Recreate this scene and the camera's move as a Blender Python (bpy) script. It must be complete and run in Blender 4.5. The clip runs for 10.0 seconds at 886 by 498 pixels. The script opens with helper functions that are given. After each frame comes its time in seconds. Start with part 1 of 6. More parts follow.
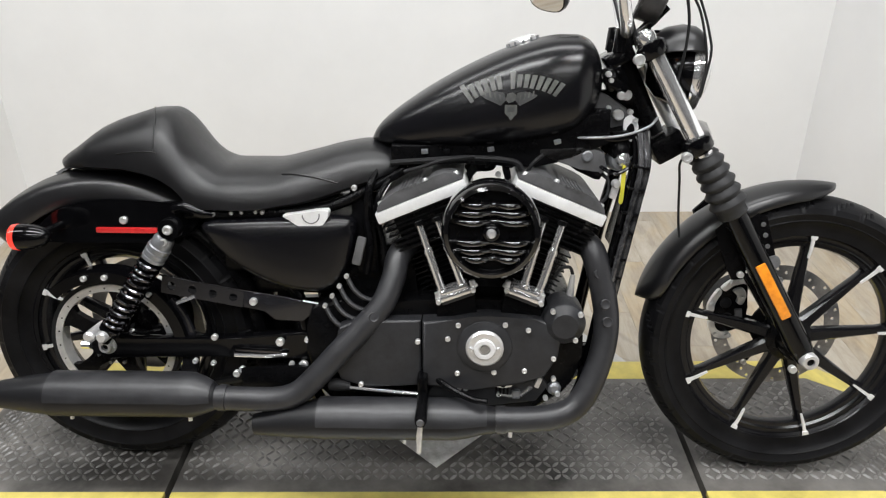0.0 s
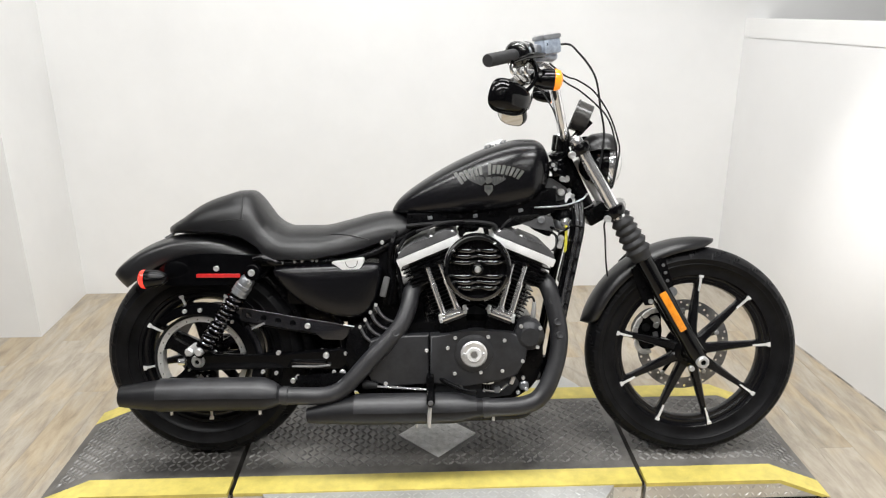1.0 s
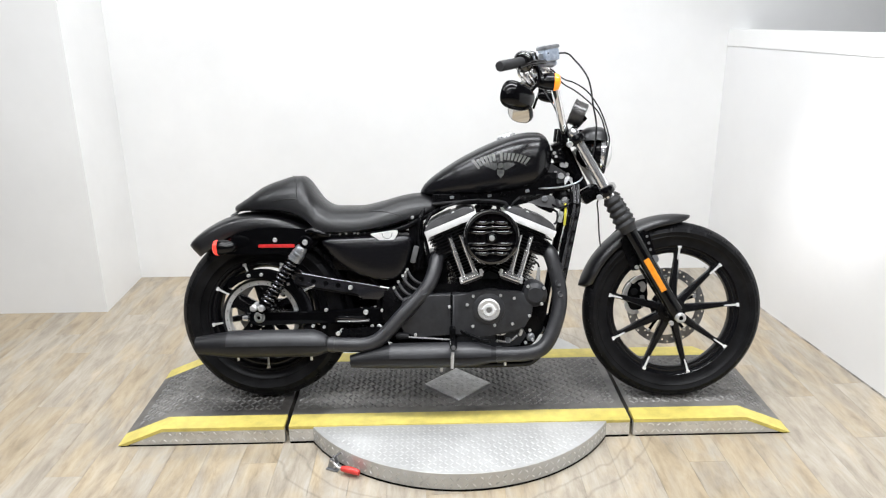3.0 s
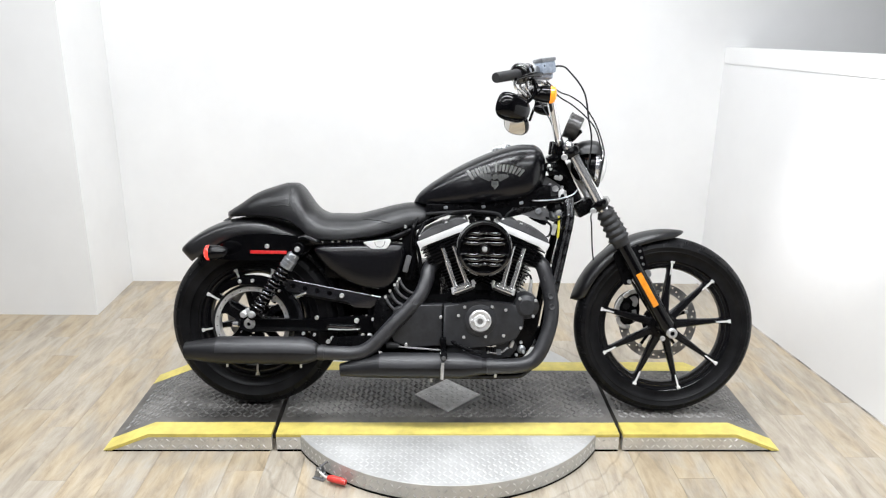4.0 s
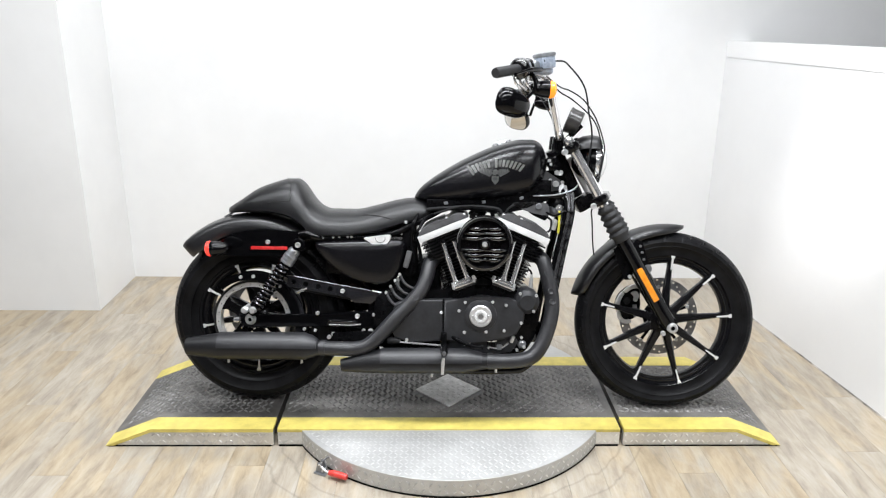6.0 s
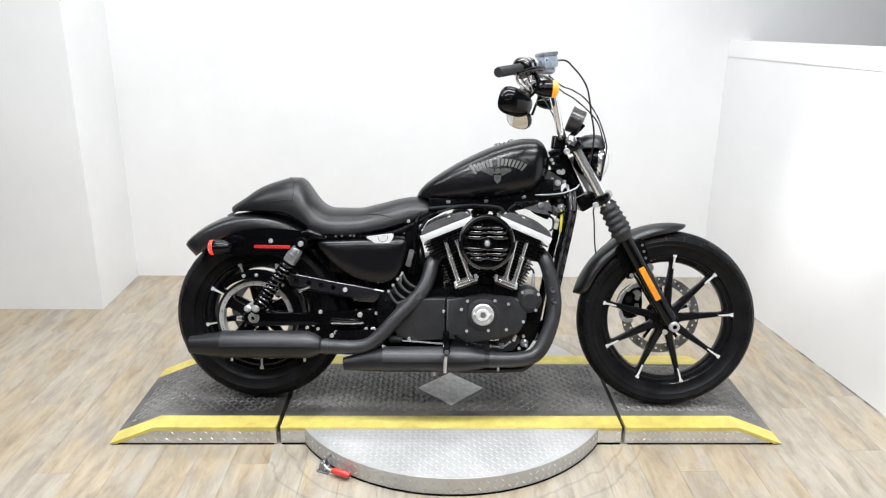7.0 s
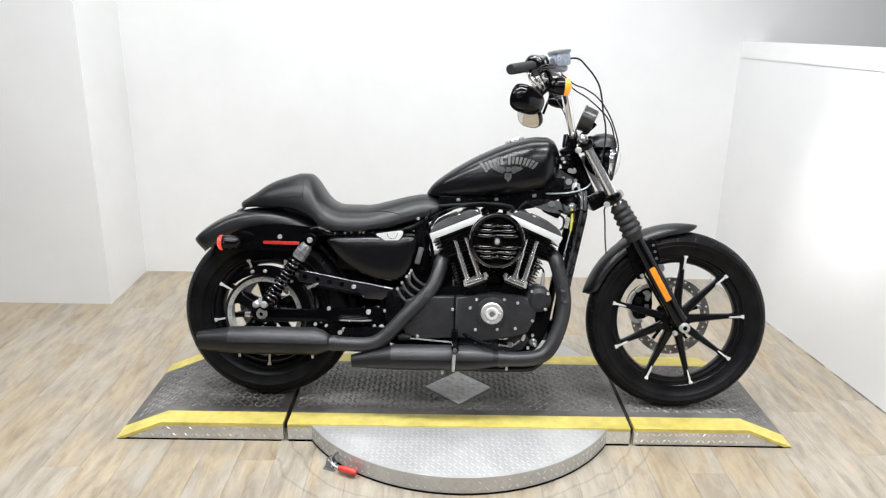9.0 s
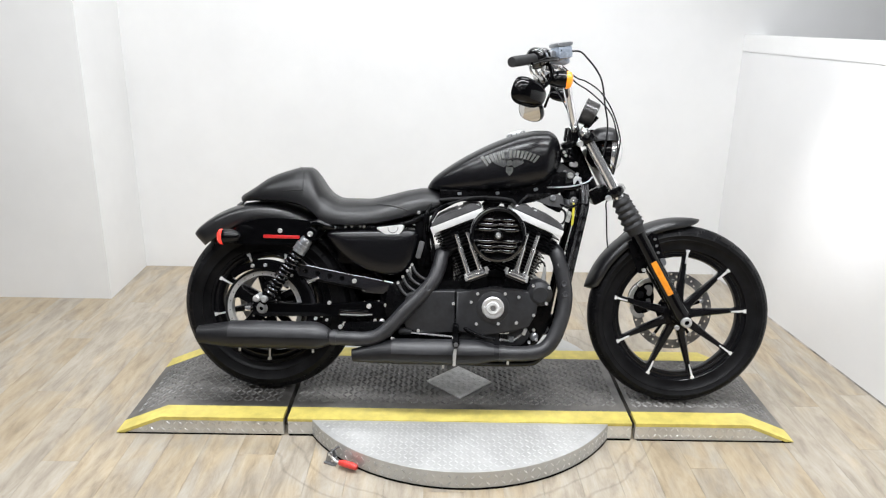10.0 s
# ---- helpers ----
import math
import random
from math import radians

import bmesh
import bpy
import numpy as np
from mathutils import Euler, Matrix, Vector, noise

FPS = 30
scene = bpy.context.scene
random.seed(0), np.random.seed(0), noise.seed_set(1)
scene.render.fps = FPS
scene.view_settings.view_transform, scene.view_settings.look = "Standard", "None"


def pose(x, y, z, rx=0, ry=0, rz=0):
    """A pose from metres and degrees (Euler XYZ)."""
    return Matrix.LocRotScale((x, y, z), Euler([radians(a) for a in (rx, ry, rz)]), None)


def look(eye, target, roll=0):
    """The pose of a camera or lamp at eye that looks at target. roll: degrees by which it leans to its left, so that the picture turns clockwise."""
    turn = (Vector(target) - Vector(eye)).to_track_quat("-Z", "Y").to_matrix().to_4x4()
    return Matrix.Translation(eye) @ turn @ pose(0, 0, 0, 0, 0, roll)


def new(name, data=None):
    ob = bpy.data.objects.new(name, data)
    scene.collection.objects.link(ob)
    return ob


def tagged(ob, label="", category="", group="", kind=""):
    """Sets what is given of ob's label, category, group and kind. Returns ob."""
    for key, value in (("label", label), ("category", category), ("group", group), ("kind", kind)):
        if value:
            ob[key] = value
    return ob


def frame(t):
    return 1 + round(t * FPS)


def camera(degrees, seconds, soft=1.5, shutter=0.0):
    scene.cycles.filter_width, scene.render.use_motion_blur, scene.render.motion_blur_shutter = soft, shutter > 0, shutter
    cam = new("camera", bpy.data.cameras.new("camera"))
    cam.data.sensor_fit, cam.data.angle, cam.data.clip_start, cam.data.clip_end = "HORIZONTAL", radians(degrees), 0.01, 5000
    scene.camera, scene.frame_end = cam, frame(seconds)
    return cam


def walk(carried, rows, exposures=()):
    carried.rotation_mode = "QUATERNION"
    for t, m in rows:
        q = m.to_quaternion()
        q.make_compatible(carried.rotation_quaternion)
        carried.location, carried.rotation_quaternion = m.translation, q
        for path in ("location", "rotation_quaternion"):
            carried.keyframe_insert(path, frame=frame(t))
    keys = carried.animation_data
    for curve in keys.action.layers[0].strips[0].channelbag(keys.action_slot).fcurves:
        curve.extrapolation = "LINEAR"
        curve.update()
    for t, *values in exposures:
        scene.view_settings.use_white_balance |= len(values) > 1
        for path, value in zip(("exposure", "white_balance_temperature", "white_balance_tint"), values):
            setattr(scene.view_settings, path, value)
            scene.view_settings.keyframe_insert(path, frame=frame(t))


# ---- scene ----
cam = camera(62.0, 10.0, soft=1.2)
PATH = [
    (0, (0.756, -1.398, 1.354), (0.739, 0.375, 0.430), -0.5),
    (0.2, (0.773, -1.546, 1.382), (0.770, 0.262, 0.529), 0.0),
    (0.4, (0.752, -1.690, 1.405), (0.790, 0.153, 0.628), -0.2),
    (0.5, (0.735, -1.769, 1.3955), (0.814, 0.0886, 0.658), -0.16),
    (0.7, (0.714, -1.912, 1.413), (0.786, -0.051, 0.682), 0.4),
    (0.9, (0.696, -2.004, 1.475), (0.752, -0.129, 0.782), -0.6),
    (1, (0.679, -2.075, 1.457), (0.738, -0.1835, 0.809), -0.31),
    (1.1, (0.706, -2.133, 1.472), (0.755, -0.234, 0.848), -0.3),
    (1.2, (0.743, -2.189, 1.462), (0.759, -0.289, 0.838), -0.3),
    (1.5, (0.75, -2.321, 1.464), (0.755, -0.44, 0.785), 0.9),
    (1.6, (0.712, -2.35, 1.46), (0.711, -0.467, 0.786), 0.8),
    (1.8, (0.693, -2.411, 1.472), (0.688, -0.519, 0.825), 0.3),
    (2, (0.677, -2.466, 1.473), (0.71, -0.574, 0.828), -0.2),
    (2.2, (0.616, -2.513, 1.466), (0.668, -0.622, 0.817), -0.3),
    (2.5, (0.597, -2.544, 1.473), (0.655, -0.653, 0.824), -0.7),
    (2.7, (0.615, -2.557, 1.471), (0.666, -0.664, 0.829), -0.8),
    (3, (0.633, -2.535, 1.483), (0.662, -0.635, 0.859), -0.7),
    (3.2, (0.626, -2.53, 1.472), (0.673, -0.624, 0.868), 0.7),
    (4.5, (0.651, -2.53, 1.481), (0.685, -0.62, 0.886), 0.5),
    (5, (0.651, -2.529, 1.479), (0.687, -0.619, 0.885), -0.1),
    (5.5, (0.654, -2.529, 1.483), (0.689, -0.624, 0.875), 0.5),
    (7, (0.648, -2.538, 1.483), (0.678, -0.635, 0.871), 0.5),
    (7.5, (0.651, -2.541, 1.476), (0.674, -0.637, 0.864), 0.8),
    (8, (0.649, -2.537, 1.477), (0.667, -0.633, 0.868), 0.6),
    (8.5, (0.651, -2.532, 1.475), (0.67, -0.63, 0.86), 0.8),
    (9, (0.638, -2.53, 1.47), (0.65, -0.625, 0.859), 1.0),
    (9.5, (0.643, -2.52, 1.473), (0.654, -0.619, 0.849), 0.8),
    (10, (0.638, -2.521, 1.461), (0.648, -0.62, 0.839), 1.0),
]
walk(cam, [(t, look(eye, target, roll)) for t, eye, target, roll in PATH],
     [(0, -0.22, 6750, 10), (0.5, -0.20, 6750, 10), (1, -0.12, 6850, 10), (1.5, -0.10, 6800, 10), (2, -0.06, 6700, 10), (2.5, 0.0, 6600, 10),
      (4.5, 0.06, 6500, 10), (7.5, 0.03, 6500, 10), (9, -0.03, 6550, 10), (10, -0.05, 6550, 10)])

# ---------- light ----------
world = bpy.data.worlds.new("room_air")
scene.world = world
world.use_nodes = True
world.node_tree.nodes["Background"].inputs[0].default_value = (0.9, 0.95, 1.0, 1)
world.node_tree.nodes["Background"].inputs[1].default_value = 0.3


def area_lamp(name, x, y, z, sx, sy, watts, target=None, colour=(0.945, 0.975, 1.015)):
    d = bpy.data.lights.new(name, "AREA")
    d.shape, d.size, d.size_y, d.energy, d.color = "RECTANGLE", sx, sy, watts, colour
    ob = new(name, d)
    ob.matrix_world = look((x, y, z), target or (x, y + 0.001, 0))
    return ob


area_lamp("ceiling_lamp", 0.0, -0.65, 2.84, 1.5, 0.35, 51)
area_lamp("ceiling_lamp", 1.45, -0.65, 2.84, 1.4, 0.35, 51)
# unseen lamp, added only to brighten the face of the pier
area_lamp("ceiling_lamp", -1.7, -0.55, 2.84, 1.3, 0.35, 26)
area_lamp("ceiling_lamp", 0.0, 0.65, 2.84, 1.5, 0.35, 20)
area_lamp("ceiling_lamp", 1.35, 0.65, 2.84, 1.2, 0.35, 18)
area_lamp("ceiling_lamp", -0.1, -2.15, 2.84, 1.6, 0.35, 38)
area_lamp("ceiling_lamp", 1.7, -2.15, 2.84, 1.6, 0.35, 34)
for x in (-1.6, 0.2, 2.0):
    for y in (-3.6, -4.9, -6.0):
        area_lamp("shop_lamp", x, y, 2.84, 0.7, 0.07, 5.5)

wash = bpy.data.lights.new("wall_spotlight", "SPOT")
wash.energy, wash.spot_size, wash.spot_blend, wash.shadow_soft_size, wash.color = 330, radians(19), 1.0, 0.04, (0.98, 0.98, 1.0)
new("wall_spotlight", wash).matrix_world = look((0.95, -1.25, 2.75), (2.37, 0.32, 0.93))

# ---------- materials ----------


def mat(name, colour, rough=0.5, metal=0.0, vary=0.0, vscale=6.0, bump=0.0, bscale=200.0, rvary=0.0, coat=0.0,
        emit=None, power=0.0, spec=0.5, stretch=(1, 1, 1), second=None, per_object=0.0):
    m = bpy.data.materials.new(name)
    m.use_nodes = True
    n, l = m.node_tree.nodes, m.node_tree.links
    b = n["Principled BSDF"]
    b.inputs["Base Color"].default_value = (*colour, 1)
    b.inputs["Roughness"].default_value = rough
    b.inputs["Metallic"].default_value = metal
    b.inputs["Specular IOR Level"].default_value = spec
    b.inputs["Coat Weight"].default_value = coat
    b.inputs["Coat Roughness"].default_value = 0.05
    tc = n.new("ShaderNodeTexCoord")
    mp = n.new("ShaderNodeMapping")
    mp.inputs["Scale"].default_value = stretch
    l.new(tc.outputs["Object"], mp.inputs["Vector"])
    if vary or per_object:
        nz = n.new("ShaderNodeTexNoise")
        nz.inputs["Scale"].default_value = vscale
        nz.inputs["Detail"].default_value = 5
        nz.inputs["Roughness"].default_value = 0.65
        l.new(mp.outputs[0], nz.inputs["Vector"])
        mx = n.new("ShaderNodeMix")
        mx.data_type = "RGBA"
        c2 = second or tuple(min(1.0, c * (1 + 2.2 * vary) + 0.01 * vary) for c in colour)
        c1 = tuple(c * (1 - vary) for c in colour) if not second else colour
        mx.inputs[6].default_value = (*c1, 1)
        mx.inputs[7].default_value = (*c2, 1)
        rp = n.new("ShaderNodeMapRange")
        rp.inputs["From Min"].default_value, rp.inputs["From Max"].default_value = 0.3, 0.72
        l.new(nz.outputs["Fac"], rp.inputs["Value"])
        fac = rp.outputs[0]
        if per_object:
            oi = n.new("ShaderNodeObjectInfo")
            ma = n.new("ShaderNodeMath")
            ma.operation = "MULTIPLY_ADD"
            l.new(oi.outputs["Random"], ma.inputs[0])
            ma.inputs[1].default_value = per_object
            ms = n.new("ShaderNodeMath")
            ms.operation = "MULTIPLY_ADD"
            l.new(fac, ms.inputs[0])
            ms.inputs[1].default_value = 1 - per_object
            l.new(ms.outputs[0], ma.inputs[2])
            ms.inputs[2].default_value = 0.0
            fac = ma.outputs[0]
            # each piece takes its own stretch of the pattern
            cb = n.new("ShaderNodeCombineXYZ")
            mu = n.new("ShaderNodeMath")
            mu.operation = "MULTIPLY"
            l.new(oi.outputs["Random"], mu.inputs[0])
            mu.inputs[1].default_value = 37.0
            l.new(mu.outputs[0], cb.inputs[2])
            l.new(cb.outputs[0], mp.inputs["Location"])
        l.new(fac, mx.inputs[0])
        l.new(mx.outputs[2], b.inputs["Base Color"])
        if rvary:
            rr = n.new("ShaderNodeMapRange")
            rr.inputs["To Min"].default_value = max(0.02, rough - rvary)
            rr.inputs["To Max"].default_value = min(1, rough + rvary)
            l.new(nz.outputs["Fac"], rr.inputs["Value"])
            l.new(rr.outputs[0], b.inputs["Roughness"])
    if bump:
        nb = n.new("ShaderNodeTexNoise")
        nb.inputs["Scale"].default_value = bscale
        nb.inputs["Detail"].default_value = 3
        l.new(mp.outputs[0], nb.inputs["Vector"])
        bp = n.new("ShaderNodeBump")
        bp.inputs["Strength"].default_value = bump
        bp.inputs["Distance"].default_value = 0.002
        l.new(nb.outputs["Fac"], bp.inputs["Height"])
        l.new(bp.outputs[0], b.inputs["Normal"])
    if emit:
        b.inputs["Emission Color"].default_value = (*emit, 1)
        b.inputs["Emission Strength"].default_value = power
    return m


M_WALL = mat("white_wall_paint", (0.77, 0.77, 0.765), 0.45, vary=0.03, vscale=1.3, bump=0.06, bscale=90)
M_WALL_R = mat("white_gloss_panel", (0.73, 0.73, 0.73), 0.28, vary=0.02, vscale=1.5, bump=0.03, bscale=30)
M_SEALANT = mat("grey_sealant", (0.30, 0.28, 0.26), 0.7, vary=0.7, vscale=9)
# for unseen walls, dark so that the black bike reflects little
M_DARK = mat("dark_unseen_wall", (0.05, 0.05, 0.052), 0.7, vary=0.2, vscale=2)
M_CEIL = mat("ceiling_grey", (0.30, 0.30, 0.30), 0.8, vary=0.03, vscale=3)


def plank_material():
    """Wood-look vinyl: tan and grey streaks, another stretch of it on each plank, and a few faint stain lines."""
    m = bpy.data.materials.new("vinyl_plank")
    m.use_nodes = True
    n, l = m.node_tree.nodes, m.node_tree.links
    b = n["Principled BSDF"]

    def node(kind, **kw):
        q = n.new(kind)
        for k, v in kw.items():
            q.inputs[k].default_value = v
        return q

    geo = n.new("ShaderNodeNewGeometry")
    oi = n.new("ShaderNodeObjectInfo")
    shift = n.new("ShaderNodeCombineXYZ")
    mul = n.new("ShaderNodeMath")
    mul.operation, mul.inputs[1].default_value = "MULTIPLY", 53.0
    l.new(oi.outputs["Random"], mul.inputs[0])
    l.new(mul.outputs[0], shift.inputs[2])
    streak = node("ShaderNodeMapping", Scale=(11.0, 2.2, 1.0))
    l.new(geo.outputs["Position"], streak.inputs["Vector"])
    l.new(shift.outputs[0], streak.inputs["Location"])
    n1 = node("ShaderNodeTexNoise", Scale=2.2, Detail=8.0, Roughness=0.70, Distortion=0.4)
    l.new(streak.outputs[0], n1.inputs["Vector"])
    ramp = n.new("ShaderNodeValToRGB")
    e = ramp.color_ramp.elements
    e[0].position, e[0].color = 0.26, (0.225, 0.190, 0.145, 1)
    e[1].position, e[1].color = 0.78, (0.50, 0.465, 0.41, 1)
    for p, c in ((0.40, (0.325, 0.280, 0.222, 1)), (0.50, (0.395, 0.343, 0.272, 1)), (0.61, (0.440, 0.393, 0.325, 1))):
        q = e.new(p)
        q.color = c
    l.new(n1.outputs["Fac"], ramp.inputs[0])
    # greyish or yellowish cast, plank by plank and in patches
    patch = node("ShaderNodeMapping", Scale=(6.5, 2.0, 1.0))
    l.new(geo.outputs["Position"], patch.inputs["Vector"])
    l.new(shift.outputs[0], patch.inputs["Location"])
    n2 = node("ShaderNodeTexNoise", Scale=1.25, Detail=4.0, Roughness=0.6, Distortion=0.7)
    l.new(patch.outputs[0], n2.inputs["Vector"])
    ad = n.new("ShaderNodeMath")
    ad.operation = "MULTIPLY_ADD"
    l.new(oi.outputs["Random"], ad.inputs[0])
    ad.inputs[1].default_value = 0.24
    l.new(n2.outputs["Fac"], ad.inputs[2])
    cast = n.new("ShaderNodeValToRGB")
    e = cast.color_ramp.elements
    e[0].position, e[0].color = 0.46, (1.06, 0.985, 0.845, 1)
    e[1].position, e[1].color = 0.68, (0.93, 0.94, 0.95, 1)
    l.new(ad.outputs[0], cast.inputs[0])
    mx = n.new("ShaderNodeMix")
    mx.data_type, mx.blend_type = "RGBA", "MULTIPLY"
    mx.inputs[0].default_value = 1.0
    tone = node("ShaderNodeMapRange")
    tone.inputs["To Min"].default_value, tone.inputs["To Max"].default_value = 0.87, 1.07
    l.new(oi.outputs["Random"], tone.inputs["Value"])
    m0 = n.new("ShaderNodeMix")
    m0.data_type, m0.blend_type = "RGBA", "MULTIPLY"
    m0.inputs[0].default_value = 1.0
    l.new(ramp.outputs[0], m0.inputs[6])
    l.new(tone.outputs[0], m0.inputs[7])
    l.new(m0.outputs[2], mx.inputs[6])
    l.new(cast.outputs[0], mx.inputs[7])
    # two uneven scuff rings round the turntable
    n3 = node("ShaderNodeTexNoise", Scale=3.4, Detail=2.5, Distortion=0.5)
    l.new(geo.outputs["Position"], n3.inputs["Vector"])
    rings = []
    for centre, radius in (((0.722, 0.088, 0.0), 0.690), ((0.722, 0.088, 0.0), 0.765)):
        far = n.new("ShaderNodeVectorMath")
        far.operation = "DISTANCE"
        l.new(geo.outputs["Position"], far.inputs[0])
        far.inputs[1].default_value = centre
        wob = n.new("ShaderNodeMath")
        wob.operation, wob.inputs[1].default_value = "MULTIPLY_ADD", 0.16
        l.new(n3.outputs["Fac"], wob.inputs[0])
        l.new(far.outputs["Value"], wob.inputs[2])
        sub = n.new("ShaderNodeMath")
        sub.operation, sub.inputs[1].default_value = "SUBTRACT", radius + 0.08
        l.new(wob.outputs[0], sub.inputs[0])
        one = n.new("ShaderNodeMath")
        one.operation = "ABSOLUTE"
        l.new(sub.outputs[0], one.inputs[0])
        rings.append(one)
    ab = n.new("ShaderNodeMath")
    ab.operation = "MINIMUM"
    l.new(rings[0].outputs[0], ab.inputs[0])
    l.new(rings[1].outputs[0], ab.inputs[1])
    ln = node("ShaderNodeMapRange")
    ln.inputs["From Min"].default_value, ln.inputs["From Max"].default_value = 0.001, 0.007
    ln.inputs["To Min"].default_value, ln.inputs["To Max"].default_value = 0.80, 1.0
    l.new(ab.outputs[0], ln.inputs["Value"])
    m2 = n.new("ShaderNodeMix")
    m2.data_type, m2.blend_type = "RGBA", "MULTIPLY"
    m2.inputs[0].default_value = 1.0
    l.new(mx.outputs[2], m2.inputs[6])
    l.new(ln.outputs[0], m2.inputs[7])
    l.new(m2.outputs[2], b.inputs["Base Color"])
    rr = node("ShaderNodeMapRange")
    rr.inputs["To Min"].default_value, rr.inputs["To Max"].default_value = 0.34, 0.52
    l.new(n1.outputs["Fac"], rr.inputs["Value"])
    l.new(rr.outputs[0], b.inputs["Roughness"])
    bp = node("ShaderNodeBump", Strength=0.08, Distance=0.002)
    l.new(n1.outputs["Fac"], bp.inputs["Height"])
    l.new(bp.outputs[0], b.inputs["Normal"])
    return m


M_PLANK = plank_material()
M_GAP = mat("plank_joint", (0.29, 0.25, 0.20), 0.7)
# lighter than the deck, so the colour itself carries the lugs' glints
M_TREAD_LUG = mat("glinting_tread_lug", (0.135, 0.131, 0.125), 0.34, vary=0.5, vscale=12, rvary=0.1)
M_TREAD = mat("dark_tread_rubber", (0.072, 0.068, 0.063), 0.39, vary=0.8, vscale=5, bump=0.15, bscale=120, rvary=0.12)
M_YELLOW = mat("yellow_safety_paint", (0.59, 0.49, 0.125), 0.5, vary=0.13, vscale=16, bump=0.1, bscale=150, rvary=0.1)
M_ALU = mat("tread_plate_aluminium", (0.64, 0.64, 0.63), 0.36, 0.70, vary=0.16, vscale=7, bump=0.10, bscale=110, rvary=0.14)
# lug colour set above the plate's to stand for bright glints
M_LUG = mat("glinting_lug", (0.80, 0.80, 0.79), 0.34, 0.85, vary=0.08, vscale=30)
M_DISC_TOP = mat("worn_tread_plate", (0.52, 0.52, 0.51), 0.42, 0.45, vary=0.10, vscale=7, bump=0.08, bscale=110, rvary=0.14)
# disc lugs too are coloured lighter for their glints
M_DISC_LUG = mat("glinting_plate_lug", (0.60, 0.60, 0.59), 0.38, 0.50, vary=0.08, vscale=30)
M_BOLT = mat("zinc_plated_steel", (0.74, 0.74, 0.74), 0.28, 0.7, vary=0.06, vscale=40)
M_DISC = mat("brake_disc_steel", (0.31, 0.31, 0.312), 0.32, 0.8, vary=0.2, vscale=30)
M_TIP = mat("matte_black_muffler_tip", (0.0070, 0.0072, 0.0085), 0.42, vary=0.2, vscale=18, bump=0.08, bscale=500, spec=0.35)
M_GLOSS_HI = mat("polished_black", (0.0020, 0.0020, 0.0024), 0.06, coat=1.0, vary=0.1, vscale=30)
M_PATCH = mat("scuffed_steel_plate", (0.86, 0.86, 0.835), 0.42, 0.0, vary=0.28, vscale=38, bump=0.2, bscale=90, rvary=0.15)
M_DENIM = mat("satin_black_paint", (0.0026, 0.0026, 0.0036), 0.25, vary=0.15, vscale=20, bump=0.02, bscale=900, spec=0.40)
M_FENDER = mat("satin_charcoal_paint", (0.006, 0.006, 0.0068), 0.33, vary=0.15, vscale=20, bump=0.02, bscale=900, spec=0.58)
M_GLOSS = mat("gloss_black", (0.0014, 0.0014, 0.0018), 0.09, vary=0.1, vscale=30, spec=0.28)
M_SEMI = mat("semi_gloss_black", (0.0020, 0.0020, 0.0024), 0.26, vary=0.2, vscale=25, bump=0.03, bscale=300, spec=0.11)
M_WRINKLE = mat("wrinkle_black", (0.0170, 0.0174, 0.0195), 0.42, vary=0.2, vscale=40, bump=0.30, bscale=700, spec=0.42)
M_ROCKER = mat("charcoal_powder_coat", (0.060, 0.060, 0.062), 0.5, vary=0.2, vscale=30, bump=0.25, bscale=700, spec=0.3)
M_PIPE = mat("matte_black_exhaust", (0.0185, 0.0187, 0.0208), 0.39, vary=0.25, vscale=18, bump=0.10, bscale=420, rvary=0.08, spec=0.50)
M_VINYL = mat("black_seat_vinyl", (0.0045, 0.0045, 0.0052), 0.32, vary=0.2, vscale=25, bump=0.22, bscale=650, spec=0.40)
M_RUBBER = mat("tyre_rubber", (0.0036, 0.0036, 0.0043), 0.42, vary=0.4, vscale=14, bump=0.10, bscale=250, rvary=0.1, spec=0.12)
M_BOOT = mat("soft_rubber", (0.009, 0.009, 0.0098), 0.6, vary=0.25, vscale=25, bump=0.1, bscale=300, spec=0.22)
M_BELLOWS = mat("bellows_rubber", (0.021, 0.021, 0.022), 0.55, vary=0.25, vscale=25, bump=0.1, bscale=300, spec=0.3)
M_PLASTIC = mat("grey_plastic", (0.085, 0.085, 0.088), 0.5, vary=0.15, vscale=30, bump=0.05, bscale=300)
M_CHROME = mat("chrome", (0.86, 0.86, 0.87), 0.09, 0.86, vary=0.05, vscale=15)
M_SATIN = mat("brushed_aluminium", (0.74, 0.74, 0.74), 0.38, 0.75, vary=0.10, vscale=25, bump=0.05, bscale=200)
M_SILVER = mat("silver_paint", (0.72, 0.72, 0.72), 0.42, 0.25, vary=0.08, vscale=20)
M_CAST = mat("cast_alloy_grey", (0.27, 0.28, 0.295), 0.32, 0.7, vary=0.2, vscale=25, bump=0.1, bscale=250)
M_AMBER = mat("amber_reflector", (0.85, 0.27, 0.02), 0.22, coat=0.6, vary=0.15, vscale=60, bump=0.3, bscale=500)
M_AMBER_LIT = mat("amber_lens_lit", (0.72, 0.22, 0.015), 0.2, coat=0.5, emit=(1.0, 0.28, 0.02), power=0.9)
M_RED = mat("red_reflector", (0.50, 0.02, 0.02), 0.22, coat=0.6, vary=0.15, vscale=60, bump=0.3, bscale=500)
M_RED_LIT = mat("red_lens_lit", (0.75, 0.03, 0.02), 0.2, coat=0.5, emit=(1.0, 0.06, 0.04), power=0.8)
M_TAG = mat("yellow_plastic_tag", (0.62, 0.56, 0.05), 0.45, vary=0.1)
M_REDGRIP = mat("red_vinyl_grip", (0.60, 0.05, 0.04), 0.35, vary=0.15, vscale=30)
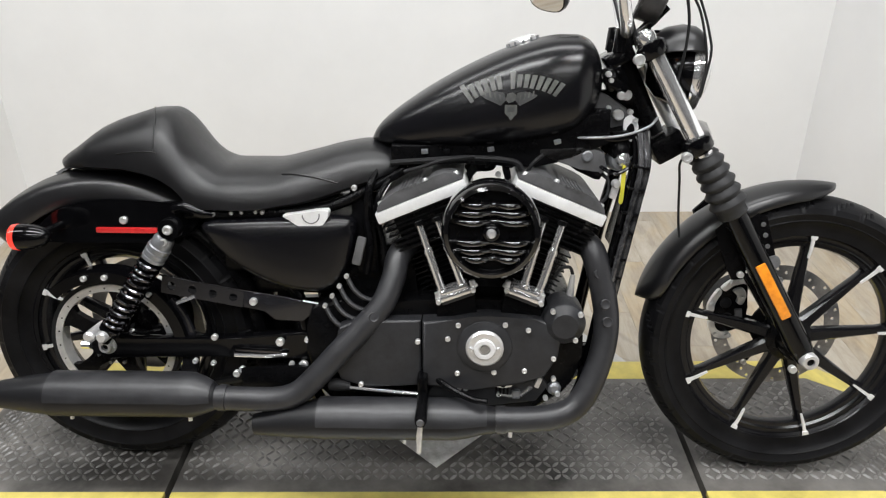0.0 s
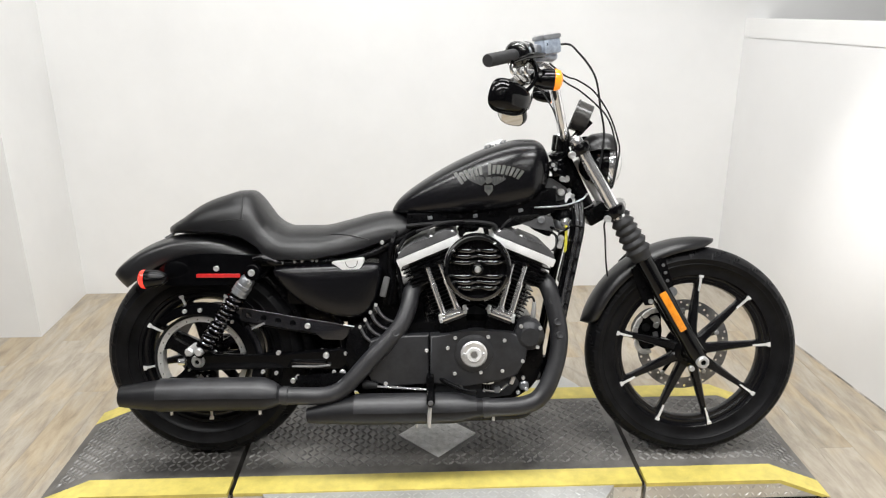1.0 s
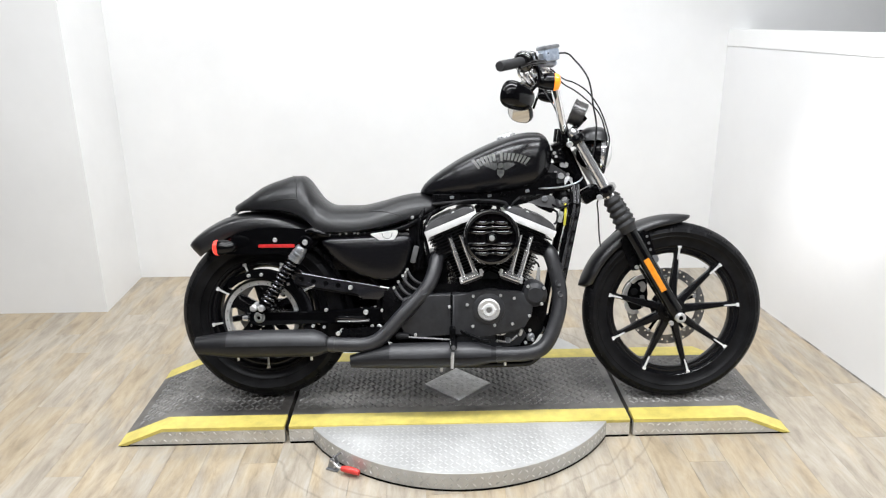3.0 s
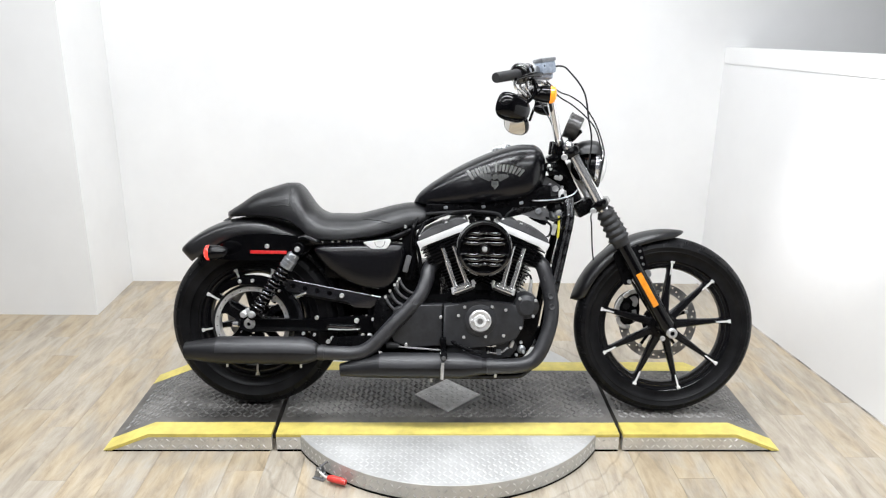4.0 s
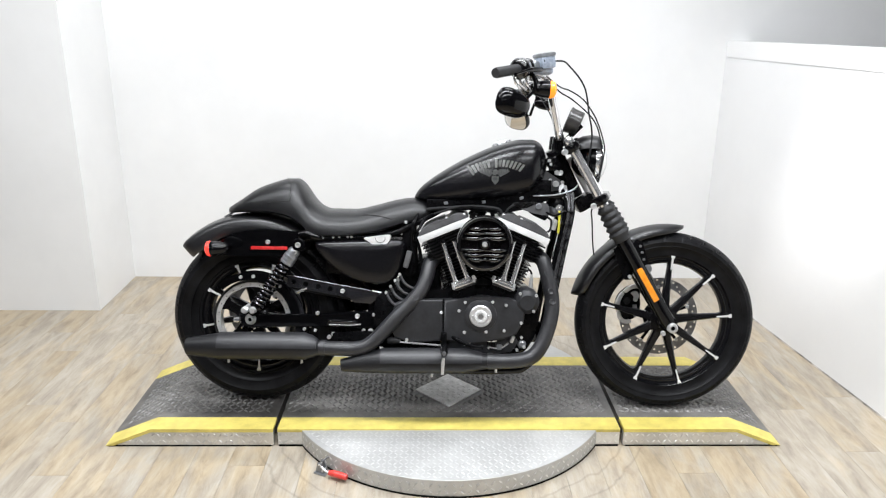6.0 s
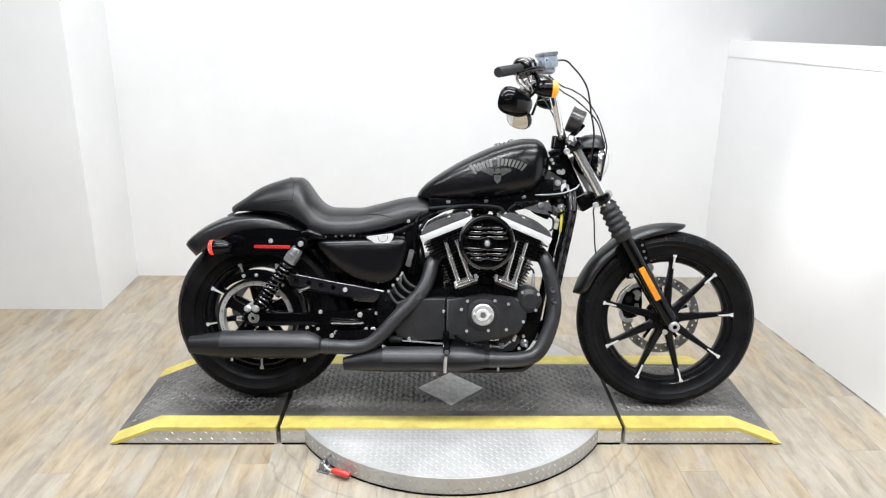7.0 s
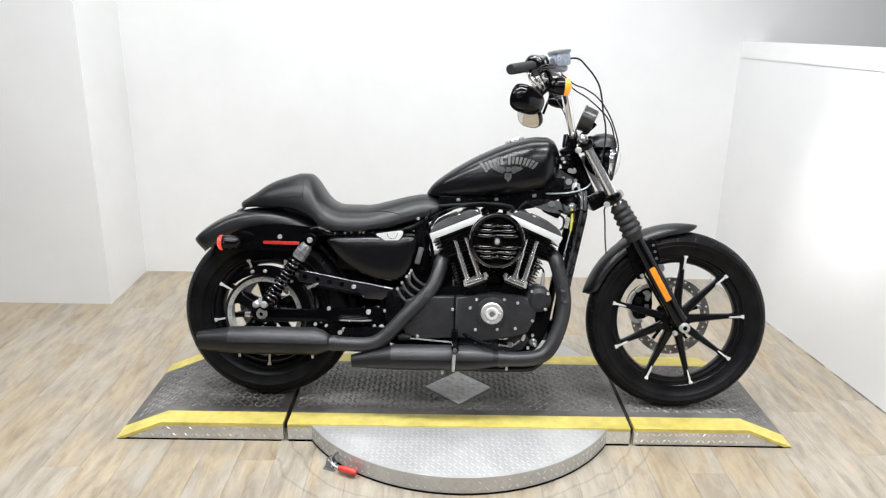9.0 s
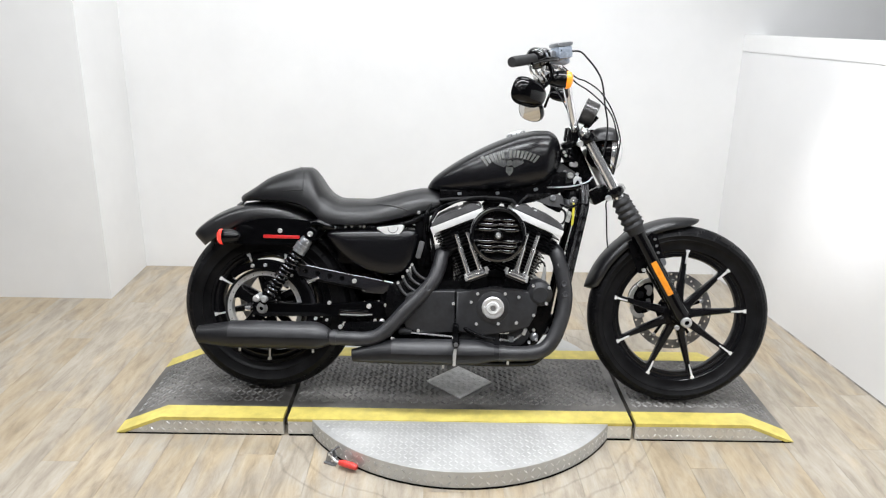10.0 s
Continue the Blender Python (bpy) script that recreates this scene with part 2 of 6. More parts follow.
M_EMBLEM = mat("grey_tank_print", (0.090, 0.092, 0.087), 0.5, vary=0.3, vscale=50)
M_EMBLEM_MID = mat("worn_tank_print", (0.060, 0.062, 0.059), 0.5, vary=0.4, vscale=60)
M_LENS = mat("headlight_lens", (0.85, 0.86, 0.86), 0.22, 0.1, coat=0.3)
M_EMBLEM_DIM = mat("faded_tank_print", (0.036, 0.037, 0.038), 0.5, vary=0.4, vscale=60)
M_SPRING = mat("dark_chromed_spring", (0.11, 0.11, 0.12), 0.16, 1.0, vary=0.1, vscale=30)
# light and dark mottling stands for reflected streaks on the frame tube
M_STREAKED = mat("streaked_frame_sleeve", (0.10, 0.10, 0.105), 0.16, 0.8, vary=0.9, vscale=30, bump=0.3, bscale=60)
M_GUARD = mat("satin_black_guard", (0.010, 0.010, 0.012), 0.18, vary=0.2, vscale=30, spec=0.55)
M_WHEEL = mat("satin_black_alloy", (0.0045, 0.0045, 0.0055), 0.20, vary=0.15, vscale=30, bump=0.02, bscale=500, spec=0.38)
M_RESERVOIR = mat("bluish_cast_alloy", (0.27, 0.31, 0.37), 0.32, 0.25, vary=0.3, vscale=40)
M_MIRROR = mat("mirror_glass", (0.9, 0.9, 0.9), 0.02, 1.0)
M_GAUGE = mat("smoked_gauge_housing", (0.035, 0.033, 0.032), 0.25, vary=0.2, vscale=40)

# ---------- mesh helpers ----------


def finish(bm, angle=35):
    bmesh.ops.recalc_face_normals(bm, faces=bm.faces)
    lim = radians(angle)
    for f in bm.faces:
        f.smooth = True
    for e in bm.edges:
        e.smooth = len(e.link_faces) == 2 and e.calc_face_angle(0) < lim


def mesh_ob(name, bm, material, angle=35):
    finish(bm, angle)
    me = bpy.data.meshes.new(name)
    bm.to_mesh(me)
    bm.free()
    me.materials.append(material)
    return new(name, me)


def part(name, bm, material, parent, label="", angle=35):
    ob = mesh_ob(name, bm, material, angle)
    ob.parent = parent
    return tagged(ob, label)


def thing(name, m, label, category, group="", kind=""):
    ob = new(name)
    ob.empty_display_size = 0.1
    ob.matrix_world = m
    return tagged(ob, label, category, group, kind)


def add_poly(bm, verts, faces):
    vs = [bm.verts.new(v) for v in verts]
    for f in faces:
        try:
            bm.faces.new([vs[i] for i in f])
        except ValueError:
            pass
    return vs


def add_box(bm, centre, size, m=None, bevel=0.0):
    out = bmesh.ops.create_cube(bm, size=1.0, matrix=(Matrix.Translation(centre) @ (m or Matrix()) @ Matrix.Diagonal((*size, 1))))
    if bevel:
        es = {e for v in out["verts"] for e in v.link_edges}
        bmesh.ops.bevel(bm, geom=list(es), offset=bevel, segments=2, affect="EDGES", profile=0.6)
    return bm


def box(centre, size, rot=(0, 0, 0), bevel=0.0):
    bm = bmesh.new()
    return add_box(bm, centre, size, pose(0, 0, 0, *rot), bevel)


def add_loft(bm, rings, closed=True, caps=True):
    rows = [[bm.verts.new(p) for p in r] for r in rings]
    k = len(rings[0])
    for a, b in zip(rows, rows[1:]):
        for i in range(k if closed else k - 1):
            j = (i + 1) % k
            bm.faces.new((a[i], a[j], b[j], b[i]))
    if caps and closed:
        bm.faces.new(rows[0][::-1])
        bm.faces.new(rows[-1])
    return bm


def curve(xs, ys):
    """A smooth line through the given values."""
    xs, ys = list(xs), list(ys)
    d = [(ys[i + 1] - ys[i]) / (xs[i + 1] - xs[i]) for i in range(len(xs) - 1)]
    t = [d[0]] + [0.0 if d[i - 1] * d[i] <= 0 else 2 * d[i - 1] * d[i] / (d[i - 1] + d[i]) for i in range(1, len(d))] + [d[-1]]

    def at(x):
        i = min(max(sum(1 for v in xs if v <= x) - 1, 0), len(d) - 1)
        h = xs[i + 1] - xs[i]
        s = min(max((x - xs[i]) / h, 0), 1)
        return ((2 * s ** 3 - 3 * s ** 2 + 1) * ys[i] + (s ** 3 - 2 * s ** 2 + s) * h * t[i]
                + (-2 * s ** 3 + 3 * s ** 2) * ys[i + 1] + (s ** 3 - s ** 2) * h * t[i + 1])
    return at


def spline(pts, n=8):
    """Points on a smooth line through pts."""
    p = [Vector(q) for q in pts]
    p = [2 * p[0] - p[1]] + p + [2 * p[-1] - p[-2]]
    out = []
    for i in range(1, len(p) - 2):
        for k in range(n):
            t = k / n
            out.append(0.5 * (2 * p[i] + (p[i + 1] - p[i - 1]) * t + (2 * p[i - 1] - 5 * p[i] + 4 * p[i + 1] - p[i + 2]) * t * t
                              + (3 * p[i] - p[i - 1] - 3 * p[i + 1] + p[i + 2]) * t ** 3))
    out.append(p[-2])
    return out


def add_tube(bm, path, radius, segs=16, caps=True):
    """A round bar along path; radius is one number or one for each point."""
    path = [Vector(q) for q in path]
    rad = radius if hasattr(radius, "__len__") else [radius] * len(path)
    tang = [(path[min(i + 1, len(path) - 1)] - path[max(i - 1, 0)]).normalized() for i in range(len(path))]
    side = tang[0].orthogonal().normalized()
    rings = []
    for p, t, r in zip(path, tang, rad):
        side = (side - t * side.dot(t)).normalized()
        up = t.cross(side)
        rings.append([p + r * (math.cos(a) * side + math.sin(a) * up) for a in (2 * math.pi * i / segs for i in range(segs))])
    return add_loft(bm, rings, True, caps)


def tube(path, radius, segs=16, caps=True):
    return add_tube(bmesh.new(), path, radius, segs, caps)


def add_lathe(bm, profile, origin, axis, segs=32, closed=False, caps=True):
    """Turns (radius, along) pairs round an axis."""
    o, a = Vector(origin), Vector(axis).normalized()
    s = a.orthogonal().normalized()
    u = a.cross(s)
    rings = []
    for i in range(segs):
        w = 2 * math.pi * i / segs
        d = math.cos(w) * s + math.sin(w) * u
        rings.append([o + a * h + d * r for r, h in profile])
    rings.append(rings[0])
    rows = [[bm.verts.new(p) for p in r] for r in rings[:-1]]
    rows.append(rows[0])
    k = len(profile)
    for x, y in zip(rows, rows[1:]):
        for i in range(k if closed else k - 1):
            j = (i + 1) % k
            bm.faces.new((x[i], x[j], y[j], y[i]))
    if caps and not closed:
        bm.faces.new([r[0] for r in rows[:-1]])
        bm.faces.new([r[-1] for r in rows[:-1]][::-1])
    return bm


def lathe(profile, origin, axis, segs=32, closed=False, caps=True):
    return add_lathe(bmesh.new(), profile, origin, axis, segs, closed, caps)


def add_plate(bm, pts, y0, y1, bevel=0.0, segs=2):
    """A plate cut to the outline pts (x, z), from y0 to y1."""
    a = [bm.verts.new((x, y0, z)) for x, z in pts]
    b = [bm.verts.new((x, y1, z)) for x, z in pts]
    n = len(pts)
    bm.faces.new(a)
    bm.faces.new(b[::-1])
    for i in range(n):
        j = (i + 1) % n
        bm.faces.new((a[j], a[i], b[i], b[j]))
    if bevel:
        es = [e for e in bm.edges if e.verts[0] in a and e.verts[1] in a]
        bmesh.ops.bevel(bm, geom=es, offset=bevel, segments=segs, affect="EDGES", profile=0.6)
    return bm


def plate(pts, y0, y1, bevel=0.0, segs=2):
    return add_plate(bmesh.new(), pts, y0, y1, bevel, segs)


def rounded(pts, n=5):
    """A closed smooth outline through pts."""
    p = [Vector((x, 0, z)) for x, z in pts]
    k = len(p)
    out = []
    for i in range(k):
        a, b, c, d = p[i - 1], p[i], p[(i + 1) % k], p[(i + 2) % k]
        for q in range(n):
            t = q / n
            v = 0.5 * (2 * b + (c - a) * t + (2 * a - 5 * b + 4 * c - d) * t * t + (3 * b - a - 3 * c + d) * t ** 3)
            out.append((v.x, v.z))
    return out


def disc_pts(cx, cz, r, n=20):
    return [(cx + r * math.cos(2 * math.pi * i / n), cz + r * math.sin(2 * math.pi * i / n)) for i in range(n)]


def bolt(parent, x, y, z, r=0.006, out=-1, material=None, name="bolt", h=0.006):
    bm = lathe([(0.0005, h * 0.8), (r * 0.45, h * 0.8), (r * 0.5, h), (r * 0.86, h), (r, h * 0.8), (r, -0.004)], (x, y, z), (0, out, 0), 10)
    return part(name, bm, material or M_BOLT, parent, "bright bolt head" if not material else "")

# ---------- room ----------
DECK = 0.07
BACK_Y, COL_X, COL_Y = 1.545, -1.055, 1.035
ROOM_W, ROOM_S, ROOM_H = -2.6, -6.5, 2.9


def wall(name, pts, z0, z1, material, label):
    """A wall on the plan outline pts."""
    bm = bmesh.new()
    a = [bm.verts.new((x, y, z0)) for x, y in pts]
    b = [bm.verts.new((x, y, z1)) for x, y in pts]
    bm.faces.new(a[::-1])
    bm.faces.new(b)
    for i in range(len(pts)):
        j = (i + 1) % len(pts)
        bm.faces.new((a[i], a[j], b[j], b[i]))
    return tagged(mesh_ob(name, bm, material), label, "wall", "", "structure")


BAY_S = -1.4


def right_x(y):
    return 2.404 - 0.107 * y


wall("wall_north", [(COL_X - 0.04, BACK_Y), (3.3, BACK_Y), (3.3, BACK_Y + 0.15), (COL_X - 0.04, BACK_Y + 0.15)], 0, ROOM_H, M_WALL,
     "plain white painted back wall of the photo bay")
wall("wall_pier", [(ROOM_W, COL_Y), (COL_X, COL_Y - 0.005), (COL_X - 0.019, BACK_Y + 0.15), (ROOM_W, BACK_Y + 0.15)], 0, ROOM_H, M_WALL,
     "white painted projecting pier beside the back wall")
LEDGE = 0.11


def ledge_z(y):
    """The cap rises a little towards the open end of the bay."""
    return 1.266 + 0.0095 * (BACK_Y - y)


def ledge_wall(name, inner, depth, low, high, material, label):
    """A straight piece along the side wall, whose lower and upper edges are functions of y."""
    bm = bmesh.new()
    rings = [[(right_x(y) + inner, y, low(y)), (right_x(y) + inner + depth, y, low(y)), (right_x(y) + inner + depth, y, high(y)), (right_x(y) + inner, y, high(y))]
             for y in (BACK_Y - 0.001, BAY_S)]
    add_loft(bm, rings)
    bmesh.ops.bevel(bm, geom=[e for e in bm.edges if abs(e.verts[0].co.y - e.verts[1].co.y) > 0.5], offset=0.003, segments=2, affect="EDGES")
    return tagged(mesh_ob(name, bm, material), label, "wall", "", "structure")


ledge_wall("wall_east", 0.0, LEDGE, lambda y: 0.0, lambda y: ledge_z(y) - 0.0004, M_WALL_R, "white glossy half-height side wall, scuffed near the floor")
ledge_wall("ledge_trim", -0.002, LEDGE + 0.004, ledge_z, lambda y: ledge_z(y) + 0.086 + 0.004 * (BACK_Y - y), M_WALL, "white painted cap along the half-height wall")
ledge_wall("baseboard", -0.003, 0.003, lambda y: 0.0, lambda y: 0.006, M_SEALANT, "thin dark sealant line along the foot of the side wall")
# unseen walls and ceiling close the room, kept dark for dark reflections
wall("wall_west", [(ROOM_W - 0.15, ROOM_S), (ROOM_W, ROOM_S), (ROOM_W, COL_Y), (ROOM_W - 0.15, COL_Y)], 0, ROOM_H, M_DARK, "unseen dark side wall added to close the room and keep reflections dark")
wall("wall_east_shop", [(3.3, ROOM_S), (3.45, ROOM_S), (3.45, BACK_Y + 0.15), (3.3, BACK_Y + 0.15)], 0, ROOM_H, M_DARK, "unseen dark side wall added to close the room and keep reflections dark")
wall("wall_south", [(ROOM_W, ROOM_S - 0.15), (3.3, ROOM_S - 0.15), (3.3, ROOM_S), (ROOM_W, ROOM_S)], 0, ROOM_H, M_DARK, "unseen dark far wall added to close the room and keep reflections dark")
wall("ceiling", [(ROOM_W - 0.15, ROOM_S - 0.15), (3.3, ROOM_S - 0.15), (3.3, BACK_Y + 0.15), (ROOM_W - 0.15, BACK_Y + 0.15)], ROOM_H, ROOM_H + 0.1, M_CEIL,
     "plain grey ceiling")

floor = tagged(mesh_ob("floor", box(((ROOM_W + 3.3) / 2, (ROOM_S + BACK_Y) / 2, -0.055), (3.3 - ROOM_W, BACK_Y - ROOM_S + 0.3, 0.1)), M_GAP),
               "beige wood-look vinyl plank floor with greyish streaks", "floor", "", "structure")

# ---------- drive-on turntable ----------
Y0, Y1 = -0.225, 0.350
STRIPE = 0.078


def add_lug(bm, x, y, z, turn, length, width, h):
    """One raised lens-shaped lug of a tread plate; z may be a function of x."""
    c, s = math.cos(turn), math.sin(turn)
    zz = z if callable(z) else (lambda q: z)

    def at(u, v, w):
        px, py = x + u * c - v * s, y + u * s + v * c
        return (px, py, zz(px) + w)
    add_poly(bm, [at(-length, 0, 0), at(-length * 0.4, -width, 0), at(length * 0.4, -width, 0), at(length, 0, 0), at(length * 0.4, width, 0), at(-length * 0.4, width, 0),
                  at(-length * 0.5, 0, h), at(length * 0.5, 0, h)],
             [(0, 1, 6), (1, 2, 7, 6), (2, 3, 7), (3, 4, 7), (4, 5, 6, 7), (5, 0, 6)])


def lugs(x0, x1, y0, y1, z, pitch, length, width, h, keep=lambda x, y: True):
    bm = bmesh.new()
    for i in range(int((x1 - x0) / pitch)):
        for j in range(int((y1 - y0) / pitch)):
            x, y = x0 + (i + 0.5) * pitch, y0 + (j + 0.5) * pitch
            if keep(x, y):
                add_lug(bm, x, y, z, radians(45 if (i + j) % 2 else -45), length, width, h)
    return bm


def side_lugs(x0, x1, y, z0, z1, pitch, out=-1, top=None):
    """Lugs on an upright plate that faces -y."""
    bm = bmesh.new()
    for i in range(int((x1 - x0) / pitch)):
        for j in range(2):
            x, z = x0 + (i + 0.5) * pitch, z0 + (j + 0.5) * (z1 - z0) / 2
            if top and z > top(x) - 0.008:
                continue
            t = radians(45 if (i + j) % 2 else -45)
            c, s = math.cos(t), math.sin(t)
            L, W, h = 0.0098, 0.0030, 0.0030
            add_poly(bm, [(x + u * c - v * s, y + out * w, z + u * s + v * c) for u, v, w in
                          ((-L, 0, 0), (0, -W, 0), (L, 0, 0), (0, W, 0), (0, 0, h))], [(0, 1, 4), (1, 2, 4), (2, 3, 4), (3, 0, 4)])
    return bm


DIA_X, DIA_Y, DIA_R = 0.723, 0.058, 0.129


def ramp(x_seam, x_knee, x_tip, label):
    """One end ramp with its sloping tip, from the seam outwards."""
    t = thing("ramp", pose(x_seam, 0, 0), label, "ramp", "ramps of the turntable")
    k, e = x_knee - x_seam, x_tip - x_seam
    s = 1 if e > 0 else -1
    line = lambda x: DECK if abs(x) < abs(k) else DECK + (0.004 - DECK) * (abs(x) - abs(k)) / (abs(e) - abs(k))
    out = [(0, 0.004), (e, 0.004), (k, DECK), (0, DECK)]
    part("body", plate(out, Y0 + STRIPE, Y1 - STRIPE, 0.0), M_TREAD, t)
    part("stripe", plate([(0, DECK - 0.012), (k, DECK - 0.012), (e - s * 0.03, 0.0045), (e, 0.0045), (k, DECK + 0.001), (0, DECK + 0.001)], Y0 - 0.003, Y0 + STRIPE), M_YELLOW, t,
         "yellow painted warning stripe along the ramp edge")
    part("stripe", plate([(0, DECK - 0.012), (k, DECK - 0.012), (e - s * 0.03, 0.0045), (e, 0.0045), (k, DECK + 0.001), (0, DECK + 0.001)], Y1 - STRIPE, Y1 + 0.003), M_YELLOW, t,
         "yellow painted warning stripe along the ramp edge")
    side = part("side_plate", plate([(0, 0.005), (e - s * 0.04, 0.005), (k, DECK - 0.013), (0, DECK - 0.013)], Y0, Y0 + 0.02), M_ALU, t, "bright aluminium tread plate side")
    xa, xb = min(0, e), max(0, e)
    # proud black strips put the shadow gap at the foot into the shape
    for yy in (Y0 + 0.009, Y1 - 0.009):
        part("shadow_foot", box(((xa + xb) / 2, yy, 0.0027), (xb - xa - 0.02, 0.021, 0.0054)), M_SEMI, t, "black rubber strip that also draws the shadow gap under the ramp")
    tagged(part("tread", side_lugs(xa, xb, Y0 + 0.0, 0.006, DECK - 0.012, 0.0200, -1, lambda x: line(x) - 0.012), M_LUG, side), kind="stuff")
    part("side_plate", plate([(0, 0.005), (e - s * 0.04, 0.005), (k, DECK - 0.013), (0, DECK - 0.013)], Y1 - 0.02, Y1), M_ALU, t, "bright aluminium tread plate side")
    tagged(part("tread", lugs(xa + 0.012, xb - 0.012, Y0 + STRIPE + 0.035, Y1 - STRIPE - 0.004, line, 0.0205, 0.0125, 0.0042, 0.0036,
                              lambda x, y: abs(x) < abs(e) - 0.03), M_TREAD_LUG, t, "raised lug pattern of the ramp"), kind="stuff")
    return t


ramp(0.094, -0.338, -0.503, "dark treaded drive-on ramp with yellow edges and aluminium sides")
ramp(1.346, 1.752, 1.918, "dark treaded drive-on ramp with yellow edges and aluminium sides")

deck = thing("turntable_deck", pose(0, 0, 0), "dark treaded turntable deck with yellow edge stripes", "turntable")
DX0, DX1 = 0.110, 1.332
part("body", box(((DX0 + DX1) / 2, (Y0 + Y1) / 2, DECK / 2 + 0.002), (DX1 - DX0, Y1 - Y0 - 2 * STRIPE, DECK - 0.004)), M_TREAD, deck)
for ya, yb in ((Y0 - 0.003, Y0 + STRIPE), (Y1 - STRIPE, Y1 + 0.003)):
    part("stripe", box(((DX0 + DX1) / 2, (ya + yb) / 2, DECK - 0.0055), (DX1 - DX0, yb - ya, 0.013), bevel=0.002), M_YELLOW, deck, "yellow painted warning stripe, scuffed")
# same black strips, drawing the shadow gap below the deck
for yy in (Y0 + 0.009, Y1 - 0.009):
    part("shadow_foot", box(((DX0 + DX1) / 2, yy, 0.0037), (DX1 - DX0 - 0.004, 0.021, 0.0074)), M_SEMI, deck, "black rubber strip that also draws the shadow gap under the deck")
for ya in (Y0, Y1 - 0.02):
    sp = part("side_plate", box(((DX0 + DX1) / 2, ya + 0.01, 0.0325), (DX1 - DX0, 0.02, 0.051)), M_ALU, deck, "bright aluminium tread plate side")
    if ya == Y0:
        tagged(part("tread", side_lugs(DX0, DX1, Y0, 0.006, DECK - 0.012, 0.0200), M_LUG, sp), kind="stuff")
tagged(part("tread", lugs(DX0 + 0.008, DX1 - 0.008, Y0 + STRIPE + 0.035, Y1 - STRIPE - 0.004, DECK, 0.0205, 0.0125, 0.0042, 0.0036,
                          lambda x, y: abs(x - DIA_X) + abs(y - DIA_Y) > DIA_R + 0.012), M_TREAD_LUG, deck, "raised lug pattern of the deck"), kind="stuff")
bm = bmesh.new()
add_poly(bm, [(DIA_X - DIA_R, DIA_Y, DECK - 0.002), (DIA_X, DIA_Y - DIA_R, DECK - 0.002), (DIA_X + DIA_R, DIA_Y, DECK - 0.002), (DIA_X, DIA_Y + DIA_R, DECK - 0.002),
              (DIA_X - DIA_R, DIA_Y, DECK + 0.004), (DIA_X, DIA_Y - DIA_R, DECK + 0.004), (DIA_X + DIA_R, DIA_Y, DECK + 0.004), (DIA_X, DIA_Y + DIA_R, DECK + 0.004)],
         [(3, 2, 1, 0), (4, 5, 6, 7), (0, 1, 5, 4), (1, 2, 6, 5), (2, 3, 7, 6), (3, 0, 4, 7)])
dia = part("centre_plate", bm, M_PATCH, deck, "worn grey diamond-shaped steel plate in the deck")
bm = bmesh.new()
for i in range(-6, 7):
    for j in range(-6, 7):
        x, y = DIA_X + i * 0.0205, DIA_Y + j * 0.0205
        if abs(x - DIA_X) + abs(y - DIA_Y) < DIA_R - 0.016:
            add_lug(bm, x, y, DECK + 0.004, radians(45 if (i + j) % 2 else -45), 0.010, 0.0035, 0.0016)
tagged(part("tread", bm, M_PATCH, dia), kind="stuff")

TC, TR, TH = (0.722, 0.088), 0.612, 0.066
table = thing("turntable_disc", pose(TC[0], TC[1], 0), "round aluminium tread plate turntable base on the floor", "turntable")
# black ring a little wider than the disc draws its shadow gap
part("base_ring", lathe([(0.02, 0.0), (TR + 0.0015, 0.0), (TR + 0.0015, 0.0068), (0.02, 0.0068)], (0, 0, 0), (0, 0, 1), 96), M_SEMI, table, "black rubber ring that also draws the shadow gap under the disc")
disc = part("disc", lathe([(0.02, 0.006), (TR, 0.006), (TR, TH - 0.0012), (TR - 0.0012, TH), (0.02, TH)], (0, 0, 0), (0, 0, 1), 128), M_DISC_TOP, table)
tagged(part("tread", lugs(-0.6, 0.6, -0.62, -0.30, TH, 0.0185, 0.0098, 0.0021, 0.0011, lambda x, y: math.hypot(x, y) < TR - 0.012 and y < -0.315), M_DISC_LUG, disc), kind="stuff")
bm = bmesh.new()
for i in range(62):
    for j in range(2):
        w = radians(198 + i * 2.35)
        z = 0.021 + j * 0.025
        t = radians(45 if (i + j) % 2 else -45)
        L, W, h = 0.0104, 0.0032, 0.0030
        vs = []
        for u, v, q in ((-L, 0, 0), (0, -W, 0), (L, 0, 0), (0, W, 0), (0, 0, h)):
            a = w + (u * math.cos(t) - v * math.sin(t)) / TR
            vs.append(((TR + q) * math.cos(a), (TR + q) * math.sin(a), z + u * math.sin(t) + v * math.cos(t)))
        add_poly(bm, vs, [(0, 1, 4), (1, 2, 4), (2, 3, 4), (3, 0, 4)])
tagged(part("rim_tread", bm, M_LUG, disc), kind="stuff")

lever = thing("locking_clamp", pose(0.318, -0.415, 0, 0, 0, -24), "small steel locking clamp with a red handle on the floor", "clamp")
part("handle", tube([(0.0, 0, 0.020), (0.016, 0, 0.022), (0.048, 0, 0.022), (0.066, 0, 0.020)], [0.009, 0.0115, 0.0115, 0.009], 14), M_REDGRIP, lever, "red vinyl-dipped handle")
part("arm", tube(spline([(0.006, 0, 0.020), (-0.018, 0.002, 0.021), (-0.034, 0.006, 0.030), (-0.040, 0.012, 0.042)], 4), 0.0042, 10), M_SATIN, lever, "bright steel lever arm")
part("base", box((-0.040, 0.016, 0.003), (0.044, 0.036, 0.006), bevel=0.0015), M_CAST, lever, "steel base plate")
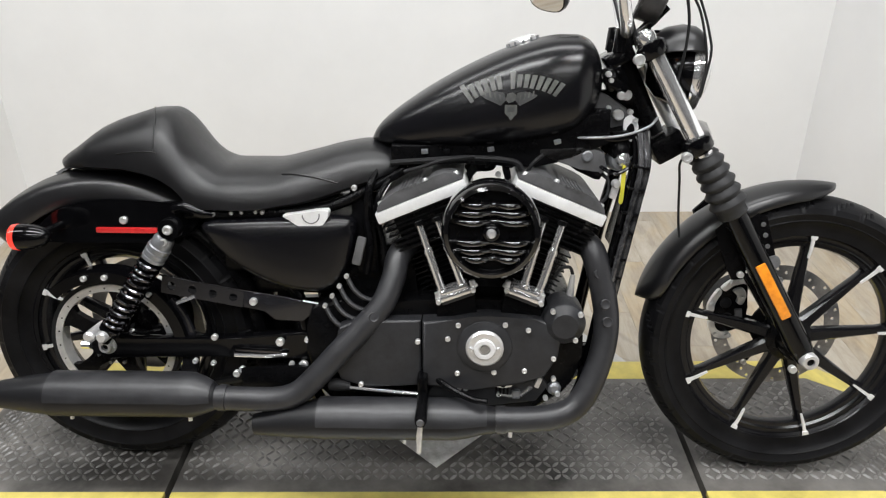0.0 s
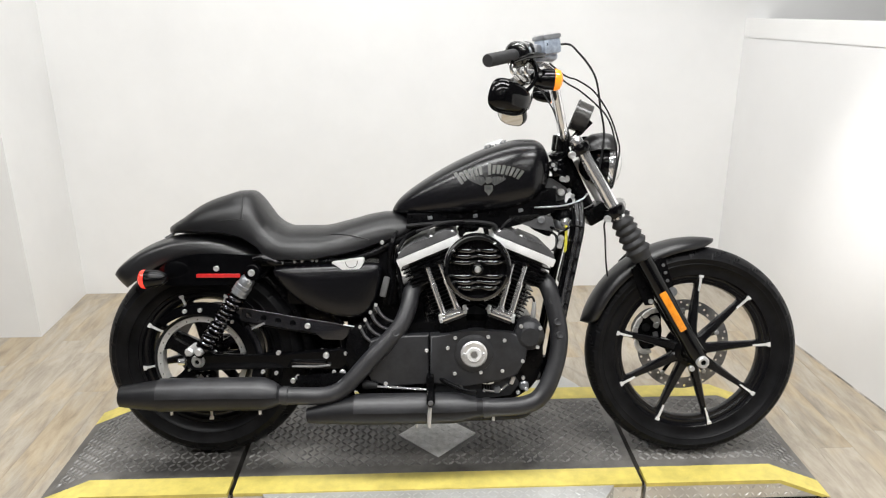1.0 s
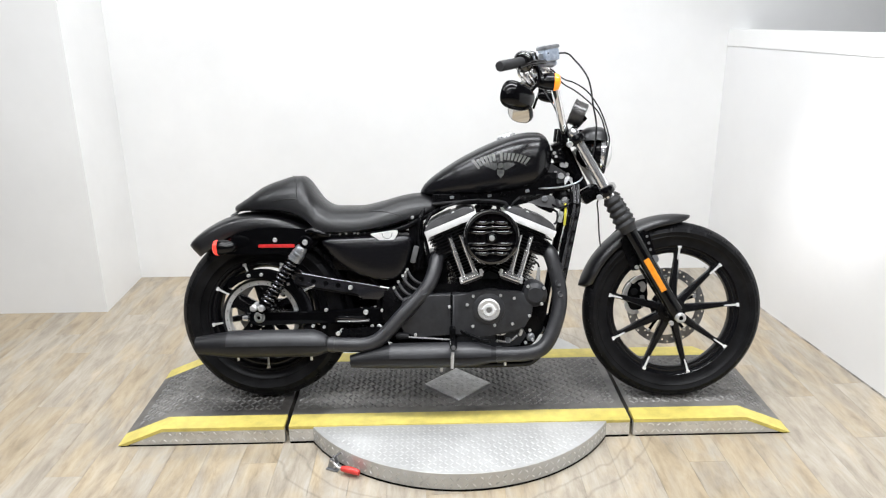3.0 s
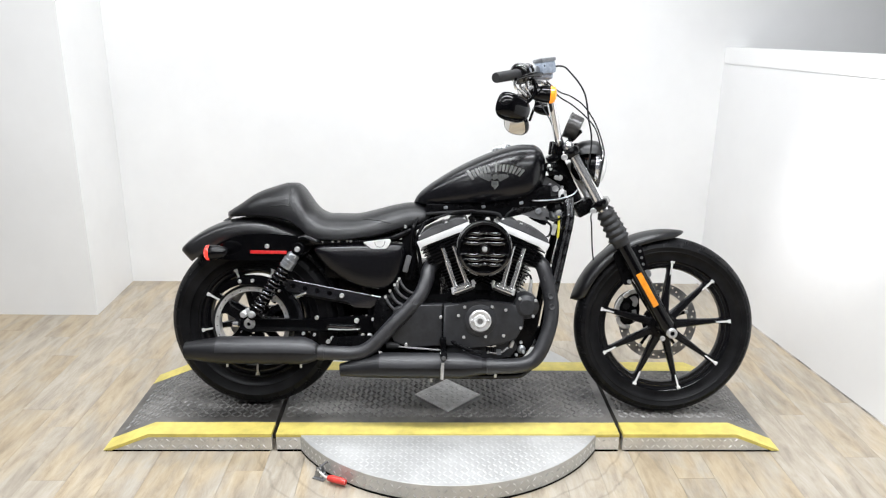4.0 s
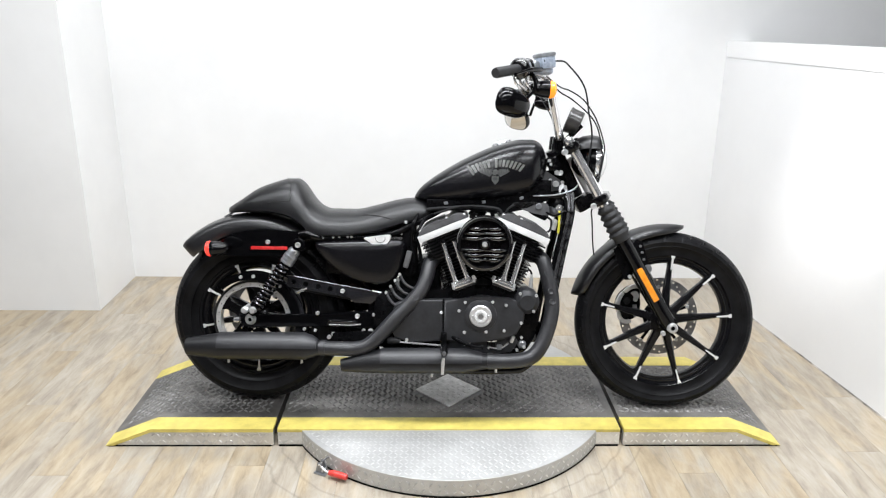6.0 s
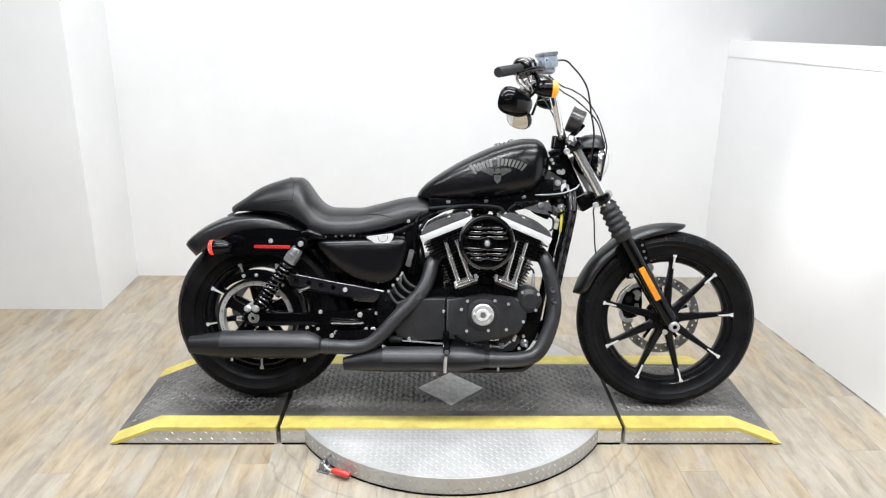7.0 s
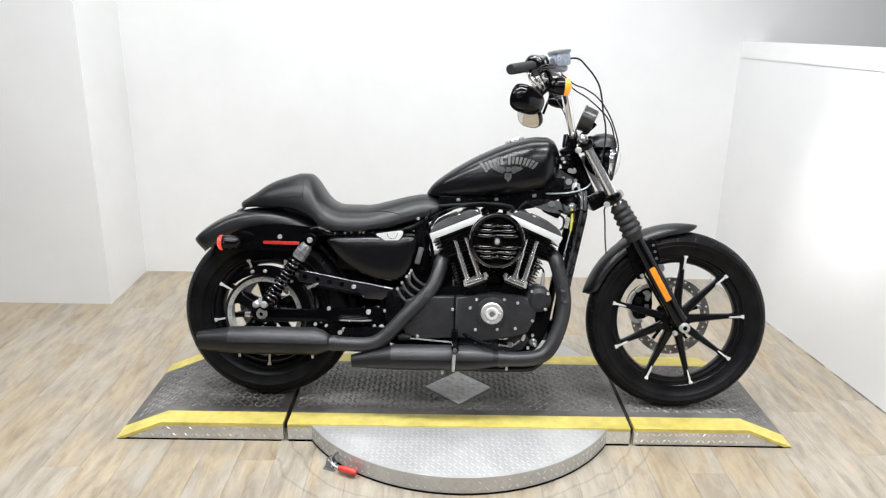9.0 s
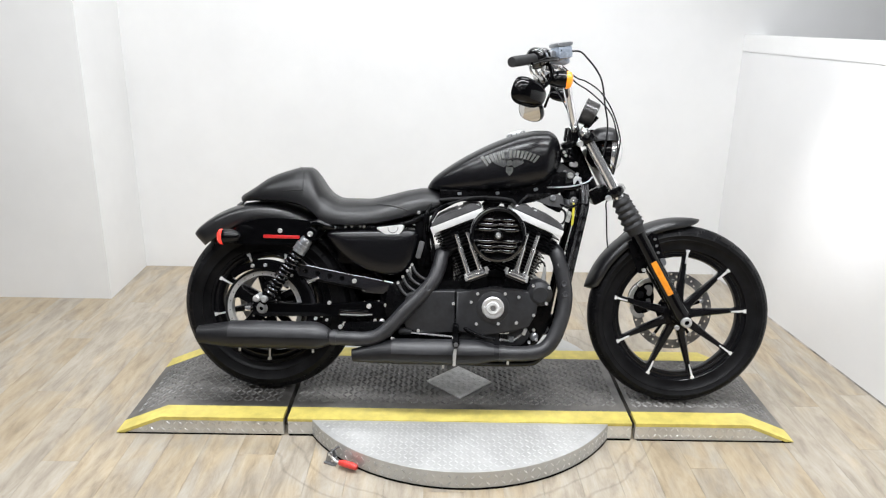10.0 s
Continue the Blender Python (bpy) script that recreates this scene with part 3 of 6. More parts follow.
for yy in (0.006, 0.024):
    part("ear", plate([(-0.058, 0.004), (-0.024, 0.004), (-0.028, 0.026), (-0.036, 0.044), (-0.048, 0.044), (-0.054, 0.024)], yy - 0.0015, yy + 0.0015), M_CAST, lever, "upright clamp ear")
part("pivot", tube([(-0.042, 0.001, 0.037), (-0.042, 0.029, 0.037)], 0.0035, 10), M_SATIN, lever)
part("pivot", tube([(-0.030, 0.001, 0.016), (-0.030, 0.029, 0.016)], 0.0035, 10), M_SATIN, lever)
part("hook", tube(spline([(-0.042, 0.008, 0.037), (-0.034, 0.034, 0.046), (-0.016, 0.052, 0.048), (-0.006, 0.056, 0.040)], 5), 0.0032, 8), M_PLASTIC, lever, "dull grey draw hook")


# ---------- motorcycle ----------
bike = thing("motorcycle", Matrix.Translation((0.005, 0.006, 0.0705)) @ pose(0, 0, 0, 0, 0, -2.18) @ pose(0, 0, 0, -11.0, 0, 0),
             "satin black cruiser motorcycle leaning on its side stand", "motorcycle")
FX, FZ, RX, RZ = 1.517, 0.329, 0.0, 0.323


def tyre(cx, cz, R, half, bead, grooves, skew):
    """A tyre with sidewalls, rounded crown and slanting shoulder grooves."""
    prof = []
    crown = 17
    for i in range(crown):
        a = -1 + 2 * i / (crown - 1)
        prof.append((R - 0.42 * half * abs(a) ** 2.2, half * 0.93 * a))
    side = [(R - 0.62 * half, half * 1.0), (R - 0.42 * (R - bead), half * 1.0), (R - 0.45 * (R - bead), half * 1.025), (R - 0.48 * (R - bead), half * 1.0), (bead + 0.026, half * 0.91), (bead + 0.024, half * 0.93), (bead + 0.022, half * 0.88), (bead + 0.010, half * 0.74), (bead, half * 0.70), (bead - 0.012, half * 0.66)]
    prof = [(r, -h) for r, h in side[::-1]] + prof + side
    n = grooves * 26
    bm = bmesh.new()
    rows = []
    for i in range(n):
        w = 2 * math.pi * i / n
        row = []
        for k, (r, h) in enumerate(prof):
            u = abs(h) / half
            ph = (i * grooves / n + skew * u + (0.5 if h > 0 else 0)) % 1.0
            long = (i * grooves // n) % 2
            if len(side) <= k < len(side) + crown and (0.35 if long else 0.6) < u < 0.95 and ph < 0.09:
                r -= 0.0048
            row.append(bm.verts.new((cx + r * math.sin(w), h, cz + r * math.cos(w))))
        rows.append(row)
    for i in range(n):
        a, b = rows[i], rows[(i + 1) % n]
        for k in range(len(prof) - 1):
            bm.faces.new((a[k], a[k + 1], b[k + 1], b[k]))
    return bm


def rim_ring(cx, cz, R, half):
    p = [(R + 0.010, half), (R + 0.014, half - 0.002), (R + 0.013, half - 0.006), (R + 0.003, half - 0.008), (R - 0.001, half - 0.006), (R - 0.005, half - 0.012), (R - 0.013, half - 0.014), (R - 0.016, half - 0.013), (R - 0.020, half - 0.018), (R - 0.028, half * 0.45), (R - 0.032, 0)]
    out = p + [(r, -h) for r, h in p[::-1][1:]]
    return lathe(out + [(R + 0.004, -half + 0.004), (R - 0.010, -half * 0.4), (R - 0.010, half * 0.4), (R + 0.004, half - 0.004)], (cx, 0, cz), (0, 1, 0), 96, closed=True)


def spoke(cx, cz, deg, r0, r1, w0, w1, t):
    """One flat cast spoke that runs from hub to rim; deg is from straight up towards the front."""
    a = radians(deg)
    d, s = Vector((math.sin(a), 0, math.cos(a))), Vector((math.cos(a), 0, -math.sin(a)))
    o = Vector((cx, 0, cz))
    rings = []
    for r, w, y in ((r0, w0 * 1.5, t * 1.3), (r0 + 0.02, w0, t * 1.15), ((r0 + r1) / 2, (w0 + w1) / 2, t), (r1 - 0.025, w1, t * 0.9), (r1 - 0.008, w1 * 1.25, t * 0.95), (r1, w1 * 2.3, t)):
        rings.append([o + d * r + s * (w * q) + Vector((0, y * v, 0)) for q, v in ((-1, -0.55), (-0.6, -1), (0.6, -1), (1, -0.55), (1, 0.55), (0.6, 1), (-0.6, 1), (-1, 0.55))])
    return add_loft(bmesh.new(), rings)


def spoke_tip(cx, cz, deg, r0, r1, y):
    """The bright machined end on a spoke's face."""
    a = radians(deg)
    d, s = Vector((math.sin(a), 0, math.cos(a))), Vector((math.cos(a), 0, -math.sin(a)))
    o = Vector((cx, 0, cz))
    rings = []
    for r, w, yy in ((r0, 0.0022, y + 0.004), (r0 + 0.022, 0.0032, y), (r1 - 0.016, 0.0036, y - 0.001), (r1 - 0.014, 0.0066, y - 0.003), (r1, 0.0070, y - 0.003)):
        rings.append([o + d * r + s * (w * q) + Vector((0, yy + v * 0.004, 0)) for q, v in ((-1, 0), (1, 0), (1, 1), (-1, 1))])
    return add_loft(bmesh.new(), rings)


def wheel(name, cx, cz, R, half, tyre_half, tyre_R, first, label):
    w = part(name, rim_ring(cx, cz, R, half), M_WHEEL, bike, label)
    tp = tyre(cx, cz, tyre_R, tyre_half, R + 0.012, 30 if tyre_half < 0.06 else 28, 1.5)
    part("tyre", tp, M_RUBBER, w, "black street tyre with slanted shoulder grooves", 28)
    for k in range(9):
        part("spoke", spoke(cx, cz, first + 40 * k, 0.036, R - 0.020, 0.0155, 0.0085, 0.014), M_WHEEL, w)
        part("spoke_tip", spoke_tip(cx, cz, first + 40 * k, R - 0.052, R + 0.006, -half + (0.003 if half < 0.04 else 0.006)), M_SILVER, w, "bright machined spoke end")
    part("hub", lathe([(0.012, -0.075), (0.030, -0.075), (0.034, -0.06), (0.034, -0.03), (0.050, -0.022), (0.050, 0.022), (0.036, 0.03), (0.036, 0.07), (0.012, 0.07)], (cx, 0, cz), (0, 1, 0), 28), M_SEMI, w)
    return w


fw = wheel("front_wheel", FX, FZ, 0.245, 0.033, 0.050, 0.330, 4.5, "gloss black nine-spoke front wheel with bright spoke ends")
rw = wheel("rear_wheel", RX, RZ, 0.206, 0.050, 0.071, 0.321, 19.0, "gloss black nine-spoke rear wheel with bright spoke ends")


def rotor(cx, cz, y, r0, r1, holes):
    """A brake disc; holes: how many drillings pass through it."""
    if not holes:
        return lathe([(r0, y - 0.002), (r1, y - 0.002), (r1, y + 0.002), (r0, y + 0.002)], (cx, 0, cz), (0, 1, 0), 72, closed=True)
    bm = bmesh.new()
    mid, hr, step = (r0 + r1) / 2, 0.0037, math.pi / holes
    corner = math.atan2(step * mid, r1 - mid)
    turns = sorted([2 * math.pi * i / 12 + 0.01 for i in range(12)] + [corner, math.pi - corner, math.pi + corner, 2 * math.pi - corner])
    m = len(turns)
    for k in range(holes):
        w0 = 2 * step * k
        off = 0.009 * (k % 3 - 1)
        sheets = []
        for yy in (y - 0.002, y + 0.002):
            inner, outer = [], []
            for a in turns:
                c, q = math.cos(a), math.sin(a)
                lim = min((r1 - mid if c > 0 else mid - r0) / max(abs(c), 1e-6) if True else 0, step * mid / max(abs(q), 1e-6))
                for lst, rr, ww in ((inner, mid + off + hr * c, hr * q / mid), (outer, mid + lim * c, lim * q / mid)):
                    lst.append(bm.verts.new((cx + rr * math.cos(w0 + ww), yy, cz + rr * math.sin(w0 + ww))))
            for i in range(m):
                j = (i + 1) % m
                bm.faces.new((inner[i], inner[j], outer[j], outer[i]))
            sheets.append(inner)
        for i in range(m):
            j = (i + 1) % m
            bm.faces.new((sheets[0][i], sheets[0][j], sheets[1][j], sheets[1][i]))
    bmesh.ops.remove_doubles(bm, verts=bm.verts, dist=0.0003)
    return bm


part("brake_disc", rotor(FX, FZ, 0.062, 0.114, 0.148, 42), M_DISC, fw, "drilled steel brake disc")
bm = lathe([(0.03, 0.056), (0.060, 0.056), (0.060, 0.062), (0.03, 0.062)], (FX, 0, FZ), (0, 1, 0), 32, closed=True)
for k in range(5):
    a = radians(20 + 72 * k)
    add_box(bm, (FX + 0.085 * math.cos(a), 0.060, FZ + 0.085 * math.sin(a)), (0.066, 0.005, 0.011), pose(0, 0, 0, 0, -math.degrees(a), 0), 0.001)
part("disc_carrier", bm, M_SEMI, fw, "black disc carrier")
for k in range(5):
    a = radians(20 + 72 * k)
    part("carrier_bolt", lathe([(0.0005, 0.006), (0.006, 0.006), (0.0075, 0.0)], (FX + 0.114 * math.cos(a), 0.058, FZ + 0.114 * math.sin(a)), (0, -1, 0), 12), M_BOLT, fw, "bright rotor button")

# rear pulley on the near side
pul = part("belt_pulley", lathe([(0.1215, -0.096), (0.137, -0.096), (0.140, -0.090), (0.140, -0.066), (0.120, -0.066)], (RX, 0, RZ), (0, 1, 0), 96, closed=True), M_SATIN, rw,
           "machined bright face ring of the belt pulley")
bm = lathe([(0.138, -0.094), (0.147, -0.095), (0.147, -0.066), (0.138, -0.066)], (RX, 0, RZ), (0, 1, 0), 80, closed=True)
part("belt", bm, M_BOOT, rw, "black toothed drive belt on the pulley")
for k in range(5):
    a = radians(12 + 72 * k)
    d, s = Vector((math.sin(a), 0, math.cos(a))), Vector((math.cos(a), 0, -math.sin(a)))
    o = Vector((RX, -0.085, RZ))
    rings = [[o + d * r + s * (q * w) + Vector((0, v * 0.008, 0)) for q, v in ((-1, -1), (1, -1), (1, 1), (-1, 1))] for r, w in ((0.035, 0.024), (0.07, 0.016), (0.105, 0.018), (0.123, 0.034))]
    part("pulley_arm", add_loft(bmesh.new(), rings), M_SEMI, rw)
for k in range(10):
    a = radians(36 * k)
    part("pulley_bolt", lathe([(0.0005, 0.006), (0.004, 0.006), (0.005, -0.003)], (RX + 0.05 * math.cos(a), -0.095, RZ + 0.05 * math.sin(a)), (0, -1, 0), 8), M_CHROME, rw)

for k in range(24):
    a = radians(15 * k + 4)
    part("ring_hole", lathe([(0.0005, 0.0012), (0.0016, 0.0012), (0.0022, -0.002)], (RX + 0.1285 * math.cos(a), -0.096, RZ + 0.1285 * math.sin(a)), (0, -1, 0), 8), M_SEMI, pul)

# rear axle, swingarm, belt guard
for s in (-1, 1):
    sw = part("swingarm", add_loft(bmesh.new(), [[(x, s * (yc + q * 0.016), z + v * h) for q, v in ((-1, -1), (-0.7, -1.15), (0.7, -1.15), (1, -1), (1, 1), (0.7, 1.15), (-0.7, 1.15), (-1, 1))]
                                                for x, yc, z, h in ((-0.035, 0.115, 0.325, 0.012), (0.0, 0.115, 0.325, 0.024), (0.06, 0.115, 0.326, 0.021), (0.25, 0.115, 0.330, 0.020), (0.43, 0.112, 0.335, 0.028), (0.47, 0.11, 0.335, 0.028))]),
              M_GLOSS, bike, "gloss black swingarm")
    part("axle_nut", lathe([(0.0075, 0.016), (0.0125, 0.016), (0.0150, 0.012), (0.0150, 0.004), (0.0205, 0.003), (0.0205, -0.006), (0.0075, -0.006)], (RX, s * 0.130, RZ + 0.009), (0, s, 0), 18, closed=True), M_SATIN, sw, "bright ring-shaped axle nut")
    part("axle_tip", lathe([(0.0005, 0.008), (0.0075, 0.008), (0.0075, 0.0)], (RX, s * 0.130, RZ + 0.009), (0, s, 0), 12), M_SEMI, sw)
    part("adjuster_bolt", lathe([(0.0005, 0.02), (0.010, 0.02), (0.011, 0.0)], (-0.045, s * 0.115, 0.325), (-1, 0, 0), 10), M_CHROME, sw)
    part("shock_mount", lathe([(0.0005, 0.010), (0.009, 0.010), (0.0125, 0.004), (0.0125, -0.07)], (0.024, s * 0.190, 0.377), (0, s, 0), 16), M_BOLT, sw, "bright lower shock mount")
    part("shock_mount", lathe([(0.0005, 0.009), (0.008, 0.009), (0.0125, 0.004), (0.0125, -0.06)], (-0.004, s * 0.190, 0.377), (0, s, 0), 16), M_BOLT, sw, "bright lower mount stud")
ad = part("swingarm_adjuster", box((0.337, -0.136, 0.329), (0.100, 0.012, 0.011), (0, 2, 0), 0.003), M_SPRING, bike, "bright belt adjuster on the swingarm")
part("adjuster_rod", tube([(0.285, -0.14, 0.318), (0.36, -0.14, 0.317), (0.40, -0.14, 0.321)], 0.0042, 8), M_CHROME, ad)
part("adjuster_clip", tube([(0.284, -0.136, 0.332), (0.276, -0.136, 0.315)], 0.006, 8), M_GLOSS, ad)
bolt(ad, 0.388, -0.14, 0.352, 0.009, -1, M_SATIN, "adjuster_bolt", 0.008)


def slot_plate(x0, z0, x1, z1, h0, h1, y, holes, r):
    """A sloping strip with round holes."""
    bm = bmesh.new()
    n = holes
    L = math.hypot(x1 - x0, z1 - z0)
    d = Vector(((x1 - x0) / L, 0, (z1 - z0) / L))
    u = Vector((-d.z, 0, d.x))
    cell = L / n
    for k in range(n):
        c = Vector((x0, y, z0)) + d * (cell * (k + 0.5))
        h = (h0 + (h1 - h0) * 0.5) / 2
        corner = math.atan2(h, cell / 2)
        turns = sorted([2 * math.pi * i / 14 + 0.01 for i in range(14)] + [corner, math.pi - corner, math.pi + corner, 2 * math.pi - corner])
        m = len(turns)
        inner = [c + d * (r * math.cos(a)) + u * (r * math.sin(a)) for a in turns]
        outer = []
        for a in turns:
            q = min(cell / 2 / max(abs(math.cos(a)), 1e-6), h / max(abs(math.sin(a)), 1e-6))
            outer.append(c + d * (q * math.cos(a)) + u * (q * math.sin(a)))
        for yy, flip in ((0, False), (0.004, True)):
            vi = [bm.verts.new(p + Vector((0, yy, 0))) for p in inner]
            vo = [bm.verts.new(p + Vector((0, yy, 0))) for p in outer]
            for i in range(m):
                j = (i + 1) % m
                bm.faces.new((vi[i], vi[j], vo[j], vo[i]))
            if not flip:
                keep = vi
            else:
                for i in range(m):
                    j = (i + 1) % m
                    bm.faces.new((keep[i], keep[j], vi[j], vi[i]))
    bmesh.ops.remove_doubles(bm, verts=bm.verts, dist=0.0002)
    return bm


guard = part("belt_guard", slot_plate(0.1345, 0.4750, 0.3105, 0.4435, 0.040, 0.036, -0.128, 4, 0.0092), M_GUARD, bike, "gloss black belt guard with a row of round holes")
part("guard_tail", plate([(0.3105, 0.4625), (0.3105, 0.4250), (0.355, 0.4180), (0.376, 0.3980), (0.436, 0.3950), (0.474, 0.4290), (0.474, 0.4345), (0.396, 0.4490)], -0.128, -0.124, 0.001), M_GUARD, guard)
part("guard_lip", tube([(0.132, -0.127, 0.496), (0.310, -0.127, 0.4635), (0.396, -0.127, 0.450), (0.476, -0.127, 0.434)], 0.0022, 8), M_SPRING, guard, "gloss upper lip of the guard")
rings = []
for i in range(20):
    a = radians(-42 + i * 6.5)
    c, s = math.sin(a), math.cos(a)
    rings.append([(RX + r * c, y, RZ + r * s) for r, y in ((0.152, -0.126), (0.176, -0.126), (0.178, -0.118), (0.178, -0.07), (0.174, -0.07), (0.172, -0.121), (0.152, -0.121))])
part("pulley_guard", add_loft(bmesh.new(), rings), M_GLOSS, bike, "gloss black curved guard over the pulley")
for a in (-12, 4, 34):
    bolt(bike, RX + 0.165 * math.sin(radians(a)), -0.128, RZ + 0.165 * math.cos(radians(a)), 0.0065)
rings = []
for i in range(14):
    a = radians(52 + i * 4.6)
    c, q = math.sin(a), math.cos(a)
    rings.append([(RX + r * c, y, RZ + r * q) for r, y in ((0.160, -0.112), (0.186 + 0.010 * i / 13, -0.112), (0.188 + 0.010 * i / 13, -0.106), (0.160, -0.106))])
part("debris_guard", add_loft(bmesh.new(), rings), M_GUARD, bike, "dark grey curved debris guard beside the pulley")
part("belt_run", tube([(0.02, -0.081, 0.466), (0.45, -0.081, 0.392)], 0.010, 8), M_BOOT, bike, "upper run of the drive belt")
part("belt_run", tube([(0.02, -0.081, 0.180), (0.45, -0.081, 0.270)], 0.010, 8), M_BOOT, bike, "lower run of the drive belt")

# shocks
for s in (-1, 1):
    a, b = Vector((0.185, s * 0.165, 0.610)), Vector((0.018, s * 0.165, 0.365))
    ax = (b - a).normalized()
    L = (b - a).length
    sh = part("shock_absorber", tube([a + ax * 0.03, a + ax * 0.11, a + ax * 0.115, b], [0.017, 0.017, 0.011, 0.010], 16), M_SEMI, bike, "coil-over rear shock with silver upper collar")
    part("upper_collar", lathe([(0.010, 0.020), (0.018, 0.022), (0.0215, 0.030), (0.0215, 0.046), (0.0245, 0.048), (0.0245, 0.056), (0.0225, 0.057), (0.0225, 0.060), (0.0245, 0.061), (0.0245, 0.068), (0.0222, 0.069), (0.0222, 0.073), (0.0245, 0.074), (0.0245, 0.080), (0.010, 0.080)], a, ax, 24, closed=True), M_CAST, sh, "grey metal upper collar")
    part("eye", lathe([(0.006, -0.016), (0.021, -0.016), (0.023, -0.012), (0.023, 0.012), (0.021, 0.016), (0.006, 0.016)], a, (0, 1, 0), 20, closed=True), M_GLOSS, sh)
    n = 260
    side = ax.orthogonal().normalized()
    up = ax.cross(side)
    helix = []
    for i in range(n + 1):
        t = i / n
        w = 2 * math.pi * 12 * t
        helix.append(a + ax * (0.080 + (L - 0.102) * t) + (0.0215 - 0.002 * t) * (math.cos(w) * side + math.sin(w) * up))
    part("coil_spring", tube(helix, 0.0047, 8), M_SPRING, sh, "shiny dark coil spring")
    part("lower_cap", lathe([(0.008, L - 0.03), (0.024, L - 0.028), (0.024, L - 0.020), (0.012, L - 0.014), (0.012, L + 0.01), (0.006, L + 0.01)], a, ax, 20, closed=True), M_GLOSS, sh)
    bolt(sh, a.x, a.y + s * 0.014, a.z, 0.010, s, None, "cap_bolt", 0.01)
    bolt(sh, a.x - 0.012, a.y + s * 0.012, a.z - 0.026, 0.008, s, None, "cap_bolt", 0.008)


# fenders
def fender(cx, cz, R, a0, a1, half, skirt, taper0, taper1, n=40, tip=0.35):
    """A crowned sheet-metal mudguard, from angle a0 to a1 (from straight up, to the front)."""
    rings = []
    m = 9
    for i in range(n + 1):
        t = i / n
        a = radians(a0 + (a1 - a0) * t)
        e = min(1.0, t / taper0 if taper0 else 1.0, (1 - t) / taper1 if taper1 else 1.0)
        e = math.sqrt(max(0.0, 1 - (1 - e) ** 2)) if e < 1 else 1.0
        hw = half * (tip + (1 - tip) * e)
        sk = skirt(t)
        crown = 0.018 * min(1.0, 0.3 + sk / 0.03)
        outer, inner = [], []
        for k in range(-m, m + 1):
            u = k / m
            if abs(u) < 0.7:
                y, dr = hw * u / 0.7 * 0.93, crown * (u / 0.7) ** 2
            else:
                v = (abs(u) - 0.7) / 0.3
                y, dr = math.copysign(hw * (0.93 + 0.07 * min(1, v * 2)), u), crown + sk * v
            for lst, th in ((outer, 0), (inner, 0.003)):
                r = R - dr - th
                yy = y - math.copysign(th if abs(u) >= 0.7 else 0, u)
                lst.append((cx + r * math.sin(a), yy, cz + r * math.cos(a)))
        rings.append(outer + inner[::-1])
    return add_loft(bmesh.new(), rings)


part("rear_fender", fender(RX, RZ, 0.388, -47, 36, 0.100, curve([0, 0.03, 0.12, 0.35, 0.6, 0.85, 1.0], [0.040, 0.052, 0.056, 0.050, 0.042, 0.038, 0.03]), 0.10, 0.0), M_FENDER, bike, "satin black rear fender", 50)
part("front_fender", fender(FX, FZ, 0.360, -75, 9.5, 0.064, curve([0, 0.06, 0.5, 0.84, 0.92, 1.0], [0.010, 0.020, 0.020, 0.017, 0.013, 0.001]), 0.14, 0.40, 60, 0.16), M_FENDER, bike, "satin charcoal front fender", 50)

# fender struts, reflectors, rear signals
for s in (-1, 1):
    st = part("fender_strut", plate(rounded([(0.225, 0.640), (0.158, 0.650), (0.06, 0.656), (-0.02, 0.650), (-0.08, 0.632), (-0.13, 0.595), (-0.15, 0.566), (-0.10, 0.560), (0.0, 0.560), (0.12, 0.564), (0.20, 0.585)], 4), s * 0.060, s * 0.108, 0.003), M_GLOSS, bike, "gloss black fender strut")
    part("reflector", box((0.066, s * 0.111, 0.5895), (0.132, 0.008, 0.0125), bevel=0.003), M_RED, st, "long red side reflector")
    bolt(st, 0.061, s * 0.109, 0.611, 0.0085, s)
    part("signal_stalk", tube([(-0.078, s * 0.105, 0.598), (-0.080, s * 0.145, 0.598), (-0.085, s * 0.19, 0.596)], 0.009, 12), M_GLOSS, st)
    part("turn_signal", lathe([(0.0005, 0.064), (0.010, 0.061), (0.019, 0.050), (0.0245, 0.034), (0.027, 0.014), (0.027, 0.0)], (-0.118, s * 0.19, 0.594), (1, 0, 0.04), 24), M_GLOSS, st, "gloss black bullet signal body")
    part("signal_lens", lathe([(0.027, 0.0), (0.0275, 0.003), (0.026, 0.012), (0.018, 0.018), (0.0005, 0.020)], (-0.118, s * 0.19, 0.594), (-1, 0, -0.04), 24), M_RED_LIT, st, "lit red signal lens")
part("shock_cover", tube(spline([(0.18, -0.125, 0.64), (0.205, -0.13, 0.645), (0.235, -0.13, 0.634), (0.26, -0.12, 0.628)], 4), 0.013, 12), M_GLOSS, bike)
for x, z in ((0.262, 0.631), (0.30, 0.634), (0.322, 0.636), (0.352, 0.637), (0.365, 0.636)):
    bolt(bike, x, -0.128, z, 0.0045, -1, None, "rivet", 0.005)
part("frame_rail", tube(spline([(0.20, -0.115, 0.628), (0.35, -0.115, 0.630), (0.50, -0.105, 0.645), (0.60, -0.085, 0.69), (0.72, -0.05, 0.755)], 6), 0.012, 12), M_SEMI, bike, "black seat rail")
part("frame_rail", tube(spline([(0.20, 0.115, 0.628), (0.35, 0.115, 0.630), (0.50, 0.105, 0.645), (0.60, 0.085, 0.69), (0.72, 0.05, 0.755)], 6), 0.012, 12), M_SEMI, bike, "black seat rail")

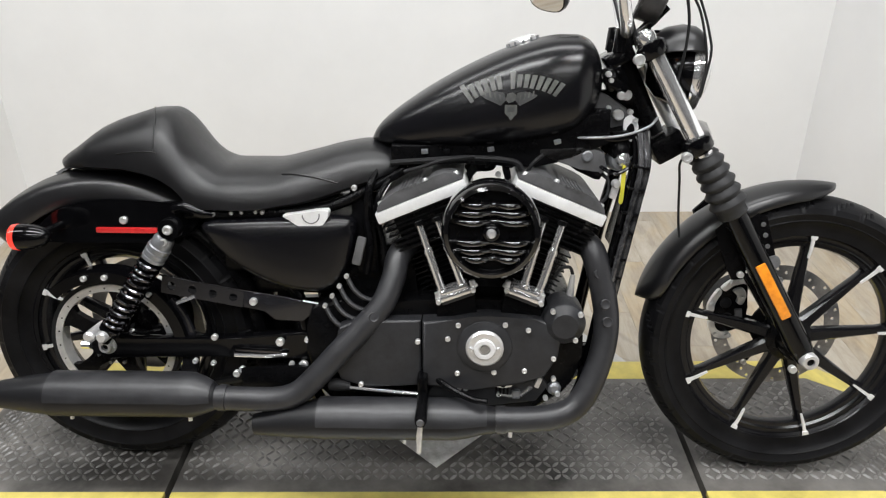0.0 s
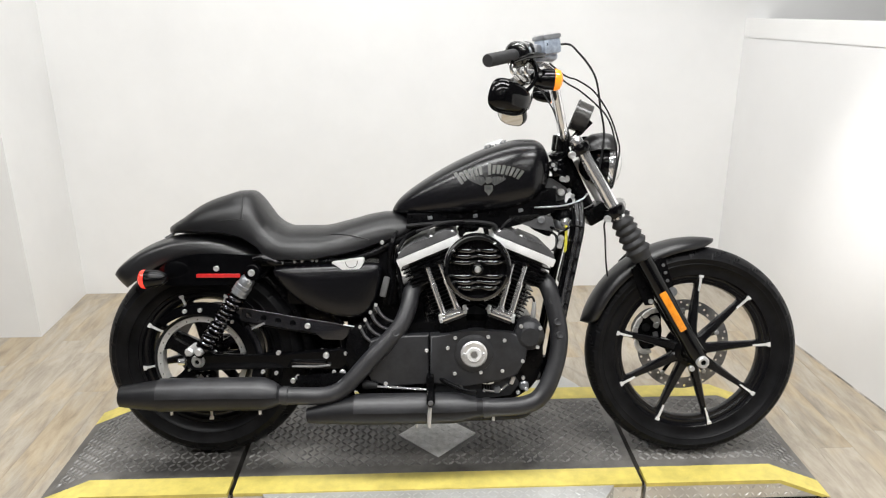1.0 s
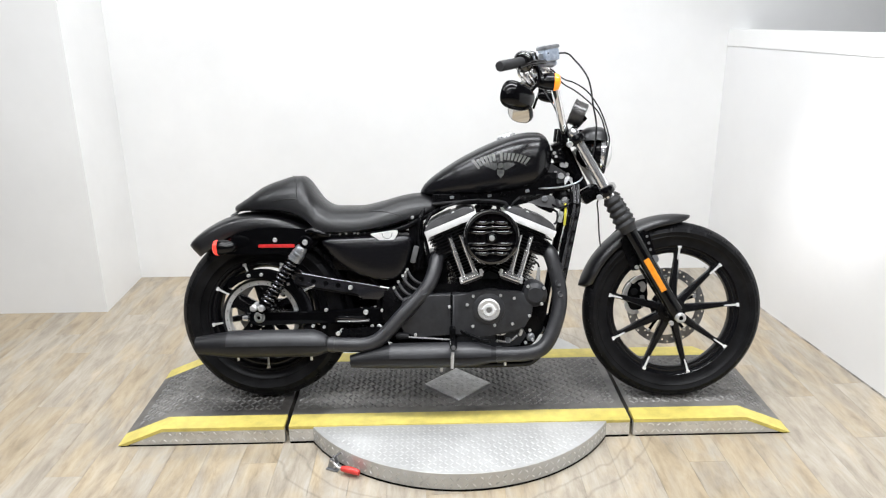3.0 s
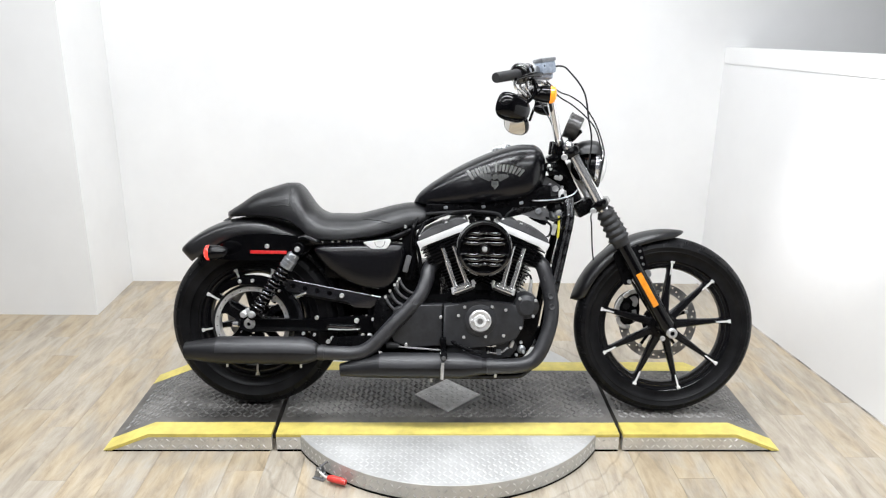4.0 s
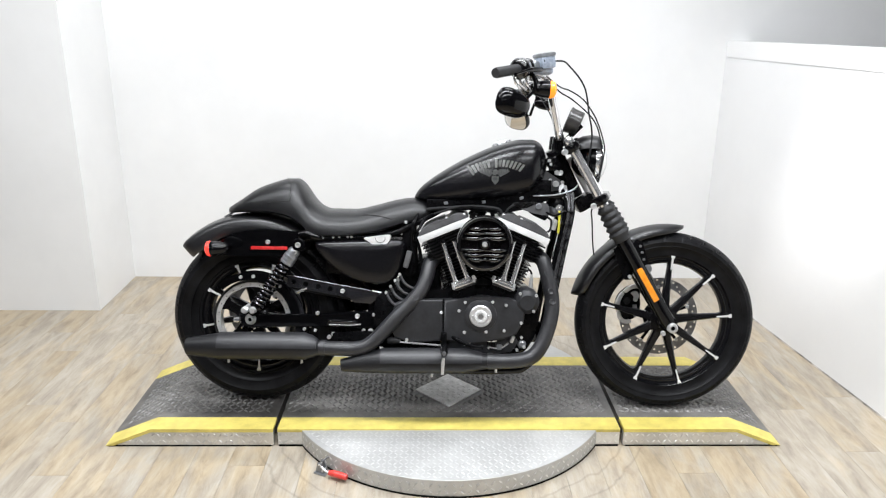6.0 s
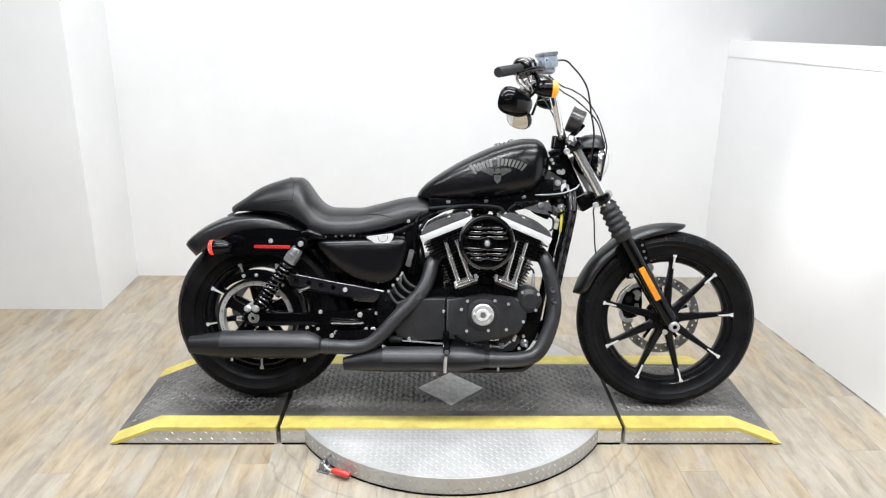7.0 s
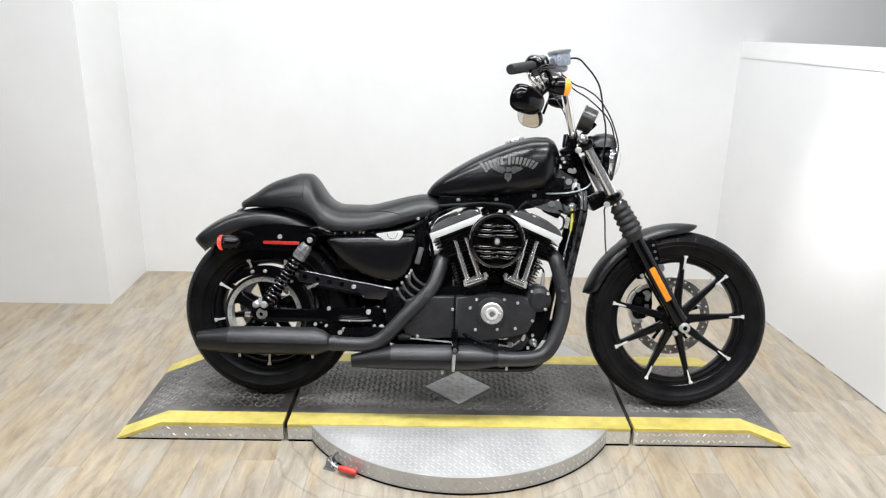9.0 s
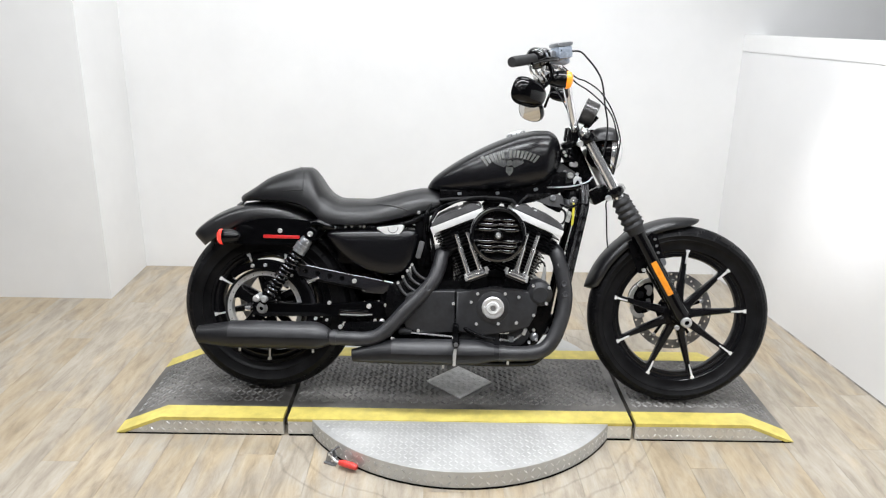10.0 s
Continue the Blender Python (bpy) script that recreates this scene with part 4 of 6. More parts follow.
# seat
seat_top = curve([-0.106, -0.09, -0.059, 0.008, 0.072, 0.125, 0.150, 0.170, 0.190, 0.213, 0.240, 0.275, 0.360, 0.440, 0.520, 0.575, 0.61, 0.64, 0.655],
                 [0.728, 0.738, 0.757, 0.801, 0.825, 0.838, 0.838, 0.824, 0.796, 0.763, 0.739, 0.727, 0.727, 0.743, 0.764, 0.772, 0.766, 0.752, 0.735])
seat_low = curve([-0.106, -0.026, 0.056, 0.125, 0.181, 0.213, 0.248, 0.33, 0.401, 0.471, 0.541, 0.611, 0.655],
                 [0.716, 0.722, 0.722, 0.712, 0.684, 0.652, 0.643, 0.643, 0.652, 0.665, 0.686, 0.708, 0.730])
seat_half = curve([-0.106, -0.09, -0.059, 0.008, 0.1, 0.2, 0.3, 0.4, 0.5, 0.6, 0.64, 0.655], [0.02, 0.045, 0.072, 0.102, 0.120, 0.132, 0.145, 0.142, 0.124, 0.100, 0.084, 0.055])


def seat_at(x, a, lift=0.0):
    """A point of the cover; a runs from 0 (near lower edge) over the top to pi."""
    zt, zb, w = seat_top(x) + lift, seat_low(x), seat_half(x) + lift
    c, s = math.cos(a), math.sin(a)
    return Vector((x, -math.copysign(abs(c) ** 0.80, c) * w, zb + (zt - zb) * max(s, 0) ** 0.90))


rings = []
for i in range(78):
    x = -0.106 + 0.761 * i / 77
    ring = [seat_at(x, math.pi * k / 28) for k in range(29)]
    zb, w = seat_low(x), seat_half(x)
    ring += [Vector((x, w * 0.85, zb - 0.008)), Vector((x, -w * 0.85, zb - 0.008))]
    rings.append(ring)
seat = part("seat", add_loft(bmesh.new(), rings), M_VINYL, bike, "black vinyl solo seat with a raised rear hump", 60)
seam = [seat_at(0.112 + 0.030 * t + 0.012 * math.sin(3 * t), radians(88 - 66 * t), 0.0012) for t in (i / 14 for i in range(15))]
part("seam", tube(seam, 0.0016, 6), M_VINYL, seat)
seam = [seat_at(0.150 - 0.085 * t, radians(21 - 6 * t), 0.0012) for t in (i / 10 for i in range(11))]
part("seam", tube(seam, 0.0016, 6), M_VINYL, seat)
seam = [seat_at(0.405 + 0.118 * t, radians(45 - 36 * t ** 1.3), 0.0012) for t in (i / 12 for i in range(13))]
part("seam", tube(seam, 0.0016, 6), M_VINYL, seat)
part("seat_tab", plate([(-0.125, 0.694), (-0.085, 0.716), (-0.080, 0.712), (-0.118, 0.690)], -0.02, 0.02), M_CHROME, bike, "small bright seat fixing tab")

# tank
tank_top = curve([0.583, 0.590, 0.600, 0.623, 0.684, 0.743, 0.802, 0.860, 0.918, 0.976, 1.008, 1.032, 1.048, 1.060, 1.064],
                 [0.778, 0.792, 0.806, 0.828, 0.871, 0.906, 0.936, 0.961, 0.980, 0.990, 0.990, 0.981, 0.960, 0.925, 0.893])
tank_low = curve([0.583, 0.600, 0.622, 0.679, 0.771, 0.862, 0.929, 0.985, 1.015, 1.035, 1.052, 1.064], [0.772, 0.766, 0.762, 0.758, 0.757, 0.764, 0.774, 0.788, 0.805, 0.826, 0.852, 0.885])
tank_half = curve([0.583, 0.590, 0.605, 0.65, 0.75, 0.85, 0.95, 1.0, 1.03, 1.048, 1.058, 1.064], [0.008, 0.024, 0.045, 0.080, 0.112, 0.126, 0.130, 0.125, 0.110, 0.086, 0.055, 0.02])
TN = 2.8


def tank_at(x, a):
    zt, zb, w = tank_top(x), tank_low(x), tank_half(x)
    zc, h1, h0 = zb + 0.42 * (zt - zb), 0.58 * (zt - zb), 0.42 * (zt - zb)
    c, s = math.cos(a), math.sin(a)
    y = math.copysign(abs(c) ** (2 / TN), c) * w
    z = zc + math.copysign(abs(s) ** (2 / TN), s) * (h1 if s > 0 else h0)
    return Vector((x, y, z))


def tank_side(x, z, lift):
    zt, zb, w = tank_top(x), tank_low(x), tank_half(x)
    zc = zb + 0.42 * (zt - zb)
    q = (z - zc) / (0.58 * (zt - zb)) if z > zc else (z - zc) / (0.42 * (zt - zb))
    return Vector((x, -(w * max(0.0, 1 - abs(q) ** TN) ** (1 / TN) + lift), z + lift * 0.4))


xs = [0.583 + 0.481 * (0.5 - 0.5 * math.cos(math.pi * i / 60)) for i in range(61)]
tank = part("fuel_tank", add_loft(bmesh.new(), [[tank_at(x, 2 * math.pi * k / 48) for k in range(48)] for x in xs]), M_DENIM, bike, "satin black teardrop fuel tank", 60)
part("tank_tunnel", plate([(0.63, 0.772), (0.80, 0.772), (0.94, 0.790), (1.045, 0.845), (1.075, 0.845), (1.075, 0.778), (1.00, 0.744), (0.93, 0.728), (0.87, 0.729), (0.80, 0.735), (0.73, 0.732), (0.63, 0.728)], -0.088, 0.088, 0.004), M_SEMI, bike, "black tunnel and wiring tray under the tank")
for k in range(7):
    x = 0.70 + 0.045 * k
    part("wire_clip", box((x, -0.0895, 0.759 + 0.0006 * k * k), (0.014, 0.006, 0.010), (0, -4 - 2 * k, 0), 0.002), M_SEMI if k % 3 else M_CAST, bike)
cl = part("ignition_coil", tube([(1.004, -0.062, 0.738), (1.020, -0.066, 0.733), (1.058, -0.072, 0.716), (1.066, -0.073, 0.712)], [0.012, 0.0165, 0.0165, 0.013], 18), M_SEMI, bike, "black ignition coil under the tank")
part("coil_lead", tube(spline([(1.066, -0.073, 0.712), (1.078, -0.085, 0.700), (1.074, -0.100, 0.670), (1.050, -0.120, 0.655)], 5), 0.0040, 8), M_BOOT, cl)
cap = part("fuel_cap", lathe([(0.0005, 0.016), (0.020, 0.0155), (0.029, 0.013), (0.032, 0.008), (0.032, 0.004), (0.035, 0.002), (0.035, -0.01)], (0.900, 0, 0.970), (-0.30, 0, 1), 24), M_SATIN, bike, "ribbed bright metal fuel cap")
for k in range(12):
    a = 2 * math.pi * k / 12
    part("cap_rib", box((0.898 + 0.0315 * math.cos(a), 0.0315 * math.sin(a), 0.976 + 0.0095 * math.cos(a)), (0.004, 0.004, 0.006), (0, 0, math.degrees(a))), M_CAST, cap)


def tank_patch(pts, lift=0.0022):
    """A thin print that follows the tank's near side, on the outline pts (x, z)."""
    bm = bmesh.new()
    vs = [bm.verts.new(tank_side(x, z, lift)) for x, z in pts]
    bm.faces.new(vs)
    bmesh.ops.triangulate(bm, faces=bm.faces)
    return bm


# plain bars in the place of the maker's lettering, on an arch
EX, EZ = 0.872, 0.760
k = 0
for i in range(15):
    if i == 6:
        continue
    t0 = -1 + 2 * i / 15 + 0.020
    t1 = -1 + 2 * (i + 1) / 15 - 0.022
    big = 1.25 if i in (0, 7) else 1.0
    rows = []
    for top in (0, 0.25, 0.5, 0.75, 1):
        row = []
        for t in (t0, (t0 + t1) / 2, t1):
            a = t * 0.62
            r = 0.130 + (0.024 * big + 0.005 * abs(t)) * top - (0.003 * (1 - top) if big > 1 else 0)
            row.append(tank_side(EX + 0.003 + r * math.sin(a) * 1.12, EZ + r * math.cos(a) + 0.006 * t, 0.0022))
        rows.append(row)
    part("tank_print", add_loft(bmesh.new(), rows, closed=False), M_EMBLEM, tank)
for s, k in ((-1, 1.0), (1, 0.84)):
    part("tank_print", tank_patch([(EX + s * k * x, z) for x, z in ((0.009, 0.866), (0.014, 0.880), (0.032, 0.883), (0.061, 0.876), (0.052, 0.869), (0.038, 0.863), (0.020, 0.855))], 0.0018), M_EMBLEM_DIM, tank)
    for q in range(4):
        x = 0.020 + 0.010 * q
        z = 0.864 + 0.0035 * q
        part("tank_print", tank_patch([(EX + s * k * x, z + 0.012 - 0.001 * q), (EX + s * k * (x + 0.004), z + 0.013 - 0.001 * q), (EX + s * k * (x + 0.002), z), (EX + s * k * (x - 0.002), z - 0.001)], 0.0022), M_EMBLEM_MID, tank)
part("tank_print", tank_patch([(EX - 0.010, 0.866), (EX - 0.008, 0.878), (EX + 0.003, 0.881), (EX + 0.010, 0.876), (EX + 0.008, 0.866), (EX + 0.003, 0.862), (EX - 0.005, 0.860)], 0.0024), M_EMBLEM_MID, tank)
part("tank_print", tank_patch([(EX - 0.012, 0.857), (EX + 0.012, 0.857), (EX + 0.012, 0.840), (EX + 0.005, 0.834), (EX, 0.826), (EX - 0.005, 0.834), (EX - 0.012, 0.840)]), M_EMBLEM_MID, tank)
part("tank_print", tank_patch([(EX - 0.007, 0.852), (EX + 0.007, 0.852), (EX + 0.007, 0.843), (EX - 0.007, 0.843)], 0.0027), M_EMBLEM_DIM, tank)

# side cover
def puffed(pts, levels):
    """A plate whose near face swells outwards: (scale, y) from rim to middle."""
    cx, cz = sum(p[0] for p in pts) / len(pts), sum(p[1] for p in pts) / len(pts)
    return add_loft(bmesh.new(), [[(cx + (x - cx) * k, y, cz + (z - cz) * k) for x, z in pts] for k, y in levels])


COVER = [(0.238, 0.614), (0.33, 0.624), (0.46, 0.628), (0.540, 0.628), (0.559, 0.608), (0.553, 0.560), (0.532, 0.498), (0.500, 0.470), (0.455, 0.464), (0.385, 0.478), (0.302, 0.522), (0.246, 0.578)]
sc = part("side_cover", puffed(rounded(COVER, 4), ((0.98, -0.04), (1.0, -0.105), (1.0, -0.118), (0.985, -0.130), (0.95, -0.139), (0.88, -0.145), (0.7, -0.150), (0.4, -0.152))), M_DENIM, bike, "satin black side cover", 40)
part("cover_badge", plate(rounded([(0.412, 0.634), (0.44, 0.638), (0.490, 0.645), (0.505, 0.643), (0.504, 0.630), (0.492, 0.614), (0.470, 0.606), (0.445, 0.612), (0.425, 0.624)], 4), -0.1475, -0.120, 0.0015), M_SILVER, sc, "bright metal badge plate on the cover")
part("badge_ring", tube([(0.470 + 0.0175 * math.cos(radians(a)), -0.1478, 0.636 + 0.0175 * math.sin(radians(a))) for a in range(178, 372, 8)], 0.0011, 6), M_PLASTIC, sc, "grey half-round line on the badge")
part("side_cover", plate(rounded(COVER, 4), 0.140, 0.04, 0.010, 3), M_DENIM, bike, "satin black side cover", 40)
part("electrics_box", box((0.40, 0, 0.56), (0.27, 0.19, 0.13), bevel=0.01), M_SEMI, bike)

# engine
CX, CZ = 0.835, 0.330


def eng(u, v, y, s):
    """Along the cylinder u, across it v; s=-1 rear, 1 front."""
    a = radians(22.5) * s
    return Vector((CX + u * math.sin(a) + v * math.cos(a), y, CZ + u * math.cos(a) - v * math.sin(a)))


def slab(u0, u1, v0, v1, y0, y1, s, bevel=0.0, r=None):
    """A block in the cylinder's own directions."""
    bm = bmesh.new()
    a = radians(22.5) * s
    m = Matrix.Translation(eng((u0 + u1) / 2, (v0 + v1) / 2, (y0 + y1) / 2, s)) @ Matrix.Rotation(a, 4, "Y")
    out = bmesh.ops.create_cube(bm, size=1.0, matrix=m @ Matrix.Diagonal((v1 - v0, y1 - y0, u1 - u0, 1)))
    if bevel:
        bmesh.ops.bevel(bm, geom=list(bm.edges), offset=bevel, segments=2, affect="EDGES", profile=0.6)
    return bm


def outline_slab(pts, y0, y1, s, bevel):
    """A plate on an outline of (v, u) pairs."""
    return plate([(eng(u, v, 0, s).x, eng(u, v, 0, s).z) for v, u in pts], y0, y1, bevel)


for s in (-1, 1):
    nm = "rear" if s < 0 else "front"
    cyl = part("cylinder", slab(0.10, 0.285, -0.062, 0.062, -0.068, 0.068, s, 0.012), M_WRINKLE, bike, "black finned engine cylinder")
    for k in range(10):
        u = 0.150 + k * 0.0115
        part("fin", slab(u, u + 0.0034, -0.083, 0.083, -0.090, 0.090, s, 0.0), M_SEMI, cyl)
    head = part("cylinder_head", slab(0.270, 0.350, -0.075, 0.075, -0.112, 0.10, s, 0.008), M_WRINKLE, bike, "black finned cylinder head")
    for k in range(6):
        u = 0.278 + k * 0.0118
        w = 0.088 + 0.002 * k
        part("fin", slab(u, u + 0.0042, -w, w, -0.130, 0.105, s, 0.0), M_SEMI, head)
    sgn = s
    part("rocker_plate", slab(0.352, 0.3755, -0.098, 0.098, -0.150, 0.112, s, 0.003), M_SILVER, bike, "bright machined rocker box spacer")
    lid = [(v, 0.376 + 0.82 * (u - 0.376)) for v, u in ((-0.093, 0.376), (-0.087, 0.389), (-0.078, 0.397), (-0.064, 0.404), (-0.040, 0.4075), (0.010, 0.4075), (0.014, 0.4020), (0.032, 0.4015), (0.036, 0.4090),
           (0.066, 0.4075), (0.080, 0.400), (0.092, 0.387), (0.096, 0.376))]
    rk = part("rocker_cover", outline_slab([(-s * v, u) for v, u in lid], -0.148, 0.11, s, 0.003), M_ROCKER, bike, "charcoal ribbed rocker cover")
    for k in range(5):
        v = -s * (-0.030 + k * 0.0085)
        part("rib", slab(0.3980, 0.4040, v - 0.0020, v + 0.0020, -0.1500, -0.05, s, 0.0008), M_ROCKER, rk)
    for v in (-0.080, 0.023, 0.086):
        c = eng(0.388 if abs(v) > 0.05 else 0.3980, -s * v, -0.135, s)
        part("cover_bolt", lathe([(0.0005, 0.006), (0.0045, 0.006), (0.0060, 0.003), (0.0060, -0.010)], c, eng(1, 0, 0, s) - eng(0, 0, 0, s), 10), M_BOLT, rk, "bright socket bolt")
    part("spark_plug_boot", tube([eng(0.31, -s * 0.03, -0.10, s), eng(0.31, -s * 0.03, -0.15, s), eng(0.325, -s * 0.05, -0.165, s)], 0.009, 10), M_BOOT, head)

for x0, z0, x1, z1 in ((0.690, 0.629, 0.7425, 0.475), (0.727, 0.638, 0.783, 0.492), (0.981, 0.632, 0.9345, 0.475), (0.943, 0.638, 0.9045, 0.492)):
    a, b = Vector((x0, -0.158, z0)), Vector((x1, -0.168, z1))
    d = b - a
    pr = part("pushrod_tube", tube([a, a + d * 0.36, a + d * 0.37, b], [0.0068, 0.0068, 0.0086, 0.0086], 16), M_CHROME, bike, "chrome pushrod tube")
    part("tube_collar", tube([a + d * 0.90, a + d * 0.93, a + d * 0.94, a + d * 0.98], [0.0105, 0.0105, 0.0125, 0.0125], 16), M_CHROME, pr)
    part("tube_clip", tube([a + d * 0.40, a + d * 0.44], 0.0098, 16), M_CHROME, pr)
    part("tube_seat", tube([a + d * 0.0, a + d * 0.05], 0.0110, 16), M_SEMI, pr)
for s in (-1, 1):
    ends = (Vector((0.730, 0, 0.4665)), Vector((0.806, 0, 0.4960))) if s < 0 else (Vector((0.944, 0, 0.4665)), Vector((0.868, 0, 0.4960)))
    d = (ends[1] - ends[0]).normalized()
    u = Vector((0, 0, 1)) - d * d.z
    u.normalize()
    quad = lambda p0, p1, lo, hi: [(q.x, q.z) for q in (p0 + u * lo, p1 + u * lo, p1 + u * hi, p0 + u * hi)]
    lb = part("lifter_block", plate(quad(ends[0], ends[1], -0.006, 0.005), -0.186, -0.135, 0.003), M_CHROME, bike, "bright lifter block")
    part("block_flange", plate(quad(ends[0] + d * 0.014, ends[1] - d * 0.014, 0.004, 0.014), -0.181, -0.140, 0.003), M_CHROME, lb)
    part("block_foot", plate(quad(ends[0] + d * 0.006, ends[1] - d * 0.006, -0.015, -0.006), -0.178, -0.135, 0.002), M_WRINKLE, lb, "black foot of the lifter block")
    for e, off in ((ends[0], 0.003), (ends[1], -0.003)):
        p = e + d * off
        part("block_bolt", lathe([(0.0005, 0.011), (0.0052, 0.011), (0.0062, 0.009), (0.0062, 0.0), (0.0085, 0.0), (0.0085, -0.004)], (p.x, -0.176, p.z + 0.006), u, 10), M_BOLT, lb, "bright block bolt")
        bolt(lb, p.x, -0.187, p.z - 0.001, 0.0052, -1, None, "block_bolt", 0.006)
    neck = [(ends[0].x, ends[0].z - 0.012), (ends[1].x, ends[1].z - 0.012), (CX + s * 0.02, 0.40), (CX + s * 0.11, 0.40)]
    part("lifter_neck", plate(neck, -0.165, -0.10, 0.004), M_SEMI, lb)

part("crankcase", plate(rounded([(0.46, 0.43), (0.62, 0.45), (0.835, 0.46), (1.00, 0.44), (1.035, 0.36), (1.00, 0.25), (0.85, 0.19), (0.60, 0.19), (0.47, 0.25)], 4), -0.150, 0.15, 0.012), M_SEMI, bike, "black crankcase")
cc = part("cam_cover", plate([(0.699, 0.424), (0.76, 0.428), (0.80, 0.436), (0.835, 0.439), (0.87, 0.437), (0.93, 0.433), (0.965, 0.425), (0.985, 0.395), (0.980, 0.350), (0.955, 0.305), (0.90, 0.284), (0.80, 0.272), (0.699, 0.276)], -0.190, -0.145, 0.008, 3), M_WRINKLE, bike, "wrinkle black cam cover")
part("sprocket_cover", plate([(0.525, 0.405), (0.56, 0.420), (0.696, 0.424), (0.696, 0.276), (0.58, 0.268), (0.525, 0.285), (0.505, 0.33)], -0.184, -0.13, 0.008, 3), M_WRINKLE, bike, "wrinkle black sprocket cover")
part("cover_collar", lathe([(0.038, -0.012), (0.064, -0.012), (0.056, 0.004), (0.046, 0.008), (0.038, 0.008)], (0.828, -0.188, 0.371), (0, -1, 0), 40, closed=True), M_WRINKLE, cc)
tc = part("timer_cover", lathe([(0.0005, 0.007), (0.010, 0.007), (0.011, 0.010), (0.020, 0.010), (0.021, 0.007), (0.035, 0.008), (0.039, 0.004), (0.039, -0.01)], (0.828, -0.196, 0.371), (0, -1, 0), 48), M_SATIN, bike, "round brushed metal timer cover")
part("cover_ring", lathe([(0.0115, 0.0085), (0.0125, 0.0112), (0.0205, 0.0112), (0.0230, 0.0085)], (0.828, -0.196, 0.371), (0, -1, 0), 40, closed=True), M_SILVER, tc, "lighter raised ring")
part("cover_star", plate(disc_pts(0.828, 0.371, 0.0095, 6), -0.2065, -0.202), M_DISC, tc)
for x in (0.800, 0.856):
    bolt(tc, x, -0.204, 0.372, 0.0042)
for x, z in ((0.690, 0.380), (0.752, 0.3875), (0.7735, 0.418), (0.8695, 0.4205), (0.917, 0.410), (0.772, 0.3105), (0.8485, 0.314), (0.9115, 0.3185), (0.9705, 0.3475), (0.569, 0.280), (0.70, 0.292)):
    bolt(cc, x, -0.190, z, 0.0056, h=0.005)
ig = part("round_cover", lathe([(0.0005, 0.03), (0.026, 0.03), (0.030, 0.024), (0.040, 0.018), (0.044, 0.012), (0.044, -0.06)], (0.990, -0.170, 0.422), (0, -1, 0), 36), M_WRINKLE, bike, "small round black engine cover")
for a in (38, 130, -54):
    bolt(ig, 0.990 + 0.039 * math.cos(radians(a)), -0.192, 0.422 + 0.039 * math.sin(radians(a)), 0.0056, h=0.005)
part("lower_case", plate([(0.72, 0.276), (0.95, 0.296), (0.965, 0.27), (0.94, 0.235), (0.80, 0.215), (0.70, 0.225)], -0.165, -0.11, 0.006), M_WRINKLE, bike)
bm = bmesh.new()
for k in range(4):
    add_box(bm, (0.855 + k * 0.008, -0.168, 0.268), (0.004, 0.008, 0.026))
part("oil_fitting", bm, M_SEMI, bike)
part("oil_line", tube(spline([(0.86, -0.168, 0.252), (0.90, -0.17, 0.250), (0.93, -0.165, 0.27)], 5), 0.005, 8), M_CHROME, bike)
for x, z in ((0.775, 0.262), (0.79, 0.264), (0.86, 0.252), (0.975, 0.29), (0.985, 0.255), (0.96, 0.245), (0.72, 0.30)):
    bolt(bike, x, -0.166, z, 0.0055, -1, M_SATIN, "fitting")
part("oil_filter", lathe([(0.0005, 0.0), (0.034, 0.0), (0.038, 0.006), (0.038, 0.085), (0.0005, 0.085)], (1.00, -0.06, 0.285), (0.9, -0.1, 0.1), 28), M_GLOSS, bike, "gloss black oil filter")
part("horn_nozzle", lathe([(0.006, 0.010), (0.012, 0.010), (0.016, 0.004), (0.018, 0.0), (0.016, -0.02)], (1.015, -0.12, 0.285), (0.1, -1, 0.1), 20), M_CAST, bike)
part("sensor", tube([(1.006, -0.12, 0.455), (1.008, -0.125, 0.485), (1.010, -0.125, 0.510)], [0.009, 0.007, 0.005], 10), M_SATIN, bike, "small bright sensor plug")
part("sensor_lead", tube(spline([(1.010, -0.125, 0.51), (1.003, -0.125, 0.525), (0.985, -0.12, 0.52), (0.975, -0.115, 0.50)], 5), 0.0035, 8), M_BOOT, bike)

# air cleaner
AX, AZ, AY = 0.836, 0.629, -0.225
ac = part("air_cleaner", lathe([(0.010, 0.0), (0.078, 0.0), (0.080, 0.018), (0.083, 0.022), (0.090, 0.020), (0.095, 0.012), (0.0965, 0.0), (0.0965, -0.035), (0.088, -0.060), (0.07, -0.065), (0.010, -0.065)], (AX, AY, AZ), (0, -1, 0), 72, closed=True), M_GLOSS_HI, bike, "gloss black round slotted air cleaner")
part("backing", plate(disc_pts(AX, AZ, 0.082, 40), AY - 0.002, AY + 0.05), M_SEMI, ac)
for k, dz in enumerate((0.052, 0.036, 0.019, -0.021, -0.038, -0.054)):
    w = math.sqrt(0.082 ** 2 - dz ** 2) - 0.003
    bm = bmesh.new()
    rings = []
    for i in range(29):
        t = -1 + 2 * i / 28
        lobe = math.sin(math.pi * min(1, abs(t - 0.05) / 1.05)) ** 1.3
        y = AY - 0.004 - 0.016 * lobe
        e = (0.80 + 0.20 * lobe) if abs(t) < 0.96 else 0.6
        rings.append([(AX + w * t, y - 0.008 * e * math.cos(b), AZ + dz + 0.0078 * e * math.sin(b)) for b in (2 * math.pi * g / 10 for g in range(10))])
    part("slat", add_loft(bm, rings), M_GLOSS_HI, ac, "", 50)
